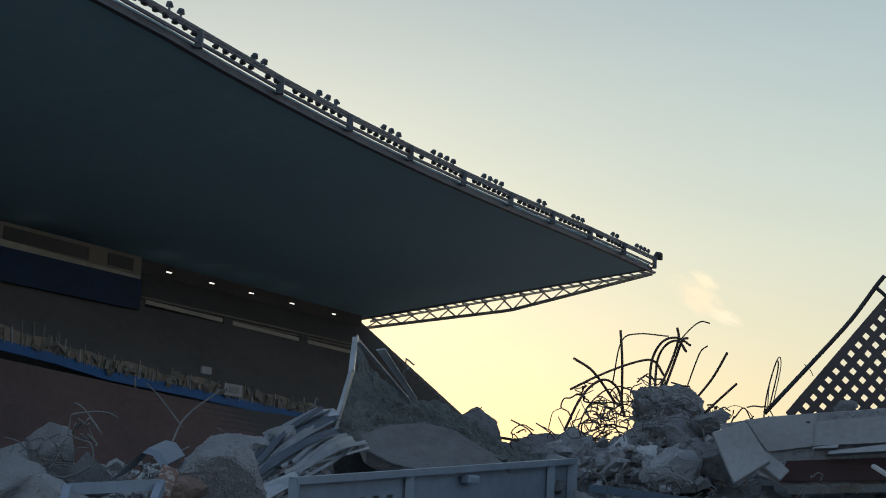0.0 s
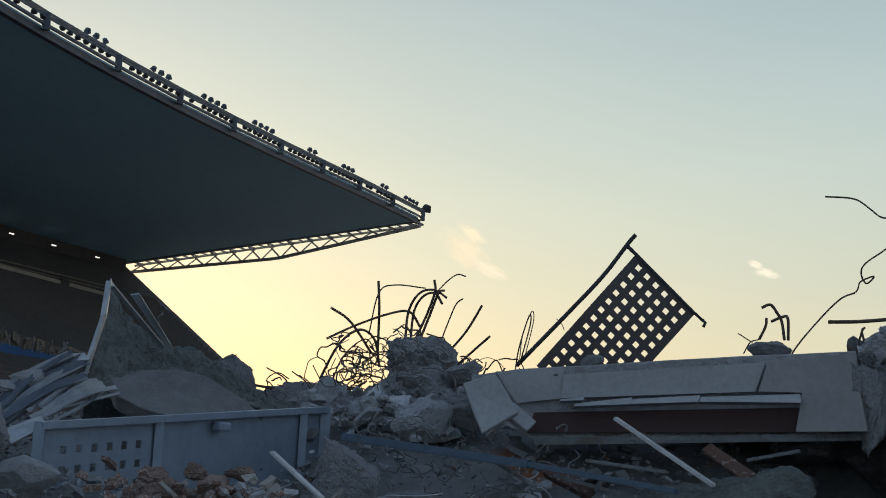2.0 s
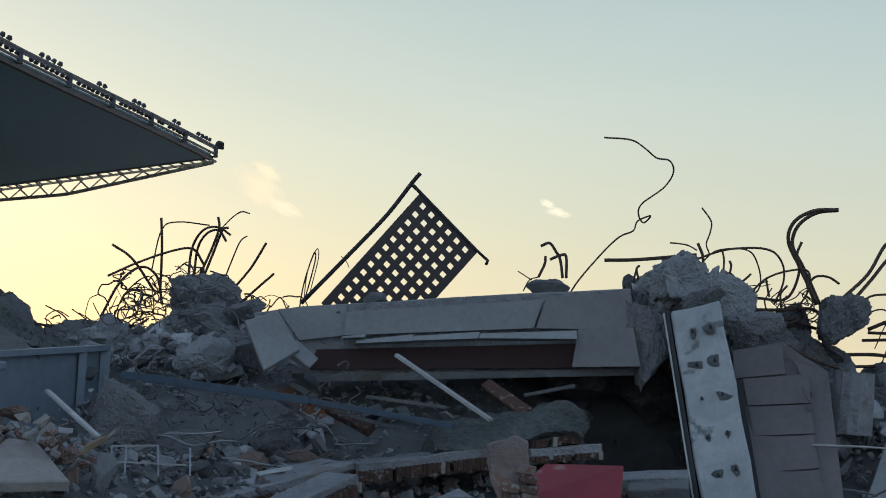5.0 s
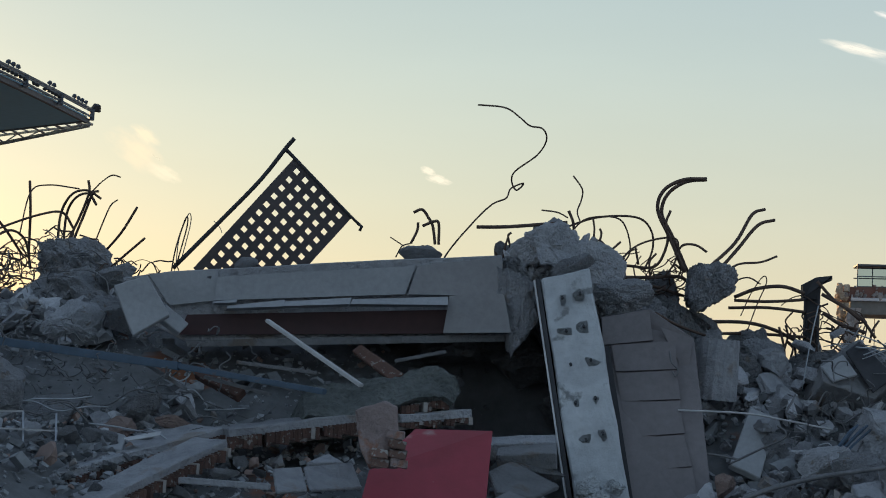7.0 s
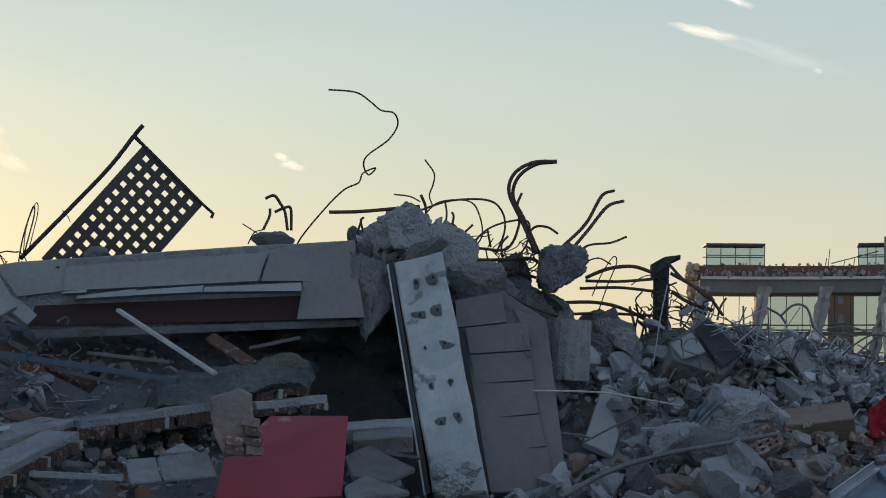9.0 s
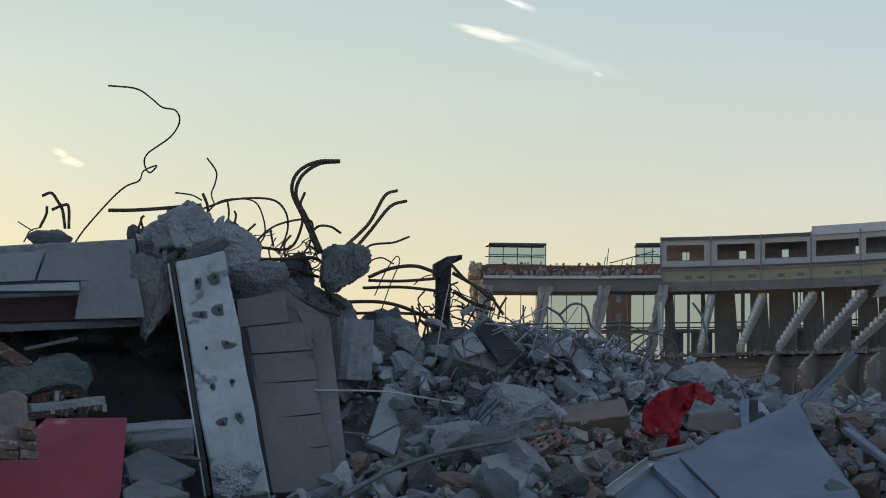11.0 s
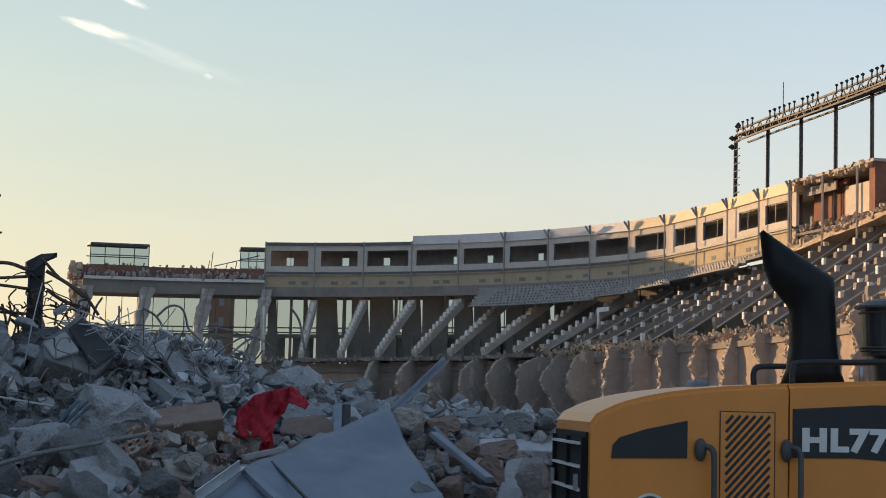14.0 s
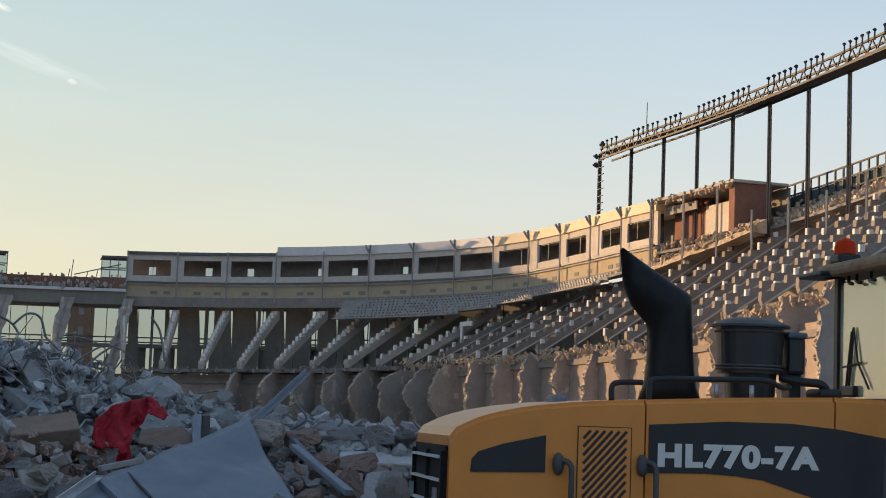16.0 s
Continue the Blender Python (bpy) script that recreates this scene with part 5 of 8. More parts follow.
slab("concrete_slab", [(-0.35, 9.60, 2.72), (-0.18, 9.66, 2.79), (0.01, 9.69, 2.81), (0.20, 9.67, 2.77), (0.36, 9.60, 2.68), (0.53, 9.52, 2.57), (0.09, 9.42, 2.50), (-0.17, 9.42, 2.56), (-0.30, 9.48, 2.63)], 0.12, concrete_dark, "smooth rounded concrete slab tilted on the heap", rough=0.01, cuts=4, seed=3)
rock("concrete_lump", (0.41, 10.88, 2.87), (0.13, 0.11, 0.13), concrete, "small concrete lump on the skyline", 38, 0.5, group="lumps of concrete")
rock("concrete_lump", (0.27, 10.79, 2.83), (0.14, 0.1, 0.1), concrete_dark, "dark concrete lump on the skyline", 35, 0.5, group="lumps of concrete")
for a, s in (((0.71, 11.17, 2.72), 0.13), ((0.92, 11.25, 2.79), 0.12), ((1.13, 11.24, 2.74), 0.14), ((0.81, 10.97, 2.61), 0.16), ((1.00, 11.05, 2.64), 0.15), ((1.16, 10.74, 2.62), 0.16), ((1.28, 10.52, 2.60), 0.16)):
    rock("concrete_lump", a, (s * 1.2, s, s * 0.7), concrete, "broken concrete lump among bent wire", int(s * 1000 + a[0] * 50), a[0] * 3, group="lumps of concrete")

# steel tray panel with punched holes
tl, tr = Vector((-0.61, 7.95, 2.40)), Vector((0.92, 10.13, 2.63))
drop = Vector((0, 0, -0.62))
tray = thing("steel_tray", label="blue-grey steel panel with ribs and a punched grille, standing on edge", category="metal panel")
u = tr - tl
dn = Vector((-u.y, u.x, 0)).normalized() * 0.03
part("grille", perforated(tl + u * 0.03, u * 0.33, drop, 6, 5, 0.42, 0.7, 0.008), steel_grey, tray, "punched grille with square holes")
part("sheet", prism(bmesh.new(), [tl + u * 0.36, tr, tr + drop, tl + u * 0.36 + drop], dn * 0.3), steel_grey, tray)
for f, w in ((0.005, 0.05), (0.36, 0.045), (0.9, 0.045), (0.995, 0.06)):
    part("rib", bar(bmesh.new(), tl + u * f - dn * 0.6 + Vector((0, 0, 0.02)), tl + u * f + drop - dn * 0.6, w, 0.05), steel_grey, tray)
part("top_rail", bar(bmesh.new(), tl - dn * 0.8 + Vector((0, 0, 0.01)), tr - dn * 0.8 + Vector((0, 0, 0.01)), 0.05, 0.035), steel_grey, tray)
hb = bmesh.new()
box(hb, -0.055, -0.03, -0.025, 0.055, 0.03, 0.025, 0.012)
hd = part("handle", hb, steel_grey, tray)
hd.matrix_world = Matrix.Translation(tl + u * 0.56 - dn * 1.5 + Vector((0, 0, -0.05))) @ Matrix.Rotation(math.atan2(u.y, u.x), 4, "Z")

# broken masonry in front of the panel
for c, w, h, t, m, seed in (((0.03, 7.35, 2.14), 0.13, 0.09, 0.4, brickbits, 41), ((0.37, 7.85, 2.24), 0.1, 0.05, 0.3, brickbits, 42), ((0.15, 7.85, 2.23), 0.09, 0.06, 1.0, brickbits, 43), ((-0.06, 7.65, 2.21), 0.1, 0.06, 0.2, brickbits, 44),
                            ((0.11, 7.05, 2.06), 0.1, 0.08, 0.8, chip_mat, 45), ((-0.06, 7.04, 2.04), 0.12, 0.1, 0.1, concrete_pale, 46), ((0.56, 7.23, 2.07), 0.08, 0.05, 0.1, brickbits, 47), ((0.50, 7.74, 2.21), 0.08, 0.04, 0.6, chip_mat, 48)):
    rock("masonry_lump", c, (w * 0.8, w * 0.65, h * 0.75), m, "broken lump of brick and mortar in front of the panel", seed, t, 4, group="broken masonry", detail=0.15, planes=12)
slab("stone_flake", [(0.32, 7.45, 2.16), (0.43, 7.54, 2.18), (0.54, 7.54, 2.15), (0.41, 7.34, 2.12)], 0.03, plaster, "flat pale stone flake", "stone", rough=0.006, seed=5)
slab("stone_slab", [(0.22, 7.05, 2.07), (0.32, 7.25, 2.14), (0.45, 7.24, 2.12), (0.57, 6.93, 1.98), (0.21, 6.84, 1.97)], 0.05, mortar, "pinkish broken slab of mortar", "slab", rough=0.008, seed=6)
slab("stone_slab", [(0.08, 6.94, 2.01), (0.20, 7.05, 2.06), (0.31, 6.94, 1.97), (0.05, 6.84, 1.96)], 0.05, brick, "broken red brick slab", "slab", rough=0.008, seed=7)
beam("lath", (0.50, 7.94, 2.35), (0.72, 7.52, 2.15), 0.03, 0.015, lath, "white painted wooden lath stuck in the rubble", "lath")
beam("lath", (0.53, 7.23, 2.04), (0.74, 7.42, 2.15), 0.035, 0.02, wood, "bare wooden lath on broken masonry", "lath")
rock("concrete_lump", (0.96, 8.91, 2.25), (0.2, 0.18, 0.2), concrete, "broad pale concrete lump beside the steel panel", 36, 0.2, 4, group="lumps of concrete")

# rebar thicket
rock("concrete_lump", (1.63, 11.09, 3.01), (0.33, 0.25, 0.2), concrete, "concrete lump bristling with reinforcing bars", 50, 0.5, 4, rough=0.26, group="lumps of concrete", detail=0.12)
for c, s, seed in (((1.69, 10.72, 2.85), 0.22, 51), ((1.45, 10.66, 2.70), 0.2, 52), ((1.73, 10.21, 2.69), 0.17, 53), ((1.25, 10.48, 2.60), 0.16, 54), ((1.82, 10.49, 2.92), 0.12, 55), ((1.05, 11.10, 2.72), 0.17, 56), ((0.82, 11.12, 2.71), 0.16, 57), ((1.52, 10.05, 2.57), 0.16, 58)):
    rock("concrete_lump", c, (s * 1.1, s, s * 0.85), concrete if seed % 2 else concrete_pale, "broken concrete lump at the foot of the bars", seed, seed, 3, group="lumps of concrete", detail=0.08)
rock("concrete_lump", (1.67, 10.69, 2.76), (0.32, 0.2, 0.17), concrete, "rounded dusty concrete mass below the bars", 59, 0.2, 4, group="lumps of concrete", detail=0.07)
THICK, THIN = 0.009, 0.005
bars = "bent reinforcing bars"
for line, r in (
    ([(1.01, 11.21, 3.37), (1.15, 11.20, 3.28), (1.32, 11.30, 3.08)], THICK),
    ([(1.33, 11.25, 3.58), (1.35, 11.27, 3.37), (1.37, 11.39, 3.09)], THICK),
    ([(0.99, 11.13, 3.15), (1.19, 11.20, 3.26), (1.42, 11.26, 3.36), (1.57, 11.34, 3.39), (1.65, 11.34, 3.29)], THICK),
    ([(1.29, 11.29, 3.21), (1.35, 11.36, 3.51), (1.46, 11.34, 3.57), (1.67, 11.31, 3.56)], THIN),
    ([(1.54, 11.26, 3.16), (1.55, 11.25, 3.38), (1.60, 11.12, 3.50), (1.70, 11.11, 3.53), (1.79, 11.10, 3.48)], THICK),
    ([(1.59, 11.36, 3.17), (1.60, 11.34, 3.39), (1.64, 11.22, 3.49), (1.72, 11.21, 3.52), (1.76, 11.11, 3.44)], THICK),
    ([(1.60, 11.26, 3.17), (1.68, 11.23, 3.38), (1.72, 11.20, 3.53), (1.71, 11.20, 3.61)], THICK),
    ([(1.64, 11.25, 3.19), (1.70, 11.22, 3.38), (1.73, 11.10, 3.51), (1.77, 11.09, 3.53)], THICK),
    ([(1.72, 11.21, 3.51), (1.78, 11.09, 3.59), (1.83, 10.97, 3.63), (1.87, 10.86, 3.61)], THIN),
    ([(1.78, 11.23, 3.18), (1.83, 11.10, 3.38), (1.86, 11.09, 3.45), (1.88, 10.98, 3.47)], THIN),
    ([(1.85, 11.22, 3.13), (1.94, 11.09, 3.27), (2.01, 10.96, 3.43)], THICK),
    ([(1.87, 11.02, 3.02), (1.96, 10.90, 3.12), (2.04, 10.77, 3.21)], THICK),
    ([(2.29, 11.16, 2.80), (2.32, 11.24, 3.05), (2.34, 11.22, 3.22), (2.39, 11.20, 3.41), (2.40, 11.20, 3.35), (2.35, 11.23, 3.09)], THIN),
    ([(0.97, 11.25, 2.88), (1.07, 11.12, 3.11), (1.21, 11.20, 3.23), (1.33, 11.29, 3.18), (1.38, 11.30, 2.99)], THICK),
    ([(1.04, 11.14, 2.85), (1.11, 11.12, 3.04), (1.26, 11.20, 3.17), (1.34, 11.20, 3.07)], THIN),
    ([(2.07, 10.99, 3.00), (2.13, 10.97, 3.07), (2.18, 10.97, 2.99)], THIN),
    ([(0.51, 10.98, 2.80), (0.60, 10.98, 2.79), (0.64, 10.97, 2.78)], THICK),
    ([(0.60, 11.17, 2.93), (0.72, 11.16, 2.87), (0.78, 11.16, 2.79)], THIN),
    ([(0.78, 11.26, 2.92), (0.87, 11.15, 2.85), (0.92, 11.05, 2.76)], THIN),
):
    rod("reinforcing_bar", line, r, rebar_mat, "rusty reinforcing bar bent out of broken concrete", group=bars)


def tangle(name, centre, spread, count, r, seed, label, size=(0.12, 0.4), material=None, sweep=(1.2, 3.9)):
    """A nest of thin wire loops, too many to count."""
    rng = random.Random(seed)
    bm = bmesh.new()
    for _ in range(count):
        c = Vector(centre) + Vector((rng.gauss(0, spread[0]), rng.gauss(0, spread[1]), rng.gauss(0, spread[2])))
        s = rng.uniform(*size)
        a, tilt, arc = rng.uniform(0, 6.3), rng.uniform(-0.7, 0.7), rng.uniform(*sweep)
        bend = Matrix.Rotation(rng.uniform(-0.9, 0.9), 3, "Z") @ Matrix.Rotation(tilt, 3, "X")
        pts = []
        for k in range(7):
            t = a + arc * k / 6
            pts.append(c + bend @ Vector((math.cos(t) * s * rng.uniform(0.8, 1.1), rng.uniform(-0.04, 0.04), math.sin(t) * s * rng.uniform(0.6, 0.9))))
        tube(bm, smooth_line(pts, 3), r * rng.uniform(0.7, 1.3), 4, False)
    return tagged(part(name, bm, material or rebar_mat, smooth=True), label, "wire", kind="stuff")


tangle("wire_tangle", (1.22, 11.22, 2.97), (0.1, 0.15, 0.07), 26, 0.0045, 5, "nest of rusty binding wire and thin bars", (0.08, 0.2))
tangle("wire_tangle", (1.50, 11.18, 3.10), (0.16, 0.12, 0.05), 18, 0.0045, 61, "nest of rusty binding wire and thin bars", (0.06, 0.17))
tangle("wire_tangle", (1.48, 10.48, 2.88), (0.2, 0.1, 0.1), 26, 0.0035, 62, "fine wire hanging over the concrete", (0.06, 0.22), wire_mat)
tangle("wire_tangle", (1.29, 11.12, 2.82), (0.14, 0.12, 0.06), 26, 0.005, 6, "nest of rusty binding wire and thin bars", (0.05, 0.16))
tangle("wire_tangle", (1.98, 10.80, 2.99), (0.11, 0.1, 0.03), 13, 0.004, 7, "nest of thin rusty wire", (0.05, 0.13))
tangle("wire_tangle", (0.77, 11.07, 2.76), (0.22, 0.1, 0.03), 20, 0.004, 9, "nest of thin rusty wire", (0.05, 0.12))
tangle("wire_tangle", (1.21, 9.69, 2.41), (0.28, 0.1, 0.05), 30, 0.004, 10, "loose grey cables and wire under the beam", (0.1, 0.26), wire_mat, (0.3, 1.4))
tangle("wire_tangle", (-1.58, 7.64, 2.49), (0.16, 0.1, 0.05), 16, 0.004, 12, "loose wire on the heap's end", (0.06, 0.18), wire_mat)
tangle("wire_tangle", (-0.08, 9.89, 2.74), (0.22, 0.1, 0.08), 14, 0.004, 13, "thin wire over the concrete mass", (0.12, 0.4), wire_mat, (0.3, 1.5))
for line in ([(-1.21, 8.11, 2.55), (-1.16, 8.21, 2.70), (-1.01, 8.32, 2.85)], [(-1.17, 8.21, 2.65), (-1.30, 8.29, 2.79), (-1.37, 8.27, 2.86)], [(-1.50, 7.85, 2.59), (-1.60, 7.93, 2.70), (-1.65, 7.92, 2.73)], [(-1.45, 8.36, 2.89), (-1.44, 8.36, 2.83)],
             [(-1.15, 8.32, 2.56), (-1.21, 8.11, 2.50), (-1.26, 7.90, 2.48)], [(-1.04, 8.53, 2.67), (-0.88, 8.55, 2.58), (-0.77, 8.47, 2.47)]):
    rod("steel_rod", line, 0.0045, wire_mat, "thin bent steel rod sticking out of the rubble", "rod", group="thin rods")

# hanging slab and the long beam
slab("concrete_slab", [(1.63, 9.31, 2.81), (1.81, 9.28, 2.88), (1.94, 9.21, 2.66), (1.74, 9.20, 2.53)], 0.05, plaster, "square pale concrete panel hanging from the beam's end", rough=0.003, cuts=2, seed=9)
slab("concrete_slab", [(1.94, 9.36, 2.73), (2.08, 9.34, 2.62), (2.02, 9.30, 2.56), (1.91, 9.32, 2.64)], 0.05, plaster, "small pale broken piece of panel", rough=0.004, cuts=2, seed=10)
lilac = shade("tile_cladding", (0.36, 0.355, 0.362), (0.27, 0.265, 0.272), 0.85, grain=24, stain=1.2, bump=0.15)
girder = thing("fallen_beam", label="long fallen concrete beam clad in pale panels above a dark red strip", category="beam")
body = slab("body", [(1.74, 9.72, 2.88), (2.00, 9.62, 2.93), (3.08, 9.29, 3.05), (3.84, 8.95, 3.12), (3.91, 8.96, 2.63), (2.12, 9.61, 2.52), (1.83, 9.71, 2.66)], 0.45, concrete, "", parent=girder, rough=0.004, cuts=4, seed=11)
part("cladding", prism(bmesh.new(), [(2.26, 9.50, 2.91), (3.35, 9.10, 3.03), (3.30, 9.11, 2.86), (2.25, 9.49, 2.77)], (0.01, 0.03, 0)), plaster, girder)
part("cladding", prism(bmesh.new(), [(1.88, 9.64, 2.91), (2.27, 9.52, 2.95), (2.26, 9.51, 2.77), (2.01, 9.60, 2.73)], (0.01, 0.03, 0)), plaster, girder)
part("cladding", prism(bmesh.new(), [(3.36, 9.08, 3.03), (3.80, 8.87, 3.10), (3.82, 8.85, 2.87), (3.31, 9.09, 2.86)], (0.01, 0.03, 0)), lilac, girder)
part("cladding", prism(bmesh.new(), [(3.52, 8.95, 2.86), (3.80, 8.80, 2.88), (3.84, 8.77, 2.66), (3.49, 8.95, 2.64)], (0.01, 0.03, 0)), lilac, girder, "pinkish tile cladding")
part("red_strip", prism(bmesh.new(), [(2.11, 9.57, 2.68), (3.53, 9.01, 2.78), (3.52, 9.02, 2.64), (2.07, 9.58, 2.56)], (0.01, 0.04, 0)), red_paint, girder, "dark red painted strip")
part("lower_strip", prism(bmesh.new(), [(2.11, 9.56, 2.53), (3.85, 8.87, 2.65), (3.85, 8.87, 2.61), (2.12, 9.56, 2.49)], (0.01, 0.05, 0)), concrete_dark, girder)
for a, b, c, d in (((2.31, 9.38, 2.74), (2.62, 9.28, 2.79), (2.61, 9.24, 2.75), (2.29, 9.34, 2.72)), ((2.62, 9.26, 2.78), (2.98, 9.13, 2.82), (2.96, 9.10, 2.78), (2.60, 9.22, 2.75)), ((2.98, 9.11, 2.81), (3.49, 8.90, 2.85), (3.48, 8.86, 2.80), (2.96, 9.08, 2.78)), ((2.23, 9.44, 2.76), (2.36, 9.38, 2.78), (2.35, 9.35, 2.76), (2.23, 9.40, 2.75))):
    part("ledge_board", prism(bmesh.new(), [a, b, c, d], (0.01, 0.07, -0.012)), plaster, girder)
for c, s in (((2.43, 9.57, 3.01), 0.06), ((2.21, 9.47, 2.90), 0.012), ((2.14, 9.50, 2.72), 0.012)):
    rock("concrete_crumb", c, (s * 1.3, s, s * 0.6), concrete, "concrete crumb lying on the beam", int(s * 900), 0.1, 2)

# perforated steel panel and its rail pipes
plate_brown = shade("plate_brown", (0.125, 0.105, 0.105), (0.08, 0.068, 0.07), 0.6, 0.2, grain=14, stain=2, bump=0.15)
plate = thing("perforated_railing", label="dark perforated steel railing panel tilted on a corner", category="metal panel")
A, B, D = Vector((3.16, 11.31, 3.91)), Vector((3.59, 11.24, 3.51)), Vector((2.53, 11.54, 3.09))
part("plate", perforated(A, B - A, D - A, 6, 13, 0.44, 0.405, 0.006, 0.17), plate_brown, plate)
part("top_pipe", tube(bmesh.new(), [(3.10, 11.31, 3.97), (3.58, 11.23, 3.52), (3.65, 11.22, 3.46)], 0.011, 8), steel_dark, plate, smooth=True)
part("pipe_tail", tube(bmesh.new(), [(3.64, 11.22, 3.47), (3.66, 11.21, 3.45), (3.65, 11.22, 3.42)], 0.012, 8), steel_dark, plate, smooth=True)
part("side_pipe", tube(bmesh.new(), smooth_line([(3.15, 11.29, 4.05), (3.10, 11.32, 3.98), (2.95, 11.39, 3.75), (2.73, 11.47, 3.48), (2.39, 11.57, 3.08)], 4), 0.0155, 8), steel_dark, plate, smooth=True)
part("bracket", tube(bmesh.new(), [(3.10, 11.32, 3.96), (3.17, 11.31, 3.90)], 0.008, 6), steel_dark, plate, smooth=True)
rod("thin_wire", [(2.67, 11.59, 3.44), (2.71, 11.58, 3.40), (2.73, 11.58, 3.36)], 0.003, wire_mat, "short stray wire by the panel", "wire")
rod("thin_wire", [(2.39, 11.47, 3.09), (2.40, 11.45, 3.29), (2.45, 11.42, 3.46), (2.47, 11.43, 3.40), (2.43, 11.46, 3.16)], 0.004, wire_mat, "thin looped wire by the panel", "wire")

# small hooked lump, long wire
rock("concrete_lump", (3.51, 9.51, 3.12), (0.13, 0.1, 0.09), concrete, "small concrete lump with hooked bars on the beam", 261, 0.1, group="lumps of concrete")
for line, r in (([(3.46, 9.50, 3.39), (3.51, 9.48, 3.41), (3.55, 9.47, 3.36), (3.58, 9.47, 3.31), (3.60, 9.47, 3.20)], 0.009), ([(3.46, 9.52, 3.20), (3.49, 9.50, 3.28), (3.49, 9.49, 3.33)], 0.009),
                ([(3.52, 9.49, 3.31), (3.58, 9.46, 3.34), (3.61, 9.45, 3.33), (3.62, 9.46, 3.20)], 0.009), ([(3.37, 9.65, 3.24), (3.42, 9.53, 3.18)], 0.004), ([(3.41, 9.65, 3.12), (3.41, 9.54, 3.18), (3.46, 9.52, 3.20)], 0.004)):
    rod("reinforcing_bar", line, r, rebar_mat, "hooked reinforcing bar standing on the beam", group=bars)
rod("long_wire", [(4.04, 10.62, 2.81), (4.08, 10.70, 3.05), (4.14, 10.76, 3.24), (4.30, 10.68, 3.48), (4.42, 10.62, 3.62), (4.51, 10.58, 3.67), (4.57, 10.65, 3.75), (4.65, 10.61, 3.79), (4.61, 10.64, 3.74), (4.57, 10.64, 3.80), (4.55, 10.53, 3.86), (4.64, 10.37, 3.96), (4.65, 10.24, 4.05), (4.58, 10.15, 4.11), (4.46, 10.09, 4.11), (4.35, 10.02, 4.15), (4.22, 9.96, 4.19), (4.05, 10.02, 4.20)], 0.006, rebar_mat, "long thin wire curling up against the sky", "wire")

# column head, bolted column, clad column
for c, sx, sz, seed, m in (((4.09, 8.93, 3.16), 0.235, 0.21, 71, concrete_pale), ((4.37, 8.93, 3.12), 0.21, 0.2, 72, concrete_pale), ((3.96, 9.02, 3.07), 0.12, 0.11, 73, concrete), ((3.93, 8.88, 2.84), 0.17, 0.28, 74, concrete), ((4.57, 8.72, 2.93), 0.16, 0.13, 75, concrete_pale), ((4.17, 8.77, 3.04), 0.14, 0.08, 76, concrete), ((4.58, 8.97, 3.01), 0.13, 0.14, 77, concrete_dark)):
    rock("concrete_lump", c, (sx, sx * 0.9, sz), m, "shattered concrete at the column's head", seed, seed, 4, group="lumps of concrete", detail=0.085, planes=12)
for c, sx, sy, sz, seed, m in (((4.26, 9.11, 3.08), 0.36, 0.25, 0.25, 171, concrete_pale), ((4.14, 9.28, 2.92), 0.22, 0.2, 0.26, 172, concrete_dark), ((4.52, 9.12, 2.80), 0.3, 0.2, 0.34, 173, concrete), ((4.79, 9.10, 2.82), 0.26, 0.2, 0.24, 174, concrete), ((5.02, 9.10, 2.69), 0.24, 0.2, 0.26, 175, concrete_dark), ((5.21, 9.00, 2.56), 0.26, 0.2, 0.24, 176, concrete), ((5.39, 8.90, 2.50), 0.2, 0.2, 0.2, 177, concrete_dark), ((5.67, 8.96, 2.55), 0.2, 0.18, 0.18, 178, concrete), ((5.88, 8.83, 2.51), 0.2, 0.18, 0.14, 179, concrete_dark), ((5.68, 9.19, 2.66), 0.14, 0.14, 0.12, 180, concrete)):
    rock("concrete_lump", c, (sx, sy, sz), m, "large broken mass of the fallen frame", seed, seed, 4, group="lumps of concrete", detail=0.075, planes=12)
column_face = shade("column_face", (0.642, 0.671, 0.69), (0.408, 0.428, 0.447), 0.85, grain=11, stain=2.2, bump=0.5, bump_scale=0.03, spots=((0.24, 0.25, 0.255), 7, 0.6))
pocket_grey = shade("pocket_grey", (0.52, 0.55, 0.57), (0.33, 0.35, 0.365), 0.95, grain=40, stain=9, bump=1.0, bump_scale=0.03)
column = thing("bolted_column", label="pale fallen concrete column with paired bolt holes", category="column")
TLc, TRc, BLc, BRc = (Vector(q) for q in ((3.98, 8.69, 2.98), (4.23, 8.57, 3.05), (3.96, 8.05, 1.70), (4.23, 7.92, 1.71)))
side = (TRc - TLc).normalized()
back = (TRc - TLc).cross(BLc - TLc).normalized()
if back.dot(TLc - EYE) < 0:
    back = -back
shaft = slab("shaft", [TLc, TRc, BRc, BLc], 0.22, column_face, "", parent=column, rough=0.013, cuts=8, seed=12, bevel=0.012)
part("edge_strip", prism(bmesh.new(), [TLc - side * 0.03, TLc - side * 0.008, BLc - side * 0.008, BLc - side * 0.03], back * 0.2), steel_dark, column)
part("edge_strip", prism(bmesh.new(), [TLc - side * 0.045, TLc - side * 0.034, BLc - side * 0.034, BLc - side * 0.045], back * 0.1), lath, column)
rng = random.Random(5)
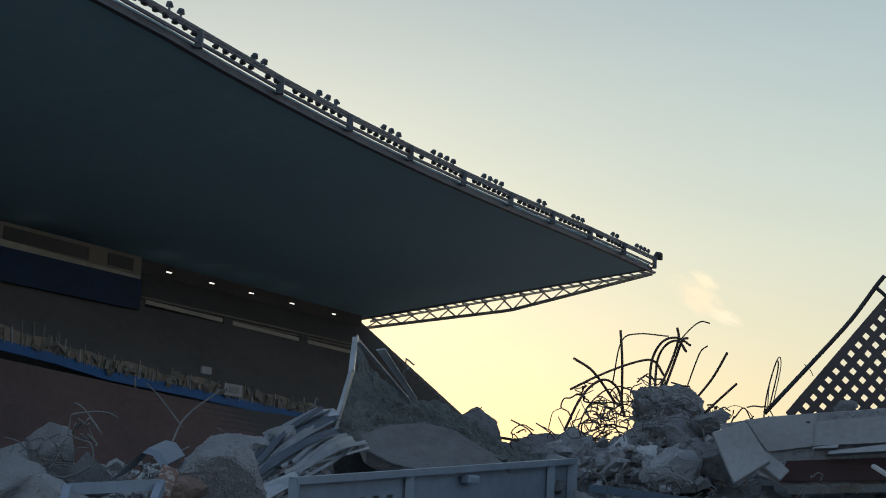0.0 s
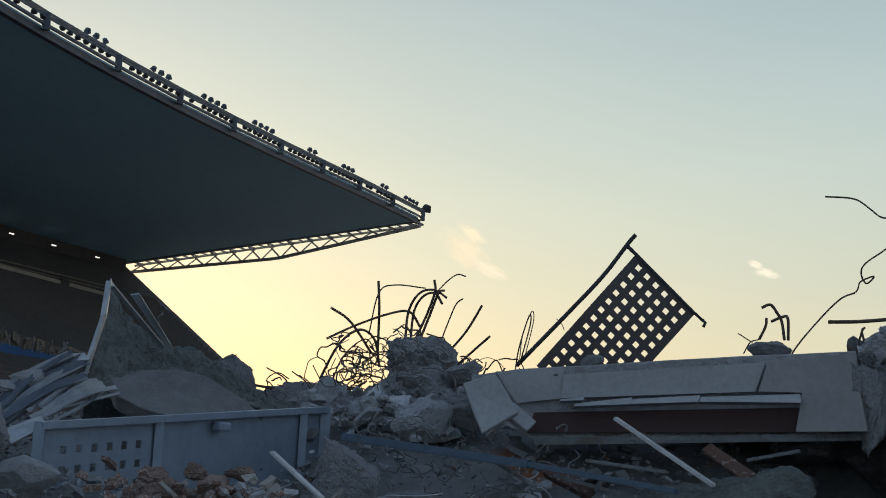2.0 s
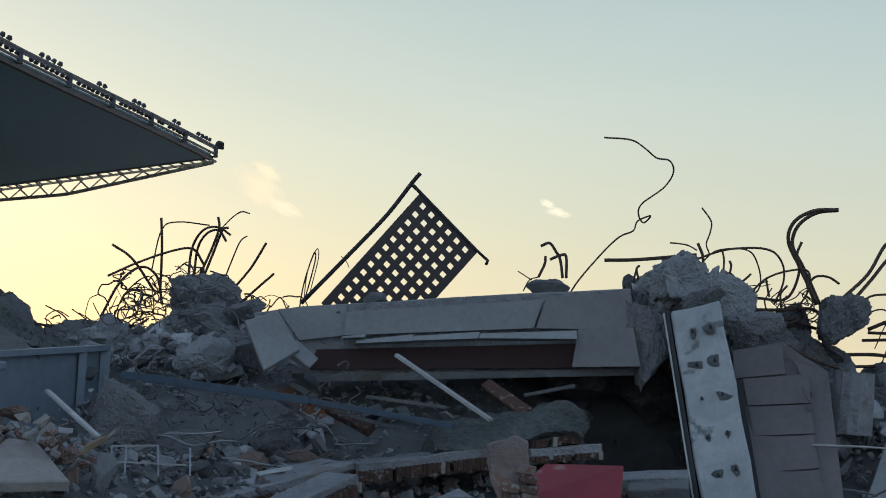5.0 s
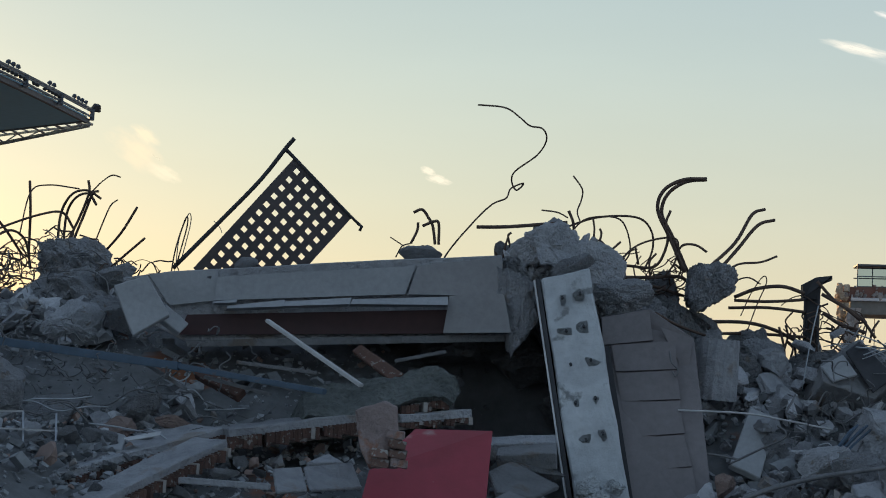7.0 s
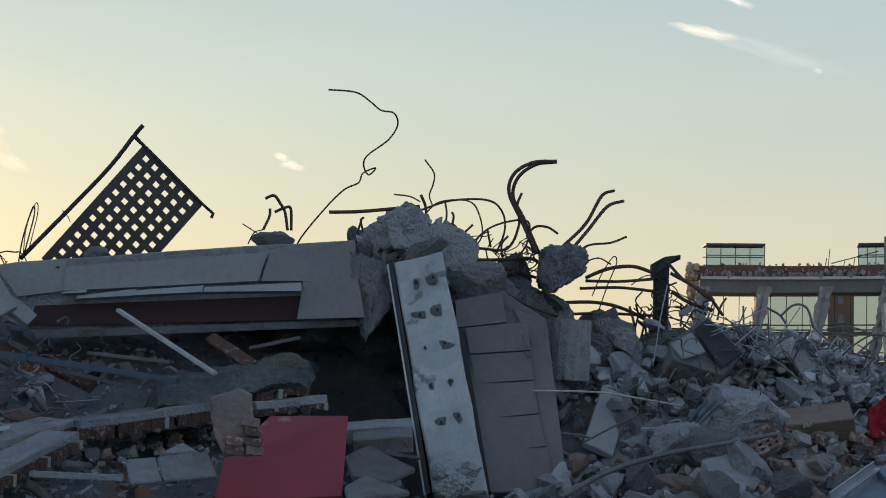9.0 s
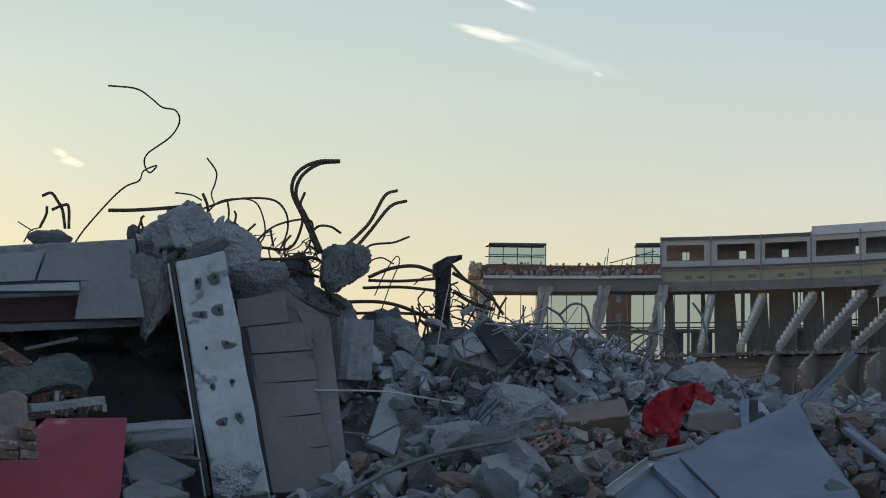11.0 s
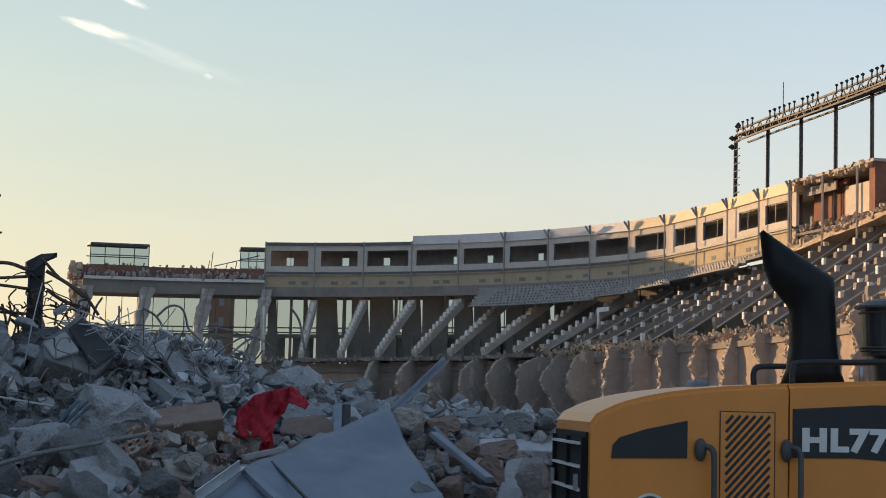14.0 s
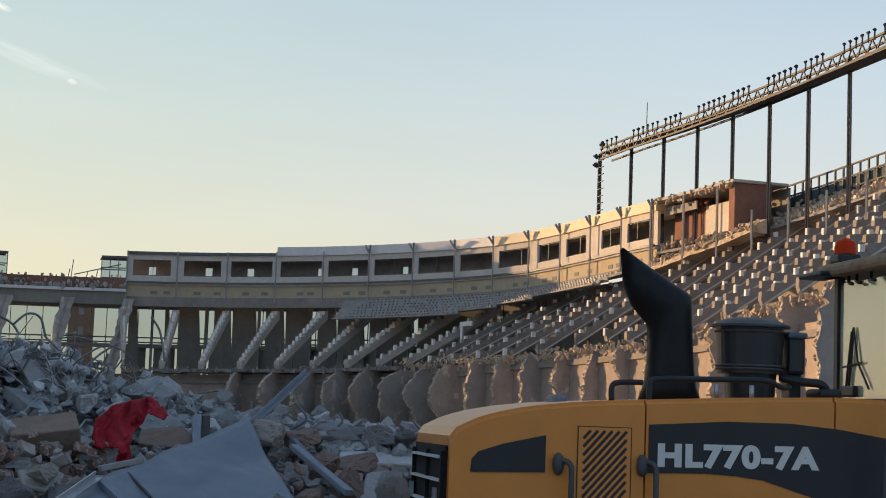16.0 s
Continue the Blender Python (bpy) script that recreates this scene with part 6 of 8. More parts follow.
for c in ((4.06, 8.55, 2.86), (4.15, 8.51, 2.89), (4.06, 8.48, 2.67), (4.15, 8.44, 2.70), (4.06, 8.40, 2.48), (4.16, 8.35, 2.51), (4.05, 8.29, 2.27), (4.15, 8.25, 2.30), (4.07, 8.18, 2.07), (4.15, 8.14, 2.11), (4.06, 8.08, 1.86)):
    bm = rock_mesh(rng, 1, 0.3, 5, 0.1)
    h = part("bolt_pocket", bm, pocket_grey, column, "broken-out bolt pocket")
    h.matrix_world = Matrix.Translation(Vector(c) + back * 0.006) @ back.to_track_quat("Z", "Y").to_matrix().to_4x4() @ Matrix.Diagonal((0.044 * rng.uniform(0.6, 1.2), 0.04 * rng.uniform(0.6, 1.2), 0.014, 1))
    bm = bmesh.new()
    bmesh.ops.create_cone(bm, cap_ends=True, segments=8, radius1=0.008, radius2=0.008, depth=0.03)
    h = part("bolt", bm, steel_dark, column)
    h.matrix_world = Matrix.Translation(Vector(c) - back * 0.012) @ back.to_track_quat("Z", "Y").to_matrix().to_4x4()
for c, s, seed in (((3.98, 7.99, 1.83), 0.07, 81), ((4.12, 7.92, 1.83), 0.07, 82), ((4.03, 7.91, 1.76), 0.1, 83)):
    rock("concrete_lump", c, (s * 1.1, s * 0.6, s * 0.6), column_face, "crushed concrete at the column's foot", seed, 0.2, 4, group="lumps of concrete", detail=0.18)
casing = shade("casing_tile", (0.278, 0.252, 0.257), (0.204, 0.187, 0.191), 0.85, grain=24, stain=1.2, bump=0.15)
clad = thing("clad_column", label="grey tiled column casing leaning beside the bolted column", category="column")
slab("core", [(4.37, 8.69, 2.78), (4.62, 8.56, 2.84), (4.86, 8.45, 2.68), (4.78, 8.02, 1.72), (4.35, 8.19, 1.69)], 0.3, casing, "", parent=clad, rough=0.004, cuts=3, seed=14)
for q in ([(4.36, 8.64, 2.77), (4.60, 8.52, 2.82), (4.61, 8.48, 2.65), (4.35, 8.61, 2.61)], [(4.39, 8.57, 2.61), (4.71, 8.40, 2.65), (4.71, 8.36, 2.49), (4.40, 8.52, 2.46)], [(4.40, 8.51, 2.45), (4.70, 8.35, 2.48), (4.71, 8.31, 2.32), (4.41, 8.46, 2.29)],
          [(4.41, 8.45, 2.28), (4.70, 8.30, 2.31), (4.70, 8.23, 2.13), (4.41, 8.38, 2.09)], [(4.41, 8.37, 2.08), (4.69, 8.22, 2.12), (4.71, 8.15, 1.95), (4.42, 8.31, 1.90)], [(4.41, 8.30, 1.89), (4.71, 8.14, 1.94), (4.71, 8.05, 1.71), (4.42, 8.20, 1.69)],
          [(4.67, 8.51, 2.73), (4.84, 8.42, 2.67), (4.78, 8.39, 2.38), (4.75, 8.43, 2.54)]):
    t = part("tile", prism(bmesh.new(), [Vector(p) - back * 0.012 for p in q], back * 0.014), casing, clad)
part("edge_strip", prism(bmesh.new(), [(4.32, 8.56, 2.61), (4.36, 8.54, 2.61), (4.37, 8.16, 1.70), (4.32, 8.19, 1.69)], back * 0.05), steel_dark, clad)
rod("hooked_wire", [(4.66, 8.37, 2.59), (4.66, 8.34, 2.53), (4.69, 8.32, 2.49), (4.68, 8.32, 2.45), (4.66, 8.33, 2.48)], 0.005, wire_mat, "hooked wire on the tiled column", "wire")

# bars over the column head and to its side
for line, r in (
    ([(3.76, 9.19, 3.30), (3.94, 9.11, 3.31), (4.26, 8.97, 3.35)], 0.011),
    ([(4.26, 8.96, 3.42), (4.29, 8.96, 3.36), (4.30, 8.96, 3.31)], 0.009),
    ([(4.39, 9.20, 3.67), (4.45, 9.19, 3.59), (4.45, 9.20, 3.52), (4.39, 9.12, 3.44), (4.37, 9.03, 3.37)], THIN),
    ([(4.19, 9.21, 3.44), (4.28, 9.17, 3.43), (4.30, 9.06, 3.39)], THIN),
    ([(4.32, 9.06, 3.30), (4.41, 9.01, 3.39), (4.61, 9.02, 3.41), (4.72, 9.09, 3.34), (4.74, 9.09, 3.20), (4.66, 9.14, 3.09)], THIN),
    ([(4.29, 9.07, 3.33), (4.51, 9.07, 3.41), (4.76, 9.06, 3.43), (4.89, 9.11, 3.37), (4.91, 9.11, 3.25), (4.87, 9.15, 3.10)], 0.007),
    ([(4.61, 9.05, 3.09), (4.76, 9.08, 3.24), (4.93, 9.10, 3.31), (5.04, 9.04, 3.31), (5.04, 9.05, 3.18), (4.99, 9.09, 3.08)], 0.007),
    ([(5.10, 9.03, 3.11), (5.00, 9.06, 3.32), (4.92, 9.08, 3.49), (4.94, 9.05, 3.61), (5.04, 8.99, 3.68), (5.17, 8.92, 3.69)], 0.0115),
    ([(5.16, 9.11, 3.12), (5.06, 9.14, 3.34), (4.99, 9.16, 3.48), (5.01, 9.13, 3.60), (5.10, 9.07, 3.68), (5.22, 9.01, 3.70)], 0.0115),
    ([(4.99, 9.04, 3.49), (4.97, 9.06, 3.41), (4.99, 9.07, 3.29), (4.93, 9.11, 3.14), (4.73, 9.10, 3.13)], 0.009),
    ([(5.47, 9.39, 3.19), (5.70, 9.47, 3.37), (5.88, 9.57, 3.58), (6.00, 9.61, 3.63)], 0.0115),
    ([(5.51, 9.37, 3.15), (5.72, 9.47, 3.33), (5.92, 9.56, 3.51), (6.06, 9.58, 3.56)], 0.0115),
    ([(5.49, 9.27, 3.11), (5.62, 9.30, 3.21), (5.80, 9.31, 3.24), (5.94, 9.34, 3.29)], 0.008),
    ([(5.04, 9.05, 3.23), (5.08, 9.02, 3.28), (5.15, 8.99, 3.28), (5.21, 8.96, 3.24)], 0.008),
    ([(5.62, 9.32, 3.00), (5.74, 9.24, 3.06), (5.88, 9.16, 3.08), (6.00, 9.09, 3.04)], 0.012),
    ([(5.62, 9.32, 2.98), (5.81, 9.21, 2.98), (6.00, 9.09, 3.00)], 0.010),
    ([(5.59, 9.34, 2.93), (5.81, 9.21, 2.94), (6.01, 9.09, 2.92)], 0.010),
    ([(5.43, 9.33, 2.83), (5.69, 9.29, 2.84), (5.85, 9.20, 2.80), (6.01, 9.10, 2.71)], 0.012),
    ([(5.40, 9.35, 2.75), (5.73, 9.27, 2.77), (6.02, 9.09, 2.76)], 0.010),
    ([(6.06, 9.04, 3.12), (6.17, 8.98, 2.99), (6.29, 8.91, 2.91), (6.38, 8.85, 2.77)], 0.010),
    ([(6.09, 9.03, 3.04), (6.21, 8.95, 2.96), (6.30, 8.90, 2.88)], 0.012),
    ([(6.10, 9.03, 2.92), (6.20, 8.97, 2.85), (6.27, 8.81, 2.80)], 0.012),
    ([(5.77, 9.01, 2.81), (5.80, 9.00, 2.70), (5.81, 8.99, 2.59)], 0.008),
    ([(5.85, 8.96, 2.78), (5.87, 8.96, 2.60)], 0.008),
    ([(5.66, 9.30, 2.88), (5.71, 9.26, 3.03), (5.77, 9.22, 3.14), (5.79, 9.21, 3.10), (5.75, 9.25, 2.96), (5.70, 9.29, 2.77)], 0.004),
    ([(5.60, 9.33, 3.02), (5.62, 9.31, 3.10), (5.69, 9.27, 3.13), (5.76, 9.23, 3.09)], 0.005),
    ([(4.66, 9.03, 3.05), (4.91, 9.13, 3.07), (5.11, 9.14, 3.09), (5.19, 9.10, 3.04)], 0.012),
    ([(4.65, 9.04, 3.02), (4.91, 9.13, 3.02), (5.15, 9.13, 2.97)], 0.010),
    ([(4.77, 8.77, 2.83), (4.99, 8.89, 2.77), (5.27, 8.96, 2.71)], 0.009),
    ([(4.74, 8.68, 2.71), (4.82, 8.64, 2.68), (4.91, 8.59, 2.62)], 0.009),
):
    rod("reinforcing_bar", line, r, rebar_mat, "dark reinforcing bar bent against the sky", group=bars)
rng = random.Random(77)
for c in ((5.89, 9.06, 2.67), (6.01, 8.98, 2.68), (5.83, 8.86, 2.59), (6.10, 8.92, 2.75), (6.18, 8.87, 2.76), (5.86, 9.08, 2.74), (4.75, 8.98, 3.19), (4.48, 8.99, 3.28), (4.53, 8.97, 3.21), (4.45, 9.00, 3.31), (4.61, 9.05, 3.17), (3.92, 9.14, 3.18), (3.96, 9.11, 3.23), (3.87, 9.16, 3.11), (4.86, 9.04, 3.14), (6.29, 8.91, 2.83), (6.35, 8.87, 2.80)):
    c = Vector(c)
    rod("bar_stub", [c + Vector((0, 0, -0.06)), c + Vector((rng.uniform(-0.03, 0.03), 0, 0.02)), c + Vector((rng.uniform(-0.07, 0.07), 0, rng.uniform(0.04, 0.1)))], 0.007, rebar_mat, "short bar stub in broken concrete", group=bars)
tangle("wire_tangle", (4.97, 9.10, 3.11), (0.14, 0.1, 0.05), 16, 0.004, 15, "nest of thin rusty wire between the lumps", (0.06, 0.16))
tangle("wire_tangle", (6.09, 9.04, 2.83), (0.14, 0.1, 0.06), 18, 0.005, 16, "nest of bars round the steel post", (0.06, 0.2))
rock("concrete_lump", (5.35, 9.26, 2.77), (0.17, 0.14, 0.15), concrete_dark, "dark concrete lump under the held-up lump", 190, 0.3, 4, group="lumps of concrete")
rock("concrete_lump", (5.31, 9.13, 3.04), (0.215, 0.16, 0.185), concrete, "angular concrete lump held up by bars", 97, 0.9, 4, group="lumps of concrete", detail=0.11)
rock("concrete_lump", (5.07, 9.28, 2.91), (0.2, 0.16, 0.17), concrete_dark, "dark concrete lump behind the tiled column", 92, 0.3, 4, group="lumps of concrete", detail=0.12)
rock("concrete_lump", (5.32, 9.39, 2.79), (0.16, 0.16, 0.15), concrete_dark, "dark concrete lump among bent bars", 93, 0.8, 3, group="lumps of concrete")
post = thing("steel_post", label="dark I-section steel post with a bent-over head", category="post")
bm = bmesh.new()
for o, w, h in ((-0.045, 0.012, 0.09), (0.045, 0.012, 0.09), (0, 0.09, 0.012)):
    o = Vector((o * 0.8, -o * 0.5, 0))
    bar(bm, Vector((6.09, 9.14, 3.05)) + o, Vector((6.05, 9.08, 2.46)) + o, w, h, up=(0.6, 0.8, 0))
part("shaft", bm, steel_dark, post)
part("head", prism(bmesh.new(), [(6.01, 9.13, 3.10), (6.08, 9.08, 3.15), (6.14, 8.99, 3.16), (6.14, 8.99, 3.13), (6.11, 9.07, 3.10), (6.11, 9.08, 3.01), (6.02, 9.14, 3.01)], (0.03, 0.07, 0)), steel_dark, post)

# blue beam, laths, bricks and boards under the long beam
beam("blue_girder", (0.98, 9.47, 2.47), (1.95, 8.88, 2.37), 0.06, 0.045, steel_blue, "scuffed blue steel girder lying across the rubble", "girder")
beam("blue_girder", (1.95, 8.88, 2.37), (2.61, 8.31, 2.27), 0.05, 0.03, steel_blue, "bent thinner end of a blue steel girder", "girder")
beam("lath", (2.43, 8.92, 2.65), (2.84, 8.40, 2.31), 0.035, 0.02, lath, "white painted lath leaning under the beam", "lath")
slab("brick_slab", [(2.95, 8.99, 2.51), (3.00, 8.97, 2.55), (3.18, 8.71, 2.39), (3.11, 8.73, 2.35)], 0.05, brick_edge, "broken red brick slab lying aslant", "brick", rough=0.004)
slab("brick_slab", [(2.07, 9.11, 2.34), (2.19, 9.09, 2.35), (2.31, 8.85, 2.27), (2.27, 8.86, 2.22)], 0.05, brick_edge, "broken red-brown slab under the girder", "brick", rough=0.004)


def masonry_edge(name, a, b, h, depth, label, seed, top=0.05):
    """A piece of broken floor: a concrete topping over a course of bricks on end."""
    a, b = Vector(a), Vector(b)
    run = (b - a)
    side = Vector((-run.y, run.x, 0)).normalized() * depth
    if side.dot(a - EYE) < 0:
        side = -side
    t = thing(name, label=label, category="broken masonry", group="broken floor pieces")
    s = slab("topping", [a, b, b + side, a + side], top, concrete, "", parent=t, rough=0.012, cuts=5, seed=seed)
    s.location.z += top * 0.6
    n = max(3, int(run.length / 0.024))
    for i in range(n):
        o = a + run * ((i + 0.5) / n)
        if (i * 5 + seed) % 13:
            part("brick", bar(bmesh.new(), o + side * 0.008 * ((i * 3 + seed) % 4) + Vector((0, 0, -0.01)), o + side * 0.008 * ((i * 3 + seed) % 4) + Vector((0, 0, -h + 0.007 * ((i * 7 + seed) % 4))), 0.93 * run.length / n, 0.08, up=side), brick_edge if (i + seed) % 11 else mortar, t)
    m = part("bed", prism(bmesh.new(), [a + side * 0.15 + Vector((0, 0, -h)), b + side * 0.15 + Vector((0, 0, -h)), b + side * 0.15, a + side * 0.15], side * 0.8), mortar, t)
    return t


masonry_edge("broken_floor", (1.12, 8.03, 1.76), (2.14, 8.58, 2.03), 0.1, 0.4, "broken floor slab with a red brick edge", 3)
masonry_edge("broken_floor", (2.15, 8.48, 2.02), (2.88, 8.49, 2.13), 0.085, 0.35, "broken floor slab with a brick underside", 4)
masonry_edge("broken_floor", (1.37, 7.59, 1.71), (2.07, 8.19, 1.98), 0.07, 0.2, "long broken concrete edge piece", 5)
masonry_edge("broken_floor", (3.10, 8.52, 2.22), (3.40, 8.52, 2.28), 0.07, 0.3, "short broken floor piece with brick edge", 6)
masonry_edge("broken_floor", (3.07, 8.42, 2.13), (3.47, 8.39, 2.18), 0.05, 0.3, "thin broken floor piece", 7)
masonry = thing("masonry_block", label="torn-out block of mortared brickwork resting on a red board", category="broken masonry")
slab("mortar_body", [(2.57, 7.62, 2.19), (2.70, 7.58, 2.24), (2.76, 7.56, 2.21), (2.79, 7.55, 2.00), (2.77, 7.54, 1.92), (2.64, 7.58, 1.92), (2.60, 7.60, 2.02)], 0.16, pink_mortar, "", parent=masonry, rough=0.016, cuts=5, seed=17)
q = random.Random(19)
for row in range(6):
    for col in range(2):
        if row < 2 or (row < 4 and not col):
            continue
        c = Vector((2.655 + 0.085 * col + 0.008 * row, 7.575 - 0.03 * col, 2.175 - 0.046 * row))
        bm = solid_box(-0.041, -0.04, -0.019, 0.041, 0.04, 0.019, bevel=0.004)
        for v in bm.verts:
            v.co += Vector((q.uniform(-1, 1), q.uniform(-1, 1), q.uniform(-1, 1))) * 0.004
        b = part("brick", bm, brick if (row + col) % 3 else pink_mortar, masonry)
        b.matrix_world = Matrix.LocRotScale(c, Euler((q.uniform(-0.08, 0.08), 0.12 + q.uniform(-0.06, 0.06), -0.35 + q.uniform(-0.1, 0.1))), None)
blanket("dust_bank", [(2.67, 8.92, 2.27), (2.85, 8.86, 2.30), (3.03, 8.81, 2.35), (3.18, 8.76, 2.40), (3.33, 8.71, 2.42), (3.45, 8.66, 2.38), (3.50, 8.64, 2.30)],
        [(2.58, 8.58, 2.12), (2.76, 8.53, 2.15), (2.93, 8.50, 2.18), (3.06, 8.48, 2.21), (3.18, 8.48, 2.24), (3.32, 8.46, 2.26), (3.38, 8.46, 2.22)], dust, "bank of grey dust and crushed mortar over broken floor", 5, 0.05, 0.3)
slab("red_board", [(3.07, 8.16, 2.10), (3.43, 7.97, 2.11), (3.22, 7.50, 1.73), (2.62, 7.66, 1.70), (2.74, 7.89, 1.89)], 0.015, red_board, "faded red painted board with dusty scuffs", "board", bevel=0.002)
slab("stone_slab", [(3.34, 7.79, 1.91), (3.53, 7.93, 1.96), (3.72, 7.73, 1.85), (3.52, 7.59, 1.80), (3.31, 7.57, 1.82)], 0.03, concrete_dark, "grey stone slab lying on the heap", rough=0.004)
slab("stone_slab", [(3.23, 7.49, 1.78), (3.36, 7.55, 1.83), (3.53, 7.37, 1.76), (3.17, 7.30, 1.73)], 0.03, concrete_dark, "grey stone slab lying on the heap", rough=0.004)
slab("floor_tile", [(2.23, 7.83, 1.89), (2.39, 7.89, 1.90), (2.37, 7.69, 1.80), (2.20, 7.63, 1.79)], 0.02, concrete, "grey floor tiles lying on the heap", "tile")
slab("floor_tile", [(2.40, 7.89, 1.90), (2.66, 7.92, 1.93), (2.68, 7.80, 1.81), (2.38, 7.68, 1.80)], 0.02, concrete, "grey floor tiles lying on the heap", "tile")
slab("floor_tile", [(2.46, 8.08, 1.91), (2.60, 8.15, 1.96), (2.65, 8.03, 1.92)], 0.03, concrete, "grey broken tile corner", "tile")
beam("concrete_bar", (1.77, 7.83, 1.82), (2.17, 7.64, 1.81), 0.04, 0.03, concrete, "thin concrete bar lying on rubble", "bar")
slab("stone_slab", [(3.53, 8.14, 2.02), (3.82, 8.02, 2.06), (3.78, 7.93, 2.01), (3.49, 8.05, 1.98)], 0.1, concrete_dark, "dark stone slab in the hollow", rough=0.006)
slab("stone_slab", [(3.55, 8.35, 2.07), (3.90, 8.20, 2.10), (3.86, 8.11, 2.06), (3.51, 8.26, 2.03)], 0.1, concrete, "grey stone slab in the hollow", rough=0.006)
for c, s, m, seed in (((2.00, 7.89, 1.85), 0.06, concrete, 104), ((3.67, 8.08, 1.91), 0.12, concrete_dark, 106), ((1.90, 8.84, 2.07), 0.07, brickbits, 107), ((1.60, 8.79, 2.02), 0.08, brickbits, 108), ((1.51, 8.60, 1.98), 0.07, concrete, 109), ((1.35, 9.23, 2.12), 0.16, concrete, 110), ((1.79, 9.06, 2.14), 0.12, concrete, 111)):
    rock("concrete_lump", c, (s * 1.4, s, s * 0.6), m, "broken lump half sunk in the rubble", seed, seed, 3, group="lumps of concrete", detail=0.08)
slab("concrete_sheet", [(1.41, 8.51, 1.94), (1.51, 8.70, 2.03), (1.63, 8.58, 2.00), (1.58, 8.38, 1.93)], 0.02, plaster, "grey triangular sheet fragment", "fragment")
slab("paper_scrap", [(1.58, 8.38, 1.99), (1.79, 8.45, 2.03), (1.77, 8.40, 2.01), (1.60, 8.33, 1.98)], 0.004, lath, "crumpled white plastic scrap", "scrap", bevel=0)
mesh_fence = thing("wire_crate", label="thin welded wire crate, half buried", category="crate")
for a, b in (((0.83, 8.11, 2.10), (1.06, 8.19, 2.11)), ((0.90, 8.11, 2.10), (0.89, 8.00, 1.96)), ((1.06, 8.19, 2.11), (1.06, 8.09, 1.96)), ((1.23, 8.27, 2.10), (1.21, 8.07, 1.97)), ((0.79, 8.02, 2.03), (1.23, 8.17, 2.02)), ((0.83, 8.11, 2.10), (0.83, 8.01, 1.95))):
    part("wire", bar(bmesh.new(), a, b, 0.008), galvanised, mesh_fence)
rod("white_cable", [(1.95, 9.14, 2.36), (1.95, 9.14, 2.31), (2.00, 9.13, 2.29), (2.05, 9.12, 2.32), (2.06, 9.11, 2.38)], 0.005, lath, "looped white cable under the girder", "cable")

SHOULDER = (((6.44, 8.63, 2.60), 0.09, concrete, 420), ((6.58, 8.54, 2.55), 0.08, concrete_pale, 421), ((6.71, 8.44, 2.54), 0.10, concrete_pale, 422), ((6.82, 8.35, 2.47), 0.10, concrete, 423),
            ((6.90, 8.29, 2.39), 0.09, concrete_pale, 424), ((7.01, 8.20, 2.32), 0.10, concrete_pale, 425), ((7.11, 8.12, 2.29), 0.08, concrete, 426), ((6.75, 8.40, 2.39), 0.12, concrete_pale, 427),
            ((6.61, 8.51, 2.43), 0.11, concrete_pale, 428), ((6.46, 8.62, 2.48), 0.10, concrete, 429), ((6.33, 8.71, 2.57), 0.09, concrete_pale, 430), ((7.15, 8.08, 2.22), 0.09, concrete_pale, 431),
            ((6.97, 8.23, 2.25), 0.10, concrete, 432), ((6.67, 8.47, 2.28), 0.10, concrete_pale, 433), ((6.52, 8.57, 2.31), 0.09, concrete_pale, 434), ((6.84, 8.34, 2.32), 0.08, concrete, 435))
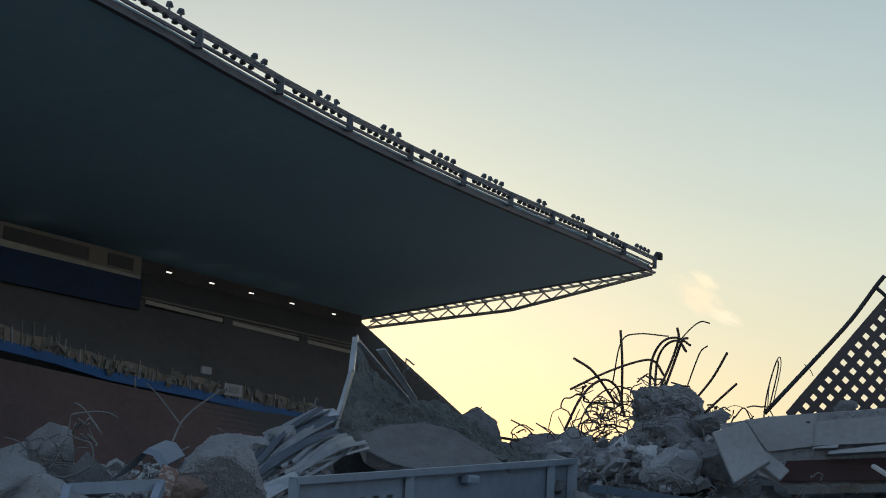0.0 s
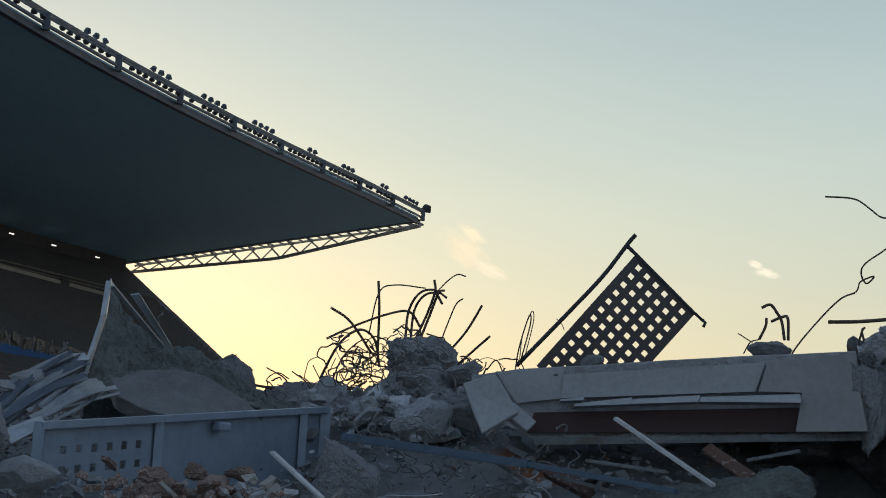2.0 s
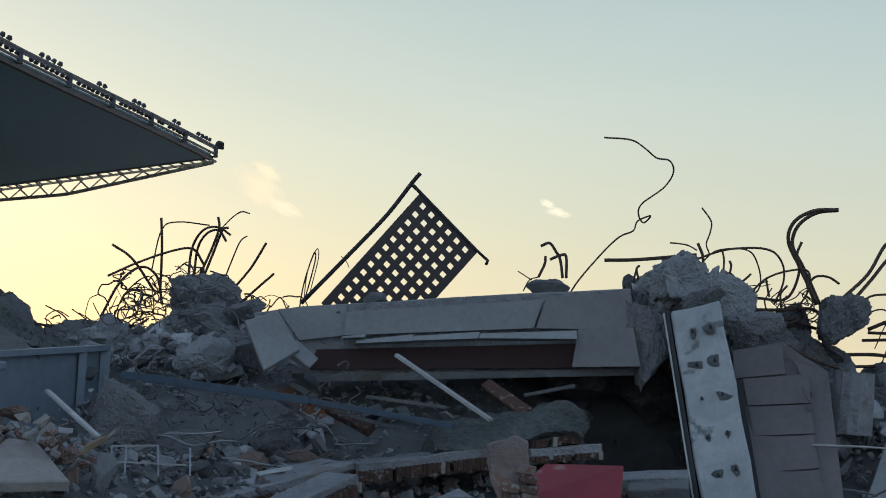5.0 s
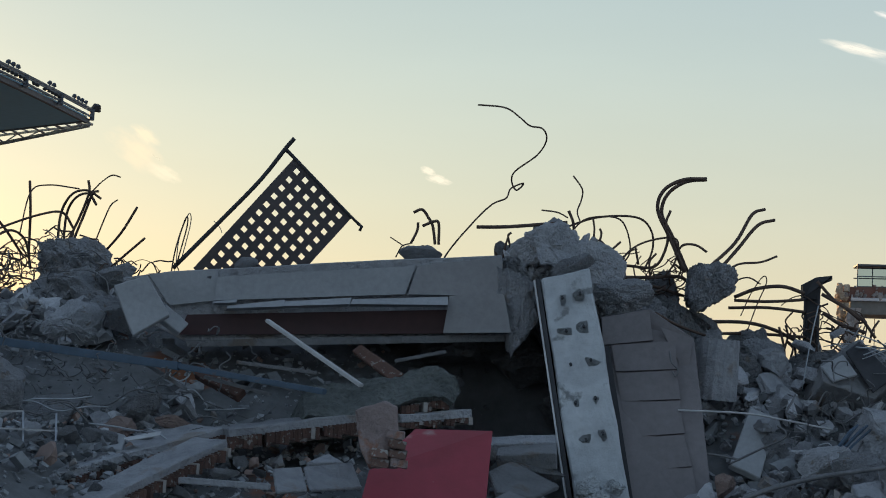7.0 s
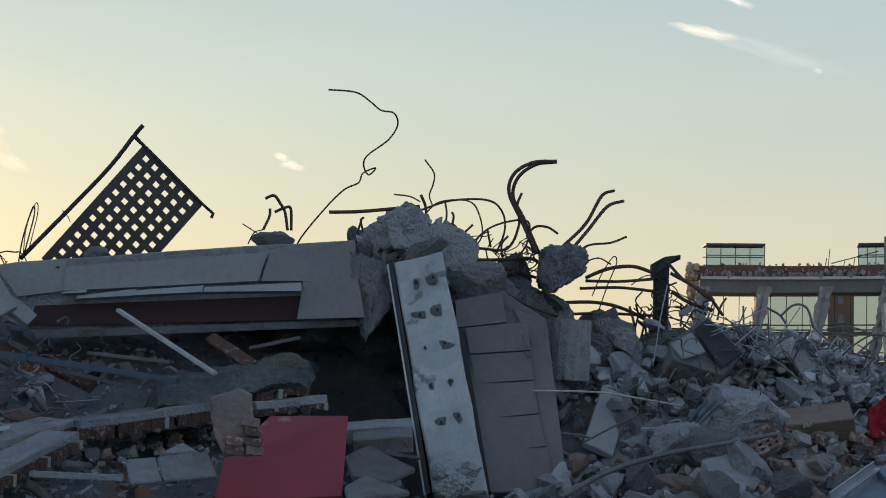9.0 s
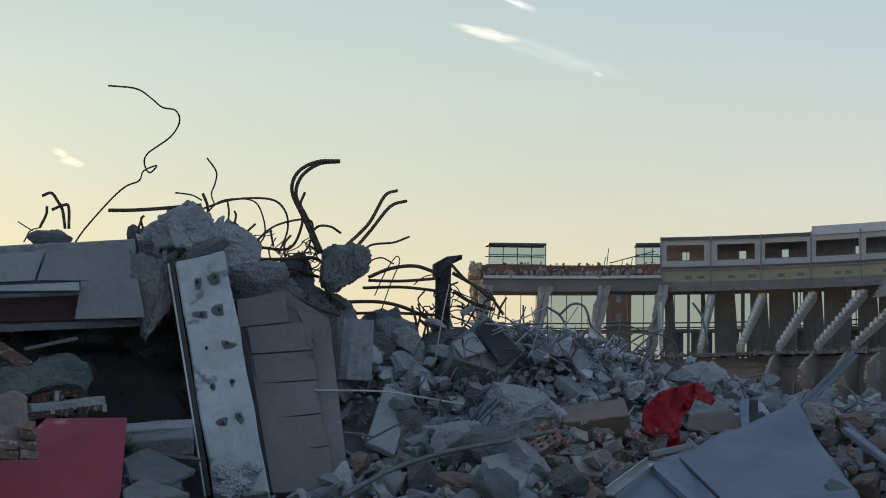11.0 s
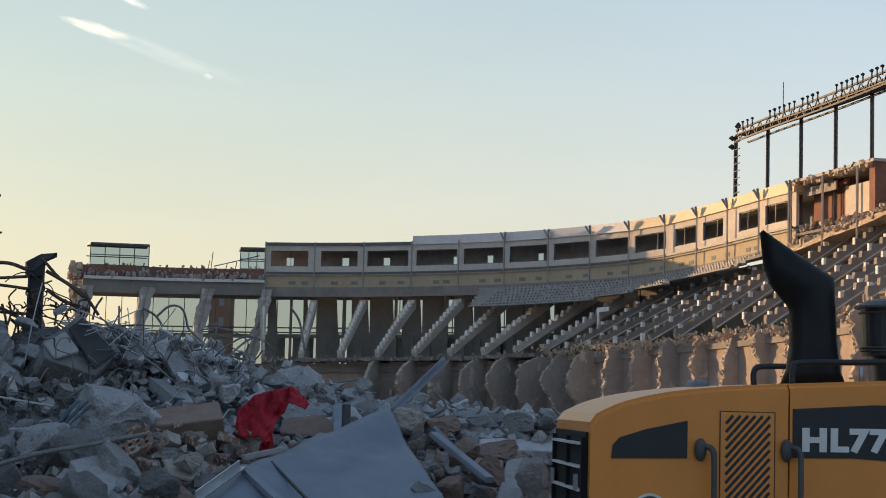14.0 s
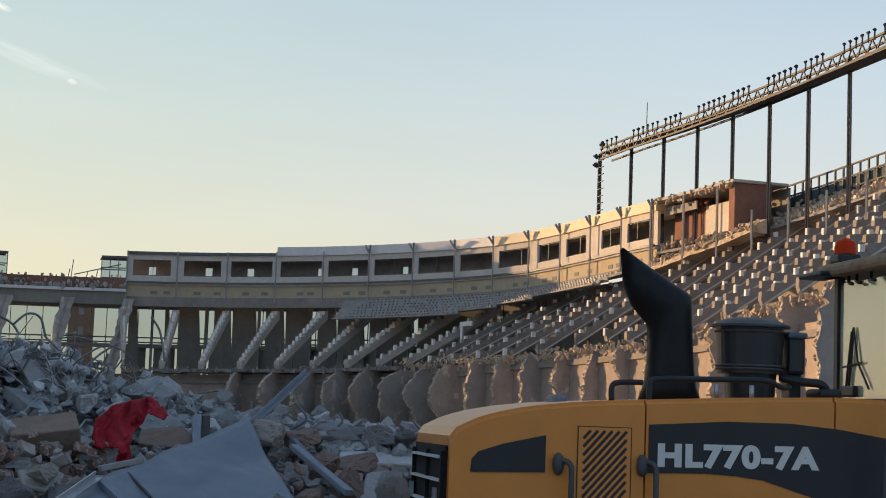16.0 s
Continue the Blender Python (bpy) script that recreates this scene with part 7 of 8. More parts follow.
# right part of the heap
lumps = "lumps of concrete"
stub = thing("concrete_stub", label="ribbed round concrete column stub", category="column")
bm = bmesh.new()
bmesh.ops.create_cone(bm, cap_ends=True, segments=28, radius1=0.125, radius2=0.115, depth=0.36)
for v in bm.verts:
    k = round(math.atan2(v.co.y, v.co.x) / (math.tau / 28))
    v.co.x *= 1 - 0.06 * (k % 2)
    v.co.y *= 1 - 0.06 * (k % 2)
b = part("shaft", bm, concrete, stub)
b.matrix_world = Matrix.LocRotScale((5.08, 8.55, 2.51), Euler((0.06, 0.03, 0)), None)
for c, sx, sz, m, seed in (((5.59, 8.89, 2.43), 0.15, 0.14, concrete, 121), ((5.71, 9.28, 2.62), 0.13, 0.12, concrete, 122), ((5.64, 8.63, 2.33), 0.09, 0.08, concrete, 123), ((5.93, 7.95, 2.14), 0.3, 0.2, concrete_pale, 124), ((5.33, 7.75, 1.98), 0.17, 0.13, concrete_pale, 125),
                           ((5.44, 7.55, 1.93), 0.16, 0.12, concrete, 126), ((6.89, 8.61, 2.46), 0.15, 0.14, concrete, 128), ((6.45, 8.57, 2.34), 0.2, 0.12, concrete, 130),
                           ((7.18, 8.25, 2.39), 0.12, 0.1, concrete_pale, 131), ((7.19, 7.98, 2.34), 0.1, 0.06, concrete_pale, 132), ((7.50, 7.57, 2.24), 0.14, 0.06, concrete_pale, 133), ((6.09, 8.81, 2.48), 0.16, 0.12, concrete, 134), ((4.89, 8.60, 2.18), 0.14, 0.2, concrete_dark, 135),
                           ((5.29, 8.25, 2.06), 0.16, 0.14, concrete, 136), ((5.41, 7.21, 1.85), 0.13, 0.14, concrete_pale, 137), ((4.80, 7.60, 1.78), 0.08, 0.07, concrete_pale, 138), ((4.75, 7.87, 1.86), 0.06, 0.06, brickbits, 139), ((4.93, 7.52, 1.81), 0.1, 0.07, concrete, 140),
                           ((7.16, 6.78, 2.13), 0.12, 0.075, mortar, 141), ((7.39, 6.68, 2.14), 0.12, 0.08, brickbits, 142), ((7.80, 6.83, 2.17), 0.16, 0.06, concrete_pale, 143), ((7.90, 6.57, 2.16), 0.12, 0.06, concrete_pale, 144), ((8.01, 6.44, 2.16), 0.1, 0.05, concrete, 145),
                           ((7.02, 6.20, 1.99), 0.12, 0.08, brickbits, 146), ((6.89, 5.89, 1.92), 0.1, 0.08, brickbits, 147), ((6.91, 5.56, 1.87), 0.1, 0.1, concrete_pale, 148), ((6.46, 5.76, 1.84), 0.1, 0.08, brickbits, 149), ((6.22, 5.72, 1.82), 0.09, 0.06, concrete_pale, 150), ((7.31, 6.18, 2.02), 0.14, 0.06, brickbits, 151), ((5.05, 7.32, 1.79), 0.12, 0.06, brickbits, 152), ((5.09, 7.06, 1.77), 0.12, 0.08, concrete, 153),
                           ((5.42, 6.82, 1.81), 0.12, 0.07, concrete, 154), ((5.64, 6.91, 1.92), 0.1, 0.05, mortar, 155), ((6.71, 8.74, 2.49), 0.11, 0.09, concrete_pale, 156), ((6.52, 9.12, 2.64), 0.12, 0.08, concrete, 157)):
    rock("concrete_lump", c, (sx, sx * 0.85, sz), m, "broken masonry lump on the heap's shoulder", seed, seed, 3, group=lumps, detail=0.08)
slab("concrete_slab", [(5.22, 8.41, 2.30), (5.37, 8.32, 2.24), (5.12, 8.11, 1.90), (4.98, 8.20, 1.97)], 0.05, plaster, "tilted pale slab with a chipped corner", rough=0.006, seed=31)
slab("concrete_slab", [(5.21, 7.35, 1.92), (5.47, 7.29, 1.97), (5.45, 7.18, 1.88), (5.19, 6.98, 1.73), (5.16, 7.13, 1.80)], 0.05, concrete_pale, "pale broken slab on the rubble", rough=0.008, seed=32)
slab("stone_slab", [(5.61, 7.07, 1.94), (5.84, 7.02, 1.93), (5.67, 6.89, 1.84), (5.58, 6.96, 1.86)], 0.025, mortar, "thin stone slab on brick rubble", rough=0.004, seed=33)
crate = thing("dark_cabinet", label="dented dark metal cabinet tipped on its side", category="cabinet")
slab("body", [(5.97, 8.52, 2.71), (6.07, 8.57, 2.75), (6.21, 8.36, 2.52), (5.99, 8.28, 2.38), (5.68, 8.36, 2.47), (5.72, 8.45, 2.57)], 0.3, concrete_dark, "", parent=crate, rough=0.006, seed=34)
slab("front", [(5.70, 8.42, 2.56), (5.84, 8.40, 2.64), (5.88, 8.30, 2.52), (5.73, 8.33, 2.47)], 0.02, plaster, "", parent=crate)
slab("side", [(5.87, 8.41, 2.66), (5.99, 8.45, 2.73), (6.14, 8.29, 2.52), (5.96, 8.25, 2.42)], 0.02, steel_dark, "", parent=crate)
rod("steel_pipe", [(4.13, 6.94, 1.76), (4.47, 7.04, 1.88), (4.84, 7.11, 1.96), (5.25, 7.20, 2.01), (5.65, 7.29, 2.06)], 0.0135, wire_mat, "long bent grey pipe lying over the rubble", "pipe")
rod("pale_cable", [(4.67, 8.26, 2.26), (5.05, 8.17, 2.26), (5.30, 8.13, 2.23), (5.57, 8.08, 2.19)], 0.006, lath, "taut pale cable over the rubble", "cable")
rod("bent_rod", [(4.92, 8.12, 1.97), (5.08, 8.03, 2.07), (5.18, 7.97, 2.13), (5.19, 7.97, 2.17), (5.15, 7.99, 2.20)], 0.006, wire_mat, "thin hooked steel rod on the rubble", "rod")
rod("bent_rod", [(4.73, 8.23, 2.03), (4.87, 8.15, 2.02), (4.98, 8.09, 2.00)], 0.007, wire_mat, "thin straight steel rod on the rubble", "rod")
for i in range(7):
    a, b = Vector((5.33, 7.75, 1.98)), Vector((5.60, 7.82, 2.20))
    o = Vector((0.02 * i - 0.05, 0.01 * i, 0.008 * (i % 3)))
    rod("conduit", [a + o, (a + b) / 2 + o * 1.1 + Vector((0, 0, 0.01)), b + o * 1.6], 0.007, steel_blue, "thin blue-grey conduit in a bundle", "conduit", group="bundled conduits")
rng = random.Random(31)
for i in range(130):
    c = Vector((6.6, 8.42, 2.5)) + Vector((rng.gauss(0, 0.3), rng.gauss(0, 0.12), rng.uniform(-0.14, 0.14)))
    c.z -= 0.35 * (c.x - 6.5)
    d = Vector((rng.uniform(-1, 1), rng.uniform(-0.4, 0.4), rng.uniform(-0.8, 0.5))).normalized() * rng.uniform(0.1, 0.3)
    rod("steel_rod", [c - d, c + Vector((0, 0, rng.uniform(-0.04, 0.06))), c + d], rng.choice((0.003, 0.004, 0.006)), wire_mat if i % 2 else galvanised, "bent grey rod in a tangle of steel", "rod", group="tangled rods")
for line in ([(6.90, 9.09, 2.85), (6.97, 9.04, 2.80), (7.01, 9.01, 2.73)], [(6.97, 9.04, 2.79), (7.04, 8.98, 2.87), (7.11, 8.93, 2.85), (7.15, 8.91, 2.72)], [(7.81, 8.62, 2.90), (7.86, 8.58, 2.80), (7.83, 8.48, 2.60)],
             [(7.15, 8.91, 2.72), (7.16, 8.65, 2.58), (7.28, 8.43, 2.51)], [(7.16, 8.53, 2.50), (7.31, 8.53, 2.62), (7.46, 8.53, 2.70)], [(7.43, 8.04, 2.32), (7.50, 7.97, 2.35), (7.58, 7.76, 2.32), (7.71, 7.64, 2.32)], [(7.34, 7.85, 2.23), (7.37, 7.83, 2.32), (7.43, 7.76, 2.37), (7.64, 7.71, 2.41)],
             [(7.79, 6.85, 2.18), (7.82, 6.81, 2.24), (7.81, 6.82, 2.29)], [(7.66, 7.13, 2.16), (7.74, 7.04, 2.25), (7.69, 7.09, 2.34)], [(8.09, 6.51, 2.16), (8.14, 6.44, 2.19), (8.11, 6.48, 2.26)], [(8.25, 6.47, 2.21), (8.29, 6.41, 2.23), (8.33, 6.36, 2.26)]):
    rod("steel_rod", line, 0.008, wire_mat, "bent rod standing out of the heap's shoulder", "rod", group="thin rods")

rng = random.Random(83)
for i in range(34):
    x, y = (rng.gauss(6.6, 0.55), rng.gauss(8.2, 0.4)) if i < 20 else (rng.gauss(1.7, 0.45), rng.gauss(8.95, 0.2))
    a, line = rng.uniform(-0.6, 0.6), []
    for j in range(5):
        q = (x + math.cos(a) * 0.14 * j, y + math.sin(a) * 0.08 * j)
        line.append((q[0], q[1], mound(*q) + rng.uniform(0.02, 0.16)))
        a += rng.uniform(-0.5, 0.5)
    rod("loose_wire", line, rng.choice((0.003, 0.004, 0.005)), galvanised if i % 3 == 0 else wire_mat, "thin loose wire lying over the rubble", "wire", group="loose wires")

for c, q, m, seed in SHOULDER:
    rock("concrete_lump", c, (q * 1.15, q, q * 0.9), m, "pale broken lump piled on the heap's shoulder", seed, seed, 4, group=lumps, detail=0.1, planes=10)

# brick block, hollow brick, cloth
tan_block = shade("tan_block", (0.32, 0.248, 0.208), (0.216, 0.168, 0.144), 0.93, grain=18, stain=3, bump=0.5)
block = thing("brick_block", label="long grey-brown block resting on broken bricks", category="block")
slab("body", [(5.92, 7.61, 2.19), (6.21, 7.38, 2.25), (6.17, 7.28, 2.15), (5.88, 7.51, 2.10)], 0.22, tan_block, "", parent=block, rough=0.005, seed=41)
hollow = thing("hollow_brick", label="broken hollow clay brick showing its cells", category="brick")
o = Vector((5.45, 7.36, 1.96))
u, v = Vector((5.69, 7.32, 2.08)) - o, Vector((5.45, 7.30, 1.90)) - o
part("face", perforated(o, u, v, 5, 2, 0.5, 0.4, 0.05), brick, hollow)
brick_meshes = []
for i in range(12):
    q = random.Random(700 + i)
    bm = solid_box(-0.06, -0.045, -0.025, 0.06, 0.045, 0.025)
    for _ in range(3):
        d = Vector((q.choice((-1, 1)), q.uniform(-0.9, 0.9), q.uniform(-0.8, 0.8))).normalized()
        bmesh.ops.bisect_plane(bm, geom=list(bm.verts) + list(bm.edges) + list(bm.faces), plane_co=d * q.uniform(0.022, 0.05), plane_no=d, clear_outer=True)
        bmesh.ops.holes_fill(bm, edges=list(bm.edges))
    bmesh.ops.triangulate(bm, faces=list(bm.faces))
    bmesh.ops.subdivide_edges(bm, edges=list(bm.edges), cuts=1)
    for v in bm.verts:
        v.co += Vector((q.uniform(-1, 1), q.uniform(-1, 1), q.uniform(-1, 1))) * 0.0045
    me = bpy.data.meshes.new("brick")
    bm.to_mesh(me)
    bm.free()
    me.materials.append((brick, mortar, brick, concrete_pale)[i % 4])
    brick_meshes.append(me)
rng = random.Random(51)
for i in range(150):
    c = Vector((6.05, 7.48, 1.97)) + Vector((rng.gauss(0, 0.22), rng.gauss(0, 0.14), rng.gauss(0, 0.065)))
    b = new("brick", brick_meshes[i % 12])
    b.matrix_world = Matrix.LocRotScale(c, Euler((rng.uniform(-0.6, 0.6), rng.uniform(-0.6, 0.6), rng.uniform(0, 6))), Vector((rng.uniform(0.45, 1.2),) * 3))
    tagged(b, "broken brick in a loose pile below the block", "brick", "loose bricks")


def cloth(name, outline, material, label, depth, seed):
    """A rag thrown over rubble: a folded sheet with creases."""
    p = [Vector(q) for q in outline]
    mid = sum(p, Vector()) / len(p)
    bm = bmesh.new()
    f = bm.faces.new([bm.verts.new(q - mid) for q in p])
    bmesh.ops.triangulate(bm, faces=[f])
    for _ in range(4):
        bmesh.ops.subdivide_edges(bm, edges=list(bm.edges), cuts=1, use_grid_fill=True)
    bmesh.ops.triangulate(bm, faces=list(bm.faces))
    way = (mid - EYE).normalized()
    right = way.cross(Vector((0, 0, 1))).normalized()
    for v in bm.verts:
        a, b = v.co.dot(right), v.co.z
        fold = math.sin(a * 38 + 3 * noise.noise(Vector((a * 8, b * 8, seed))) + b * 14) * 0.035 + (0.5 - abs(noise.noise(Vector((a * 11, b * 7, seed))))) * 0.11 + (0.4 - abs(noise.noise(Vector((a * 26, b * 20, seed))))) * 0.05 - 0.14
        v.co += way * (fold + depth * (abs(a) / 0.25) ** 2) + Vector((0, 0, 0.012 * noise.noise(Vector((a * 30, b * 30, 3)))))
    bmesh.ops.solidify(bm, geom=list(bm.faces), thickness=0.006)
    ob = part(name, bm, material, smooth=True)
    ob.location = mid
    return tagged(ob, label, "cloth")


cloth("red_rag", [(6.37, 7.40, 2.11), (6.38, 7.39, 2.20), (6.48, 7.38, 2.28), (6.57, 7.30, 2.32), (6.64, 7.24, 2.34), (6.67, 7.21, 2.31), (6.72, 7.17, 2.24), (6.67, 7.15, 2.21), (6.57, 7.17, 2.25), (6.55, 7.19, 2.19), (6.48, 7.18, 2.14), (6.43, 7.15, 2.06), (6.41, 7.10, 1.99), (6.37, 7.14, 1.97), (6.34, 7.16, 1.97), (6.39, 7.19, 2.05), (6.36, 7.28, 2.04), (6.34, 7.36, 2.04)], red_cloth, "bright red crumpled rag draped over the bricks", 0.03, 4)
rock("concrete_lump", (6.80, 7.66, 2.17), (0.16, 0.12, 0.12), concrete, "concrete lump under the red rag", 161, 0.1, 3, group=lumps)
slab("concrete_block", [(6.78, 7.47, 2.15), (6.96, 7.30, 2.18), (6.97, 7.23, 2.12), (6.93, 7.20, 2.05), (6.70, 7.40, 2.07)], 0.15, tan_block, "grey-brown concrete block beside a red rag", "block", rough=0.012, seed=43)
box_thing = thing("steel_box", label="small blue-grey steel channel section standing up", category="channel")
slab("face", [(6.90, 7.17, 2.24), (6.94, 7.13, 2.26), (6.88, 7.05, 2.06), (6.84, 7.08, 2.05)], 0.06, steel_grey, "", parent=box_thing)
slab("face", [(6.95, 7.12, 2.25), (7.02, 7.13, 2.25), (6.95, 7.05, 2.10), (6.88, 7.04, 2.07)], 0.02, steel_dark, "", parent=box_thing)

# big fallen sheet, pole, blue bar and slabs beside it
sheet = thing("steel_sheet", label="large crumpled blue-grey steel sheet lying folded over the rubble", category="sheet metal")
P = [Vector(q) for q in ((6.93, 6.73, 2.22), (6.21, 5.58, 1.80), (6.02, 5.34, 1.70), (5.03, 6.10, 1.68), (5.67, 6.50, 1.91), (6.30, 6.63, 2.05))]
bm = bmesh.new()
mid = sum(P, Vector()) / 6
f = bm.faces.new([bm.verts.new(q - mid) for q in P])
bmesh.ops.triangulate(bm, faces=[f])
for _ in range(4):
    bmesh.ops.subdivide_edges(bm, edges=list(bm.edges), cuts=1, use_grid_fill=True)
bmesh.ops.triangulate(bm, faces=list(bm.faces))
for v in bm.verts:
    v.co += Vector((0, 0, 0.035 * noise.noise(v.co * 2.2) + 0.008 * noise.noise(v.co * 8)))
bmesh.ops.solidify(bm, geom=list(bm.faces), thickness=0.006)
s = part("sheet", bm, steel_sheet, sheet, smooth=True)
s.location = mid
part("fold", bar(bmesh.new(), (5.65, 6.46, 1.92), (5.45, 5.89, 1.76), 0.05, 0.03), steel_sheet, sheet)
part("fold", bar(bmesh.new(), (5.88, 6.52, 1.95), (5.60, 5.90, 1.79), 0.012, 0.012), steel_dark, sheet)
angle_bar("steel_pole", (6.90, 6.76, 2.14), (7.87, 7.19, 2.53), 0.035, 0.008, steel_sheet, "grey angle-iron pole sticking up from the heap", "pole")
angle_bar("steel_angle", (5.12, 6.16, 1.79), (5.60, 6.43, 1.92), 0.04, 0.008, galvanised, "bright steel angle on the sheet's edge", "angle bar")
beam("blue_bar", (6.83, 6.26, 2.10), (6.52, 5.55, 1.89), 0.05, 0.03, steel_sheet, "blue-grey steel bar lying aslant", "bar")
beam("blue_bar", (6.90, 6.33, 2.13), (6.58, 5.64, 1.88), 0.035, 0.03, steel_blue, "blue steel bar lying aslant", "bar")
slab("concrete_slab", [(7.60, 6.61, 2.07), (8.04, 6.41, 2.07), (7.90, 6.26, 2.00), (7.52, 6.54, 2.01)], 0.1, concrete_pale, "long pale concrete strip on the heap", rough=0.008, seed=44)
slab("concrete_slab", [(7.11, 5.95, 1.97), (7.26, 5.93, 1.99), (7.12, 5.77, 1.88), (6.81, 5.66, 1.72), (6.77, 5.72, 1.79)], 0.06, concrete_pale, "standing pale broken slab", rough=0.008, seed=45)
beam("concrete_bar", (6.13, 7.04, 1.94), (6.37, 6.97, 1.99), 0.05, 0.03, plaster, "thin pale bar among bricks", "bar")

# unseen lid behind the beam, added to keep the hollow dark
slab("floor_slab", [(3.0, 9.62, 2.72), (4.9, 9.0, 2.78), (5.2, 10.5, 2.74), (3.3, 11.0, 2.70)], 0.16, concrete_dark, "unseen slab added over the hollow to keep light out", "slab", rough=0.02, seed=51)
# dark-toned lumps added round the hollow to deepen its shade and plug gaps
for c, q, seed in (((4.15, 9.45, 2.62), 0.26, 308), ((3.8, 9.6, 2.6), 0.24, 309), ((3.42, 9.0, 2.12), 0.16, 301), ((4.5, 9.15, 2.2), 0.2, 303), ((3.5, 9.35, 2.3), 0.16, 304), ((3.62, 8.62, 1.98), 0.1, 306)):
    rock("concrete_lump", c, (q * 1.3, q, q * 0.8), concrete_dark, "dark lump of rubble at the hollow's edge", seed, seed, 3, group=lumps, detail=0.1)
tangle("wire_tangle", (1.32, 9.34, 2.36), (0.3, 0.1, 0.05), 26, 0.0035, 63, "loose grey cables hanging under the girder", (0.1, 0.28), wire_mat, (0.3, 1.4))
tangle("wire_tangle", (1.92, 9.04, 2.36), (0.3, 0.1, 0.05), 22, 0.0035, 64, "loose grey cables hanging under the girder", (0.1, 0.28), wire_mat, (0.3, 1.4))
tangle("wire_tangle", (5.76, 8.19, 2.27), (0.25, 0.12, 0.07), 26, 0.004, 65, "thin grey wire over the rubble", (0.06, 0.24), wire_mat)
tangle("wire_tangle", (6.92, 8.34, 2.46), (0.25, 0.12, 0.08), 34, 0.005, 66, "thin grey wire over the rubble", (0.06, 0.24), wire_mat)
for a, b, w in (((2.15, 8.89, 2.36), (2.52, 8.59, 2.27), 0.02), ((2.09, 8.90, 2.32), (2.40, 8.62, 2.24), 0.015), ((2.28, 8.96, 2.41), (2.69, 8.76, 2.37), 0.02), ((1.79, 9.17, 2.39), (1.96, 8.73, 2.25), 0.018), ((3.16, 8.82, 2.46), (3.46, 8.81, 2.53), 0.015)):
    beam("board_strip", a, b, w, 0.02, concrete_dark, "thin broken board under the fallen beam", "board", "broken boards")

rng = random.Random(52)
for i in range(170):
    c = Vector((0.20, 7.45, 2.15)) + Vector((rng.gauss(0, 0.2), rng.gauss(0, 0.14), 0))
    c.z = max(mound(c.x, c.y) + 0.02, c.z + rng.gauss(-0.03, 0.045))
    b = new("brick", brick_meshes[i % 12 if i % 3 else i % 6 * 2])
    b.matrix_world = Matrix.LocRotScale(c, Euler((rng.uniform(-0.7, 0.7), rng.uniform(-0.7, 0.7), rng.uniform(0, 6))), Vector((rng.uniform(0.3, 1.0), rng.uniform(0.25, 0.75), rng.uniform(0.25, 0.6))))
    tagged(b, "broken brick shard heaped in front of the steel panel", "brick", "loose bricks")

# ---- countless smaller lumps, by spells of the heap ----
lump_meshes = []
for i in range(9):
    q = random.Random(900 + i)
    if i in (1, 3, 6, 7):
        bm = rock_mesh(q, 2, 0.2, 6, 0.08)
    else:
        bm = solid_box(-1, -0.9, -0.75, 1, 0.9, 0.75)
        for _ in range(7):
            d = Vector((q.gauss(0, 1), q.gauss(0, 1), q.gauss(0, 1))).normalized()
            bmesh.ops.bisect_plane(bm, geom=list(bm.verts) + list(bm.edges) + list(bm.faces), plane_co=d * q.uniform(0.45, 0.85), plane_no=d, clear_outer=True)
            bmesh.ops.holes_fill(bm, edges=list(bm.edges))
        bmesh.ops.triangulate(bm, faces=list(bm.faces))
        bmesh.ops.subdivide_edges(bm, edges=list(bm.edges), cuts=1)
        for v in bm.verts:
            v.co += Vector((q.uniform(-1, 1), q.uniform(-1, 1), q.uniform(-1, 1))) * 0.05
    me = bpy.data.meshes.new("small_lump")
    bm.to_mesh(me)
    bm.free()
    me.materials.append((concrete, concrete_pale, concrete, brickbits, concrete_dark, concrete, mortar, brickbits, concrete_pale)[i])
    lump_meshes.append(me)


loose = []


def pile(centre, spread, count, size, kinds, seed, lift=0.0):
    rng = random.Random(seed)
    for _ in range(count):
        x, y = centre[0] + rng.gauss(0, spread[0]), centre[1] + rng.gauss(0, spread[1])
        s = size[0] * (size[1] / size[0]) ** (rng.random() ** 1.5)
        z = mound(x, y) + s * 0.25 + lift * rng.random()
        m = Matrix.LocRotScale((x, y, z), Euler((rng.uniform(-1, 1), rng.uniform(-1, 1), rng.uniform(0, 6.3))), Vector((s * rng.uniform(0.8, 1.4), s, s * rng.uniform(0.5, 0.9))))
        loose.append((x * x + y * y, rng.choice(kinds), m))


GREY, MIX, RED = (0, 1, 2, 4, 5, 8), (0, 1, 2, 3, 4, 5, 6, 8), (3, 3, 6, 7, 1)
pile((6.83, 8.65, 2.50), (0.32, 0.3), 60, (0.03, 0.13), GREY, 1, 0.22)
pile((6.49, 9.02, 2.56), (0.25, 0.2), 30, (0.03, 0.12), GREY, 2, 0.2)
pile((7.21, 7.83, 2.21), (0.35, 0.3), 46, (0.02, 0.1), GREY, 3, 0.12)
pile((7.24, 6.41, 2.08), (0.3, 0.35), 60, (0.02, 0.1), MIX, 4, 0.1)
pile((7.97, 6.49, 2.11), (0.25, 0.3), 40, (0.02, 0.1), MIX, 5, 0.08)
pile((5.42, 7.32, 1.87), (0.3, 0.3), 50, (0.02, 0.09), MIX, 6, 0.06)
pile((4.90, 7.90, 1.95), (0.22, 0.2), 34, (0.03, 0.11), GREY, 7, 0.08)
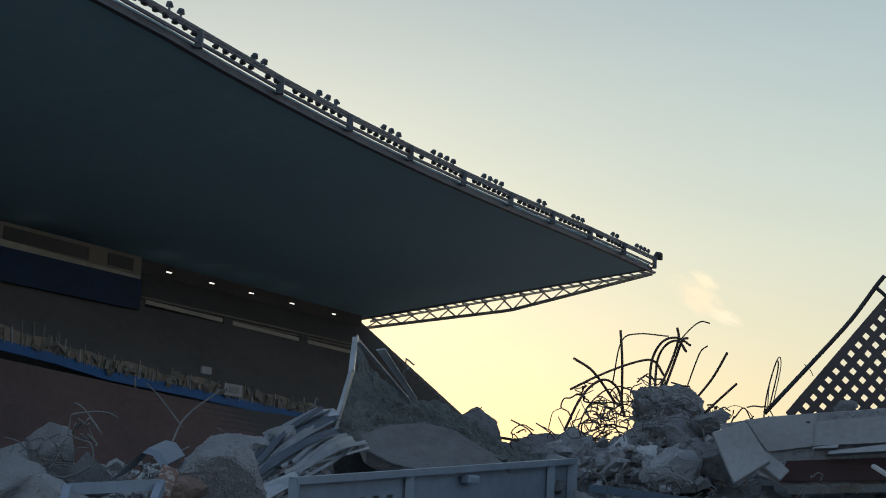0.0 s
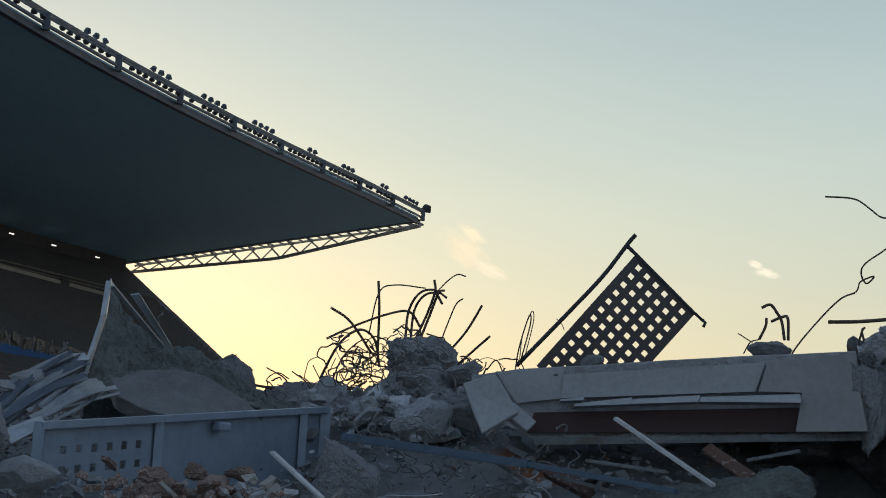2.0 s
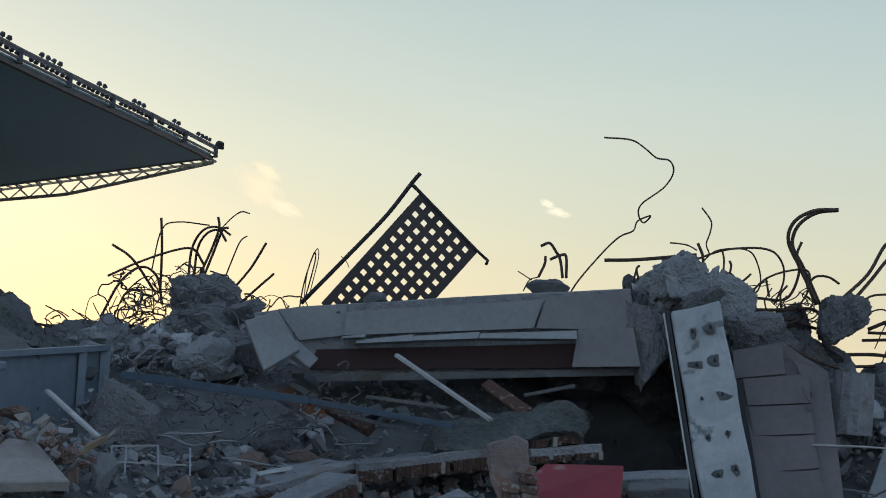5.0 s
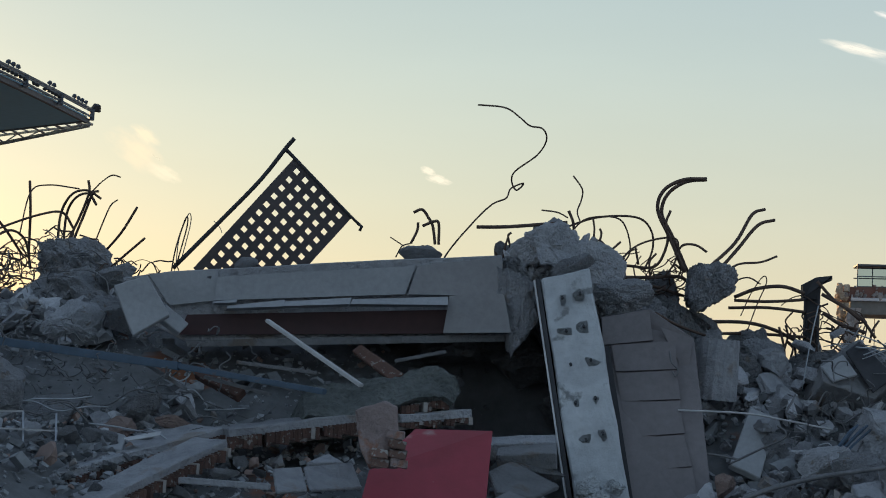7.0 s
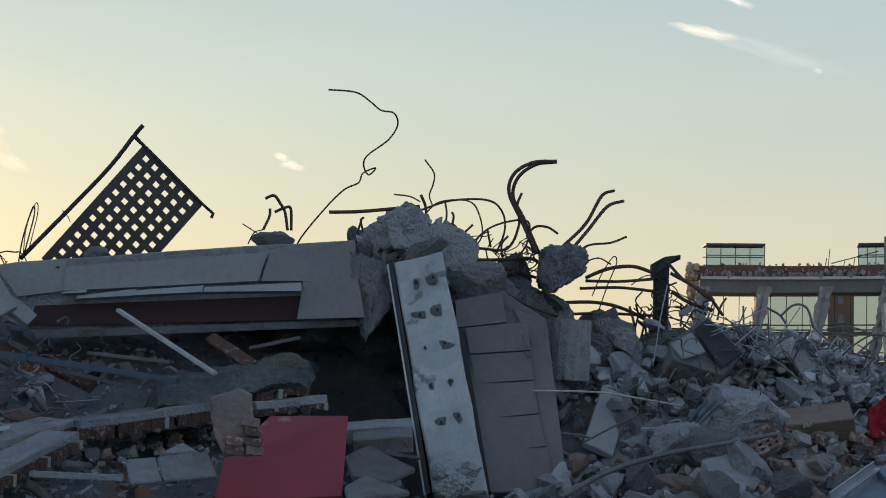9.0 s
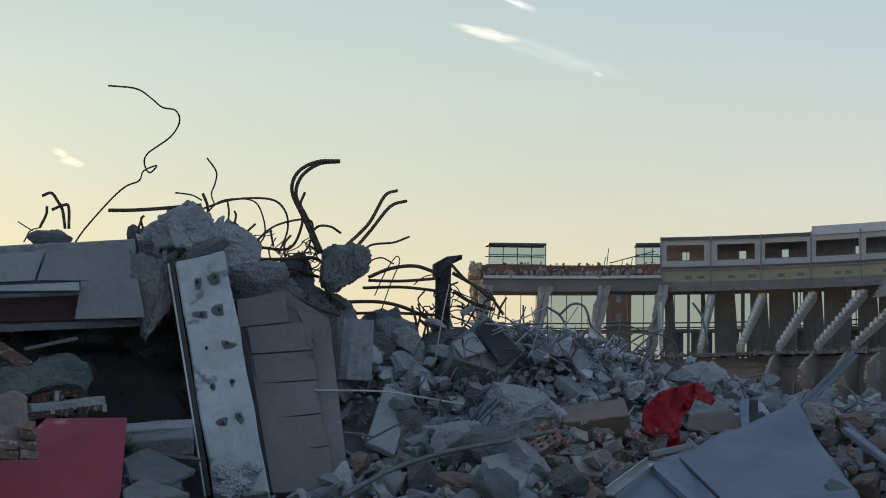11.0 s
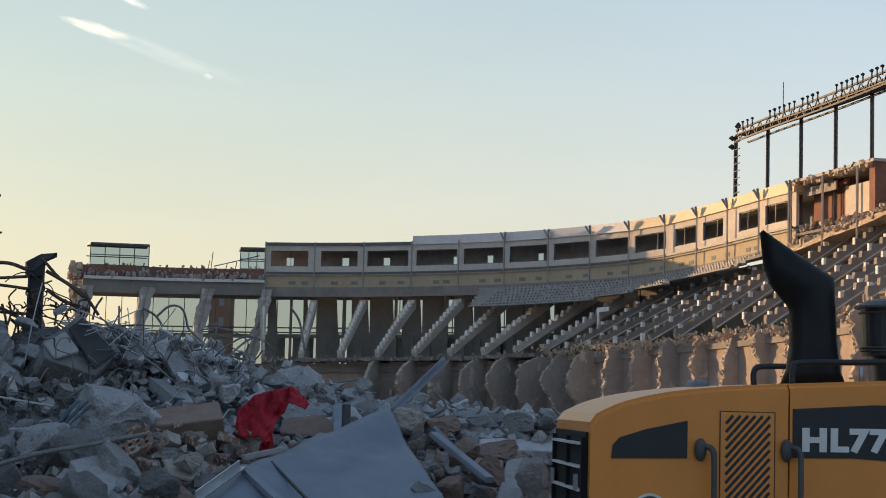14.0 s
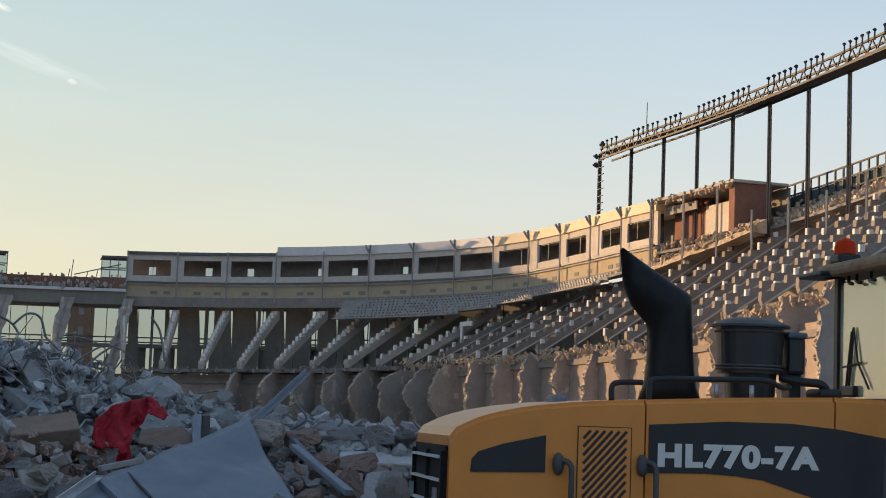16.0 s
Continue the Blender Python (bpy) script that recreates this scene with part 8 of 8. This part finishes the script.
pile((5.50, 8.60, 2.26), (0.25, 0.2), 34, (0.03, 0.12), GREY, 8, 0.18)
pile((1.64, 9.09, 2.13), (0.4, 0.2), 16, (0.02, 0.08), MIX, 9, 0.03)
pile((1.29, 8.22, 1.89), (0.35, 0.25), 18, (0.02, 0.07), MIX, 10, 0.03)
pile((0.25, 7.55, 2.15), (0.25, 0.2), 60, (0.02, 0.08), RED, 11, 0.08)
pile((-1.57, 7.54, 2.36), (0.3, 0.2), 46, (0.02, 0.1), GREY, 12, 0.1)
pile((1.30, 10.28, 2.56), (0.3, 0.15), 50, (0.03, 0.12), GREY, 13, 0.12)
pile((0.77, 10.97, 2.64), (0.35, 0.12), 46, (0.03, 0.12), GREY, 14, 0.12)
pile((1.23, 11.12, 2.78), (0.2, 0.12), 40, (0.03, 0.12), GREY, 15, 0.2)
pile((3.67, 8.08, 1.91), (0.25, 0.2), 24, (0.03, 0.09), GREY, 16, 0.05)
pile((6.51, 8.40, 2.41), (0.5, 0.35), 260, (0.012, 0.06), GREY, 17, 0.12)
pile((5.70, 8.47, 2.30), (0.4, 0.3), 140, (0.012, 0.06), GREY, 18, 0.12)
pile((7.07, 7.42, 2.15), (0.4, 0.35), 160, (0.012, 0.05), GREY, 19, 0.05)
pile((7.19, 6.16, 1.99), (0.35, 0.35), 140, (0.012, 0.05), MIX, 20, 0.05)
rng = random.Random(22)
for _ in range(90):
    a, e = rng.uniform(0, 6.3), rng.uniform(-0.5, 1.3)
    c = Vector((4.24, 9.06, 3.07)) + Vector((math.cos(a) * math.cos(e) * 0.3, math.sin(a) * math.cos(e) * 0.2, math.sin(e) * 0.19))
    q = rng.uniform(0.015, 0.05)
    loose.append((999, rng.choice((0, 1, 8)), Matrix.LocRotScale(c, Euler((rng.random() * 6, rng.random() * 6, 0)), Vector((q * 1.5, q, q * 0.7)))))
pile((1.38, 10.37, 2.60), (0.35, 0.2), 160, (0.012, 0.05), GREY, 23, 0.14)
pile((7.80, 6.82, 2.24), (0.5, 0.25), 150, (0.02, 0.07), (1, 8, 2), 24, 0.05)
pile((7.27, 7.64, 2.13), (0.5, 0.2), 120, (0.02, 0.06), (1, 8, 2), 25, 0.05)
pile((7.75, 6.95, 2.2), (0.45, 0.3), 220, (0.015, 0.075), (0, 1, 2, 8, 8), 26, 0.1)
pile((8.3, 6.3, 2.2), (0.3, 0.35), 120, (0.015, 0.07), (0, 1, 2, 8, 8), 27, 0.1)
pile((6.55, 8.55, 2.5), (0.35, 0.15), 220, (0.015, 0.065), (0, 1, 8, 8), 34, 0.3)
pile((7.3, 7.7, 2.2), (0.4, 0.25), 160, (0.012, 0.06), (0, 1, 2, 8, 8), 28, 0.1)
pile((6.9, 6.0, 1.95), (0.3, 0.3), 120, (0.015, 0.06), RED, 29, 0.06)
pile((6.1, 7.35, 1.95), (0.35, 0.2), 130, (0.01, 0.05), RED, 30, 0.06)
pile((6.05, 7.3, 1.95), (0.22, 0.16), 220, (0.012, 0.055), (3, 6, 7, 7, 3, 1), 35, 0.05)
pile((7.1, 6.4, 1.93), (0.3, 0.25), 120, (0.015, 0.06), (3, 6, 7, 1, 8), 36, 0.06)
pile((5.2, 7.7, 1.95), (0.4, 0.35), 160, (0.01, 0.05), GREY, 31, 0.08)
pile((2.6, 8.75, 2.2), (0.5, 0.2), 120, (0.008, 0.04), MIX, 32, 0.02)
pile((1.6, 8.4, 1.95), (0.5, 0.35), 140, (0.008, 0.045), MIX, 33, 0.02)
loose.sort(key=lambda q: q[0])
for _, kind, m in loose[:290]:
    ob = new("small_lump", lump_meshes[kind])
    ob.matrix_world = m
    tagged(ob, "small broken lump of brick or mortar on the heap" if kind in (3, 6, 7) else "small broken lump of concrete on the heap", "rubble", "small lumps")
for kind in range(9):
    verts, faces = [], []
    src = lump_meshes[kind]
    for _, k, m in loose[290:]:
        if k == kind:
            b = len(verts)
            verts += [tuple(m @ v.co) for v in src.vertices]
            faces += [tuple(b + i for i in f.vertices) for f in src.polygons]
    if verts:
        me = bpy.data.meshes.new("rubble_lumps")
        me.from_pydata(verts, [], faces)
        me.materials.append(src.materials[0])
        tagged(new("rubble_lumps", me), "countless broken lumps of concrete and brick over the heap", "rubble", kind="stuff")


# ---- wheel loader ----
loader_paint = shade("loader_paint", (0.80, 0.305, 0.06), (0.71, 0.265, 0.05), 0.38, grain=6, stain=0.9, bump=0.03, spots=((0.4, 0.24, 0.1), 5, 0.70))
loader_black = shade("loader_black", (0.022, 0.026, 0.034), (0.016, 0.019, 0.025), 0.5, grain=8, stain=1.5, bump=0.05)
exhaust_black = shade("exhaust_black", (0.03, 0.036, 0.045), (0.018, 0.021, 0.027), 0.42, grain=7, stain=2.5, bump=0.06)
loader_grey = shade("loader_grey", (0.09, 0.095, 0.1), (0.06, 0.065, 0.07), 0.55, grain=12, stain=2, bump=0.08)
grille_black = shade("grille_black", (0.012, 0.013, 0.015), (0.008, 0.009, 0.01), 0.95, grain=8, stain=1.5, bump=0.05)
decal_white = shade("decal_white", (0.75, 0.76, 0.77), (0.66, 0.67, 0.68), 0.5, grain=20, stain=4, bump=0)
rubber = shade("rubber", (0.035, 0.034, 0.033), (0.02, 0.02, 0.02), 0.9, grain=10, stain=2, bump=0.3)
beacon_red = glass("beacon_red", (0.72, 0.07, 0.025), 0.25, 0.25)
cab_glass = glass("cab_glass", (0.9, 0.92, 0.72), 0.08, 0.45)
cab_glass.node_tree.nodes["Principled BSDF"].inputs["IOR"].default_value = 1.7
cab_glass.node_tree.nodes["Principled BSDF"].inputs["Coat Weight"].default_value = 1.0
loader = thing("wheel_loader", pose(6.06, 4.54, 0, 0, 0, -41), label="yellow-orange wheel loader with black decals, seen from its rear hood", category="wheel loader")


def lpart(name, bm, material, parent=None, label="", smooth=False):
    return part(name, bm, material, parent or loader, label, smooth)


def side_plate(loop, y0, y1):
    return prism(bmesh.new(), [(x, y0, z) for x, z in loop], (0, y1 - y0, 0))


def hood_piece(loop, w0, w1):
    bm = side_plate(loop, w0, w1)
    es = [e for e in bm.edges if abs(e.verts[0].co.y - e.verts[1].co.y) < 1e-4 and min(v.co.z for v in e.verts) > 2.1]
    bmesh.ops.bevel(bm, geom=es, offset=0.022, segments=3, affect="EDGES")
    return bm


lpart("rear_hood", hood_piece([(0.0, 1.1), (0.905, 1.1), *[(p[0], p[2]) for p in smooth_line([(0.905, 0, 2.405), (0.72, 0, 2.395), (0.53, 0, 2.378), (0.33, 0, 2.35), (0.15, 0, 2.305), (0.03, 0, 2.25)], 5)], (0.0, 2.21)], 0.0, 0.95), loader_paint)
lpart("side_hood", hood_piece([(0.913, 1.1), (1.826, 1.1), (1.826, 2.452), (1.4, 2.435), (0.913, 2.407)], 0.0, 0.95), loader_paint)
lpart("front_hood", hood_piece([(1.834, 1.1), (2.9, 1.1), (2.9, 2.36), (2.3, 2.43), (2.1, 2.448), (1.834, 2.453)], 0.0, 0.95), loader_paint)
# rear grille
lpart("grille_frame", solid_box(-0.012, 0.05, 1.45, 0.002, 0.90, 2.165, bevel=0.005), grille_black)
for i in range(6):
    z = 1.58 + i * 0.105
    lpart("grille_slat", solid_box(-0.035, 0.09, z, -0.012, 0.86, z + 0.012), decal_white)
for y in (0.07, 0.47, 0.87):
    lpart("grille_upright", solid_box(-0.03, y - 0.012, 1.47, -0.012, y + 0.012, 2.14), grille_black)
for y in (0.13, 0.8):
    lpart("reflector", solid_box(-0.045, y, 1.9, -0.03, y + 0.05, 1.97), galvanised)
# side window, vent, decal band
lpart("side_window", side_plate([(0.095, 2.052), (0.1, 2.11), (0.13, 2.145), (0.25, 2.185), (0.44, 2.228), (0.44, 2.06)], -0.006, 0.001), loader_black)
vent = lpart("vent_panel", solid_box(0.592, -0.006, 1.5, 0.84, 0.001, 2.272, bevel=0.003), loader_paint)
for x0, x1, z0, z1 in ((0.588, 0.592, 1.5, 2.276), (0.84, 0.844, 1.5, 2.276), (0.588, 0.844, 2.272, 2.276)):
    part("seam", solid_box(x0, -0.004, z0, x1, 0.0, z1), loader_black, vent)
for i in range(6):
    for j in range(17):
        x, z = 0.632 + i * 0.034, 2.238 - j * 0.038
        bm = bmesh.new()
        tube(bm, [(x - 0.0165, -0.0065, z - 0.0188), (x + 0.0165, -0.0065, z + 0.0188)], 0.0072, 6)
        for v in bm.verts:
            v.co.y = -0.0065 + (v.co.y + 0.0065) * 0.25
        part("vent_slot", bm, loader_black, vent)
band = lpart("decal_band", side_plate([(0.925, 2.072), (1.2, 2.078), (1.35, 2.07), (1.48, 2.055), (1.73, 1.98), (1.95, 1.85), (2.4, 1.85), (2.4, 2.17), (2.25, 2.225), (2.09, 2.268), (1.85, 2.303), (1.61, 2.322), (1.3, 2.32), (0.925, 2.293)], -0.005, 0.0), loader_black)
txt = bpy.data.curves.new("model_number", "FONT")
txt.body = "HL770-7A"
txt.space_character = 1.12
txt.size, txt.extrude, txt.offset = 0.16, 0.0015, 0.0085
tob = bpy.data.objects.new("model_number", txt)
scene.collection.objects.link(tob)
bpy.context.view_layer.update()
tm = bpy.data.meshes.new_from_object(tob.evaluated_get(bpy.context.evaluated_depsgraph_get()))
scene.collection.objects.unlink(tob)
bpy.data.objects.remove(tob)
co = np.array([v.co for v in tm.vertices])
lo, hi = co.min(0), co.max(0)
for v in tm.vertices:
    s = ((v.co.x - lo[0]) / (hi[0] - lo[0]), (v.co.y - lo[1]) / (hi[1] - lo[1]))
    v.co = Vector((0.968 + s[0] * 0.785, -0.0065 - v.co.z, 2.098 + s[1] * 0.113 + 0.008 * s[0]))
tm.materials.clear()
tm.materials.append(decal_white)
number = new("model_number")
number.parent = band
tagged(number, "white block letters of the model number")
whole = bmesh.new()
whole.from_mesh(tm)
todo = set(whole.verts)
while todo:
    isle, front = set(), [todo.pop()]
    while front:
        v = front.pop()
        isle.add(v)
        for e in v.link_edges:
            o = e.other_vert(v)
            if o in todo:
                todo.discard(o)
                front.append(o)
    bm, ids = bmesh.new(), {}
    for v in isle:
        ids[v] = bm.verts.new(v.co)
    for f in {f for v in isle for f in v.link_faces}:
        bm.faces.new([ids[v] for v in f.verts])
    part("letter", bm, decal_white, number)
whole.free()
for x, z in ((0.497, 2.10), (0.893, 2.105)):
    bm = bmesh.new()
    bmesh.ops.create_uvsphere(bm, u_segments=14, v_segments=8, radius=1, matrix=Matrix.LocRotScale((x, -0.02, z), None, (0.028, 0.03, 0.052)))
    k = lpart("latch_boss", bm, loader_grey, smooth=True)
    part("grab_handle", tube(bmesh.new(), smooth_line([(x + 0.01, -0.03, z + 0.02), (x + 0.045, -0.06, z - 0.0), (x + 0.052, -0.065, z - 0.08), (x + 0.052, -0.06, z - 0.5)], 5), 0.013, 8), loader_grey, k, smooth=True)
lpart("hand_rail", tube(bmesh.new(), smooth_line([(2.14, -0.05, 2.66), (2.09, -0.12, 2.64), (2.06, -0.15, 2.55), (2.02, -0.15, 2.1), (2.0, -0.15, 1.6)], 5), 0.017, 8), loader_grey, smooth=True)
# rails on the hood
lpart("hood_rail", tube(bmesh.new(), smooth_line([(0.80, 0.2, 2.40), (0.80, 0.2, 2.46), (0.83, 0.2, 2.485), (0.95, 0.2, 2.49)], 5), 0.014, 8), loader_black, smooth=True)
lpart("hood_rail", tube(bmesh.new(), smooth_line([(0.945, 0.08, 2.40), (0.95, 0.08, 2.475), (0.98, 0.08, 2.505), (1.2, 0.08, 2.513), (1.5, 0.08, 2.52), (1.57, 0.08, 2.50), (1.66, 0.2, 2.49), (1.72, 0.3, 2.50)], 5), 0.014, 8), loader_black, smooth=True)
for x in (1.35, 1.53):
    lpart("rail_foot", tube(bmesh.new(), [(x, 0.3, 2.42), (x, 0.3, 2.5)], 0.012, 8), galvanised, smooth=True)
# exhaust stack: round foot, pipe, elbow with slanted mouth
bm = bmesh.new()
rings = []
for (x0, z0), (x1, z1) in (((1.015, 2.40), (1.345, 2.40)), ((1.045, 2.48), (1.312, 2.48)), ((1.062, 2.58), (1.297, 2.58)), ((1.063, 2.70), (1.288, 2.70)), ((1.061, 2.765), (1.283, 2.80)), ((1.052, 2.79), (1.28, 2.87)), ((1.022, 2.822), (1.276, 2.937)), ((0.975, 2.876), (1.16, 3.004)), ((0.932, 2.97), (1.03, 3.086)), ((0.909, 3.14), (0.924, 3.158))):
    ring = []
    for k in range(28):
        a = k * math.tau / 28
        f = 0.5 + 0.5 * math.cos(a)
        ring.append(bm.verts.new((x0 + (x1 - x0) * f, 0.5 + math.sin(a) * min(0.115, 0.11 * math.hypot(x1 - x0, z1 - z0) / 0.2), z0 + (z1 - z0) * f)))
    rings.append(ring)
for a, b in zip(rings, rings[1:]):
    for k in range(28):
        bm.faces.new((a[k], a[(k + 1) % 28], b[(k + 1) % 28], b[k]))
bmesh.ops.solidify(bm, geom=list(bm.faces), thickness=0.006)
lpart("exhaust_pipe", bm, exhaust_black, smooth=True)
# air cleaner
bm = bmesh.new()
bmesh.ops.create_cone(bm, cap_ends=True, segments=32, radius1=0.158, radius2=0.168, depth=0.235, matrix=Matrix.Translation((1.59, 0.5, 2.68)))
bmesh.ops.create_cone(bm, cap_ends=True, segments=32, radius1=0.112, radius2=0.125, depth=0.16, matrix=Matrix.Translation((1.6, 0.5, 2.49)))
pc = lpart("air_cleaner", bm, exhaust_black, label="black two-stage air cleaner")
for z, r in ((2.60, 0.166), (2.585, 0.164), (2.77, 0.172)):
    part("band", tube(bmesh.new(), [(1.59 + r * math.cos(k * math.tau / 32), 0.5 + r * math.sin(k * math.tau / 32), z) for k in range(33)], 0.006, 6), loader_grey, pc, smooth=True)
bm = bmesh.new()
rings = []
for r, z in ((0.17, 2.792), (0.198, 2.792), (0.198, 2.803), (0.15, 2.824), (0.09, 2.838), (0.02, 2.843)):
    rings.append([bm.verts.new((1.59 + math.cos(k * math.tau / 32) * r, 0.5 + math.sin(k * math.tau / 32) * r, z)) for k in range(32)])
for a, b in zip(rings, rings[1:]):
    for k in range(32):
        bm.faces.new((a[k], a[(k + 1) % 32], b[(k + 1) % 32], b[k]))
bm.faces.new(rings[-1])
part("cap", bm, loader_grey, pc, "domed lid")
can = lpart("side_canister", solid_box(1.765, 0.42, 2.565, 1.855, 0.58, 2.75, bevel=0.02), exhaust_black)
part("canister_lid", solid_box(1.755, 0.41, 2.745, 1.86, 0.59, 2.775, bevel=0.01), steel_blue, can)
part("canister_foot", solid_box(1.78, 0.45, 2.45, 1.84, 0.55, 2.57), loader_black, can)
lpart("hose", tube(bmesh.new(), smooth_line([(1.72, 0.42, 2.55), (1.8, 0.36, 2.53), (1.9, 0.34, 2.52), (1.95, 0.36, 2.47)], 5), 0.022, 8), loader_black, smooth=True)
lpart("hood_fitting", solid_box(1.88, 0.3, 2.45, 2.0, 0.5, 2.5, bevel=0.02), loader_black)
lpart("hood_fitting", solid_box(0.6, 0.55, 2.36, 0.68, 0.7, 2.42, bevel=0.015), steel_sheet)
# cab
cab = lpart("cab", solid_box(2.365, 0.1, 2.30, 3.7, 1.22, 2.49), loader_black)
for x, y in ((2.365, 1.2), (2.365, 0.1), (3.65, 1.2), (3.65, 0.1)):
    part("pillar", solid_box(x - 0.022, y - 0.022, 2.4, x + 0.022, y + 0.022, 3.14), loader_black, cab)
part("rear_pane", solid_box(2.361, 0.12, 2.47, 2.369, 1.18, 3.1), cab_glass, cab)
part("roof", solid_box(2.25, 0.02, 3.13, 3.8, 1.28, 3.2, bevel=0.025), wood, cab, "dusty brown cab roof edge")
part("roof_bracket", solid_box(2.2, 1.08, 3.13, 2.36, 1.4, 3.16, bevel=0.012), loader_black, cab)
for y in (1.0, 0.9, 0.72):
    part("lamp_hook", tube(bmesh.new(), smooth_line([(2.33, y, 3.13), (2.32, y - 0.02, 3.09), (2.32, y - 0.07, 3.08)], 4), 0.009, 6), loader_black, cab, smooth=True)
part("wiper", tube(bmesh.new(), [(2.35, 1.04, 2.5), (2.35, 1.0, 2.7), (2.35, 0.98, 2.85)], 0.008, 6), loader_black, cab)
part("wiper", tube(bmesh.new(), [(2.345, 1.06, 2.52), (2.345, 0.99, 2.83)], 0.007, 6), loader_black, cab)
part("wiper_arm", tube(bmesh.new(), [(2.345, 1.1, 2.64), (2.345, 0.86, 2.66)], 0.006, 6), loader_black, cab)
part("wiper_motor", solid_box(2.33, 0.93, 2.48, 2.36, 1.1, 2.54, bevel=0.01), loader_black, cab)
part("wiper", tube(bmesh.new(), [(2.35, 0.98, 2.85), (2.35, 0.92, 2.66), (2.35, 0.78, 2.52)], 0.006, 6), loader_black, cab)
beacon = lpart("beacon", solid_box(2.285, 1.035, 3.2, 2.415, 1.165, 3.255, bevel=0.014), loader_black)
bm = bmesh.new()
rings = []
for r, z in ((0.062, 3.255), (0.06, 3.29), (0.049, 3.325), (0.02, 3.343)):
    rings.append([bm.verts.new((2.35 + math.cos(k * math.tau / 18) * r, 1.10 + math.sin(k * math.tau / 18) * r, z)) for k in range(18)])
for a, b in zip(rings, rings[1:]):
    for k in range(18):
        bm.faces.new((a[k], a[(k + 1) % 18], b[(k + 1) % 18], b[k]))
bm.faces.new(rings[-1])
bm.faces.new(rings[0][::-1])
part("lens", bm, beacon_red, beacon, "orange-red beacon lens")
# chassis and tyres that carry it
lpart("chassis", solid_box(0.1, 0.05, 0.55, 5.2, 1.5, 1.12, bevel=0.04), loader_grey)
for x, y in ((1.3, -0.35), (1.3, 1.5), (4.4, -0.35), (4.4, 1.5)):
    bm = bmesh.new()
    bmesh.ops.create_cone(bm, cap_ends=True, segments=36, radius1=0.8, radius2=0.8, depth=0.5, matrix=Matrix.Translation((x, y, 0.8)) @ Matrix.Rotation(math.pi / 2, 4, "X"))
    bmesh.ops.bevel(bm, geom=[e for e in bm.edges if len(e.link_faces) == 2 and any(len(f.verts) > 4 for f in e.link_faces)], offset=0.08, segments=2, affect="EDGES")
    w = lpart("tyre", bm, rubber)
    bm = bmesh.new()
    bmesh.ops.create_cone(bm, cap_ends=True, segments=24, radius1=0.4, radius2=0.4, depth=0.53, matrix=Matrix.Translation((x, y, 0.8)) @ Matrix.Rotation(math.pi / 2, 4, "X"))
    part("rim", bm, loader_paint, w)
bm = bmesh.new()
bmesh.ops.create_cone(bm, cap_ends=True, segments=32, radius1=0.085, radius2=0.082, depth=0.006, matrix=Matrix.Translation((0.275, -0.003, 1.815)) @ Matrix.Rotation(math.pi / 2, 4, "X"))
badge = lpart("badge", bm, decal_white, None, "round pale badge")
bm = bmesh.new()
bmesh.ops.create_cone(bm, cap_ends=True, segments=32, radius1=0.074, radius2=0.072, depth=0.004, matrix=Matrix.Translation((0.275, -0.0075, 1.815)) @ Matrix.Rotation(math.pi / 2, 4, "X"))
part("badge_field", bm, loader_grey, badge)
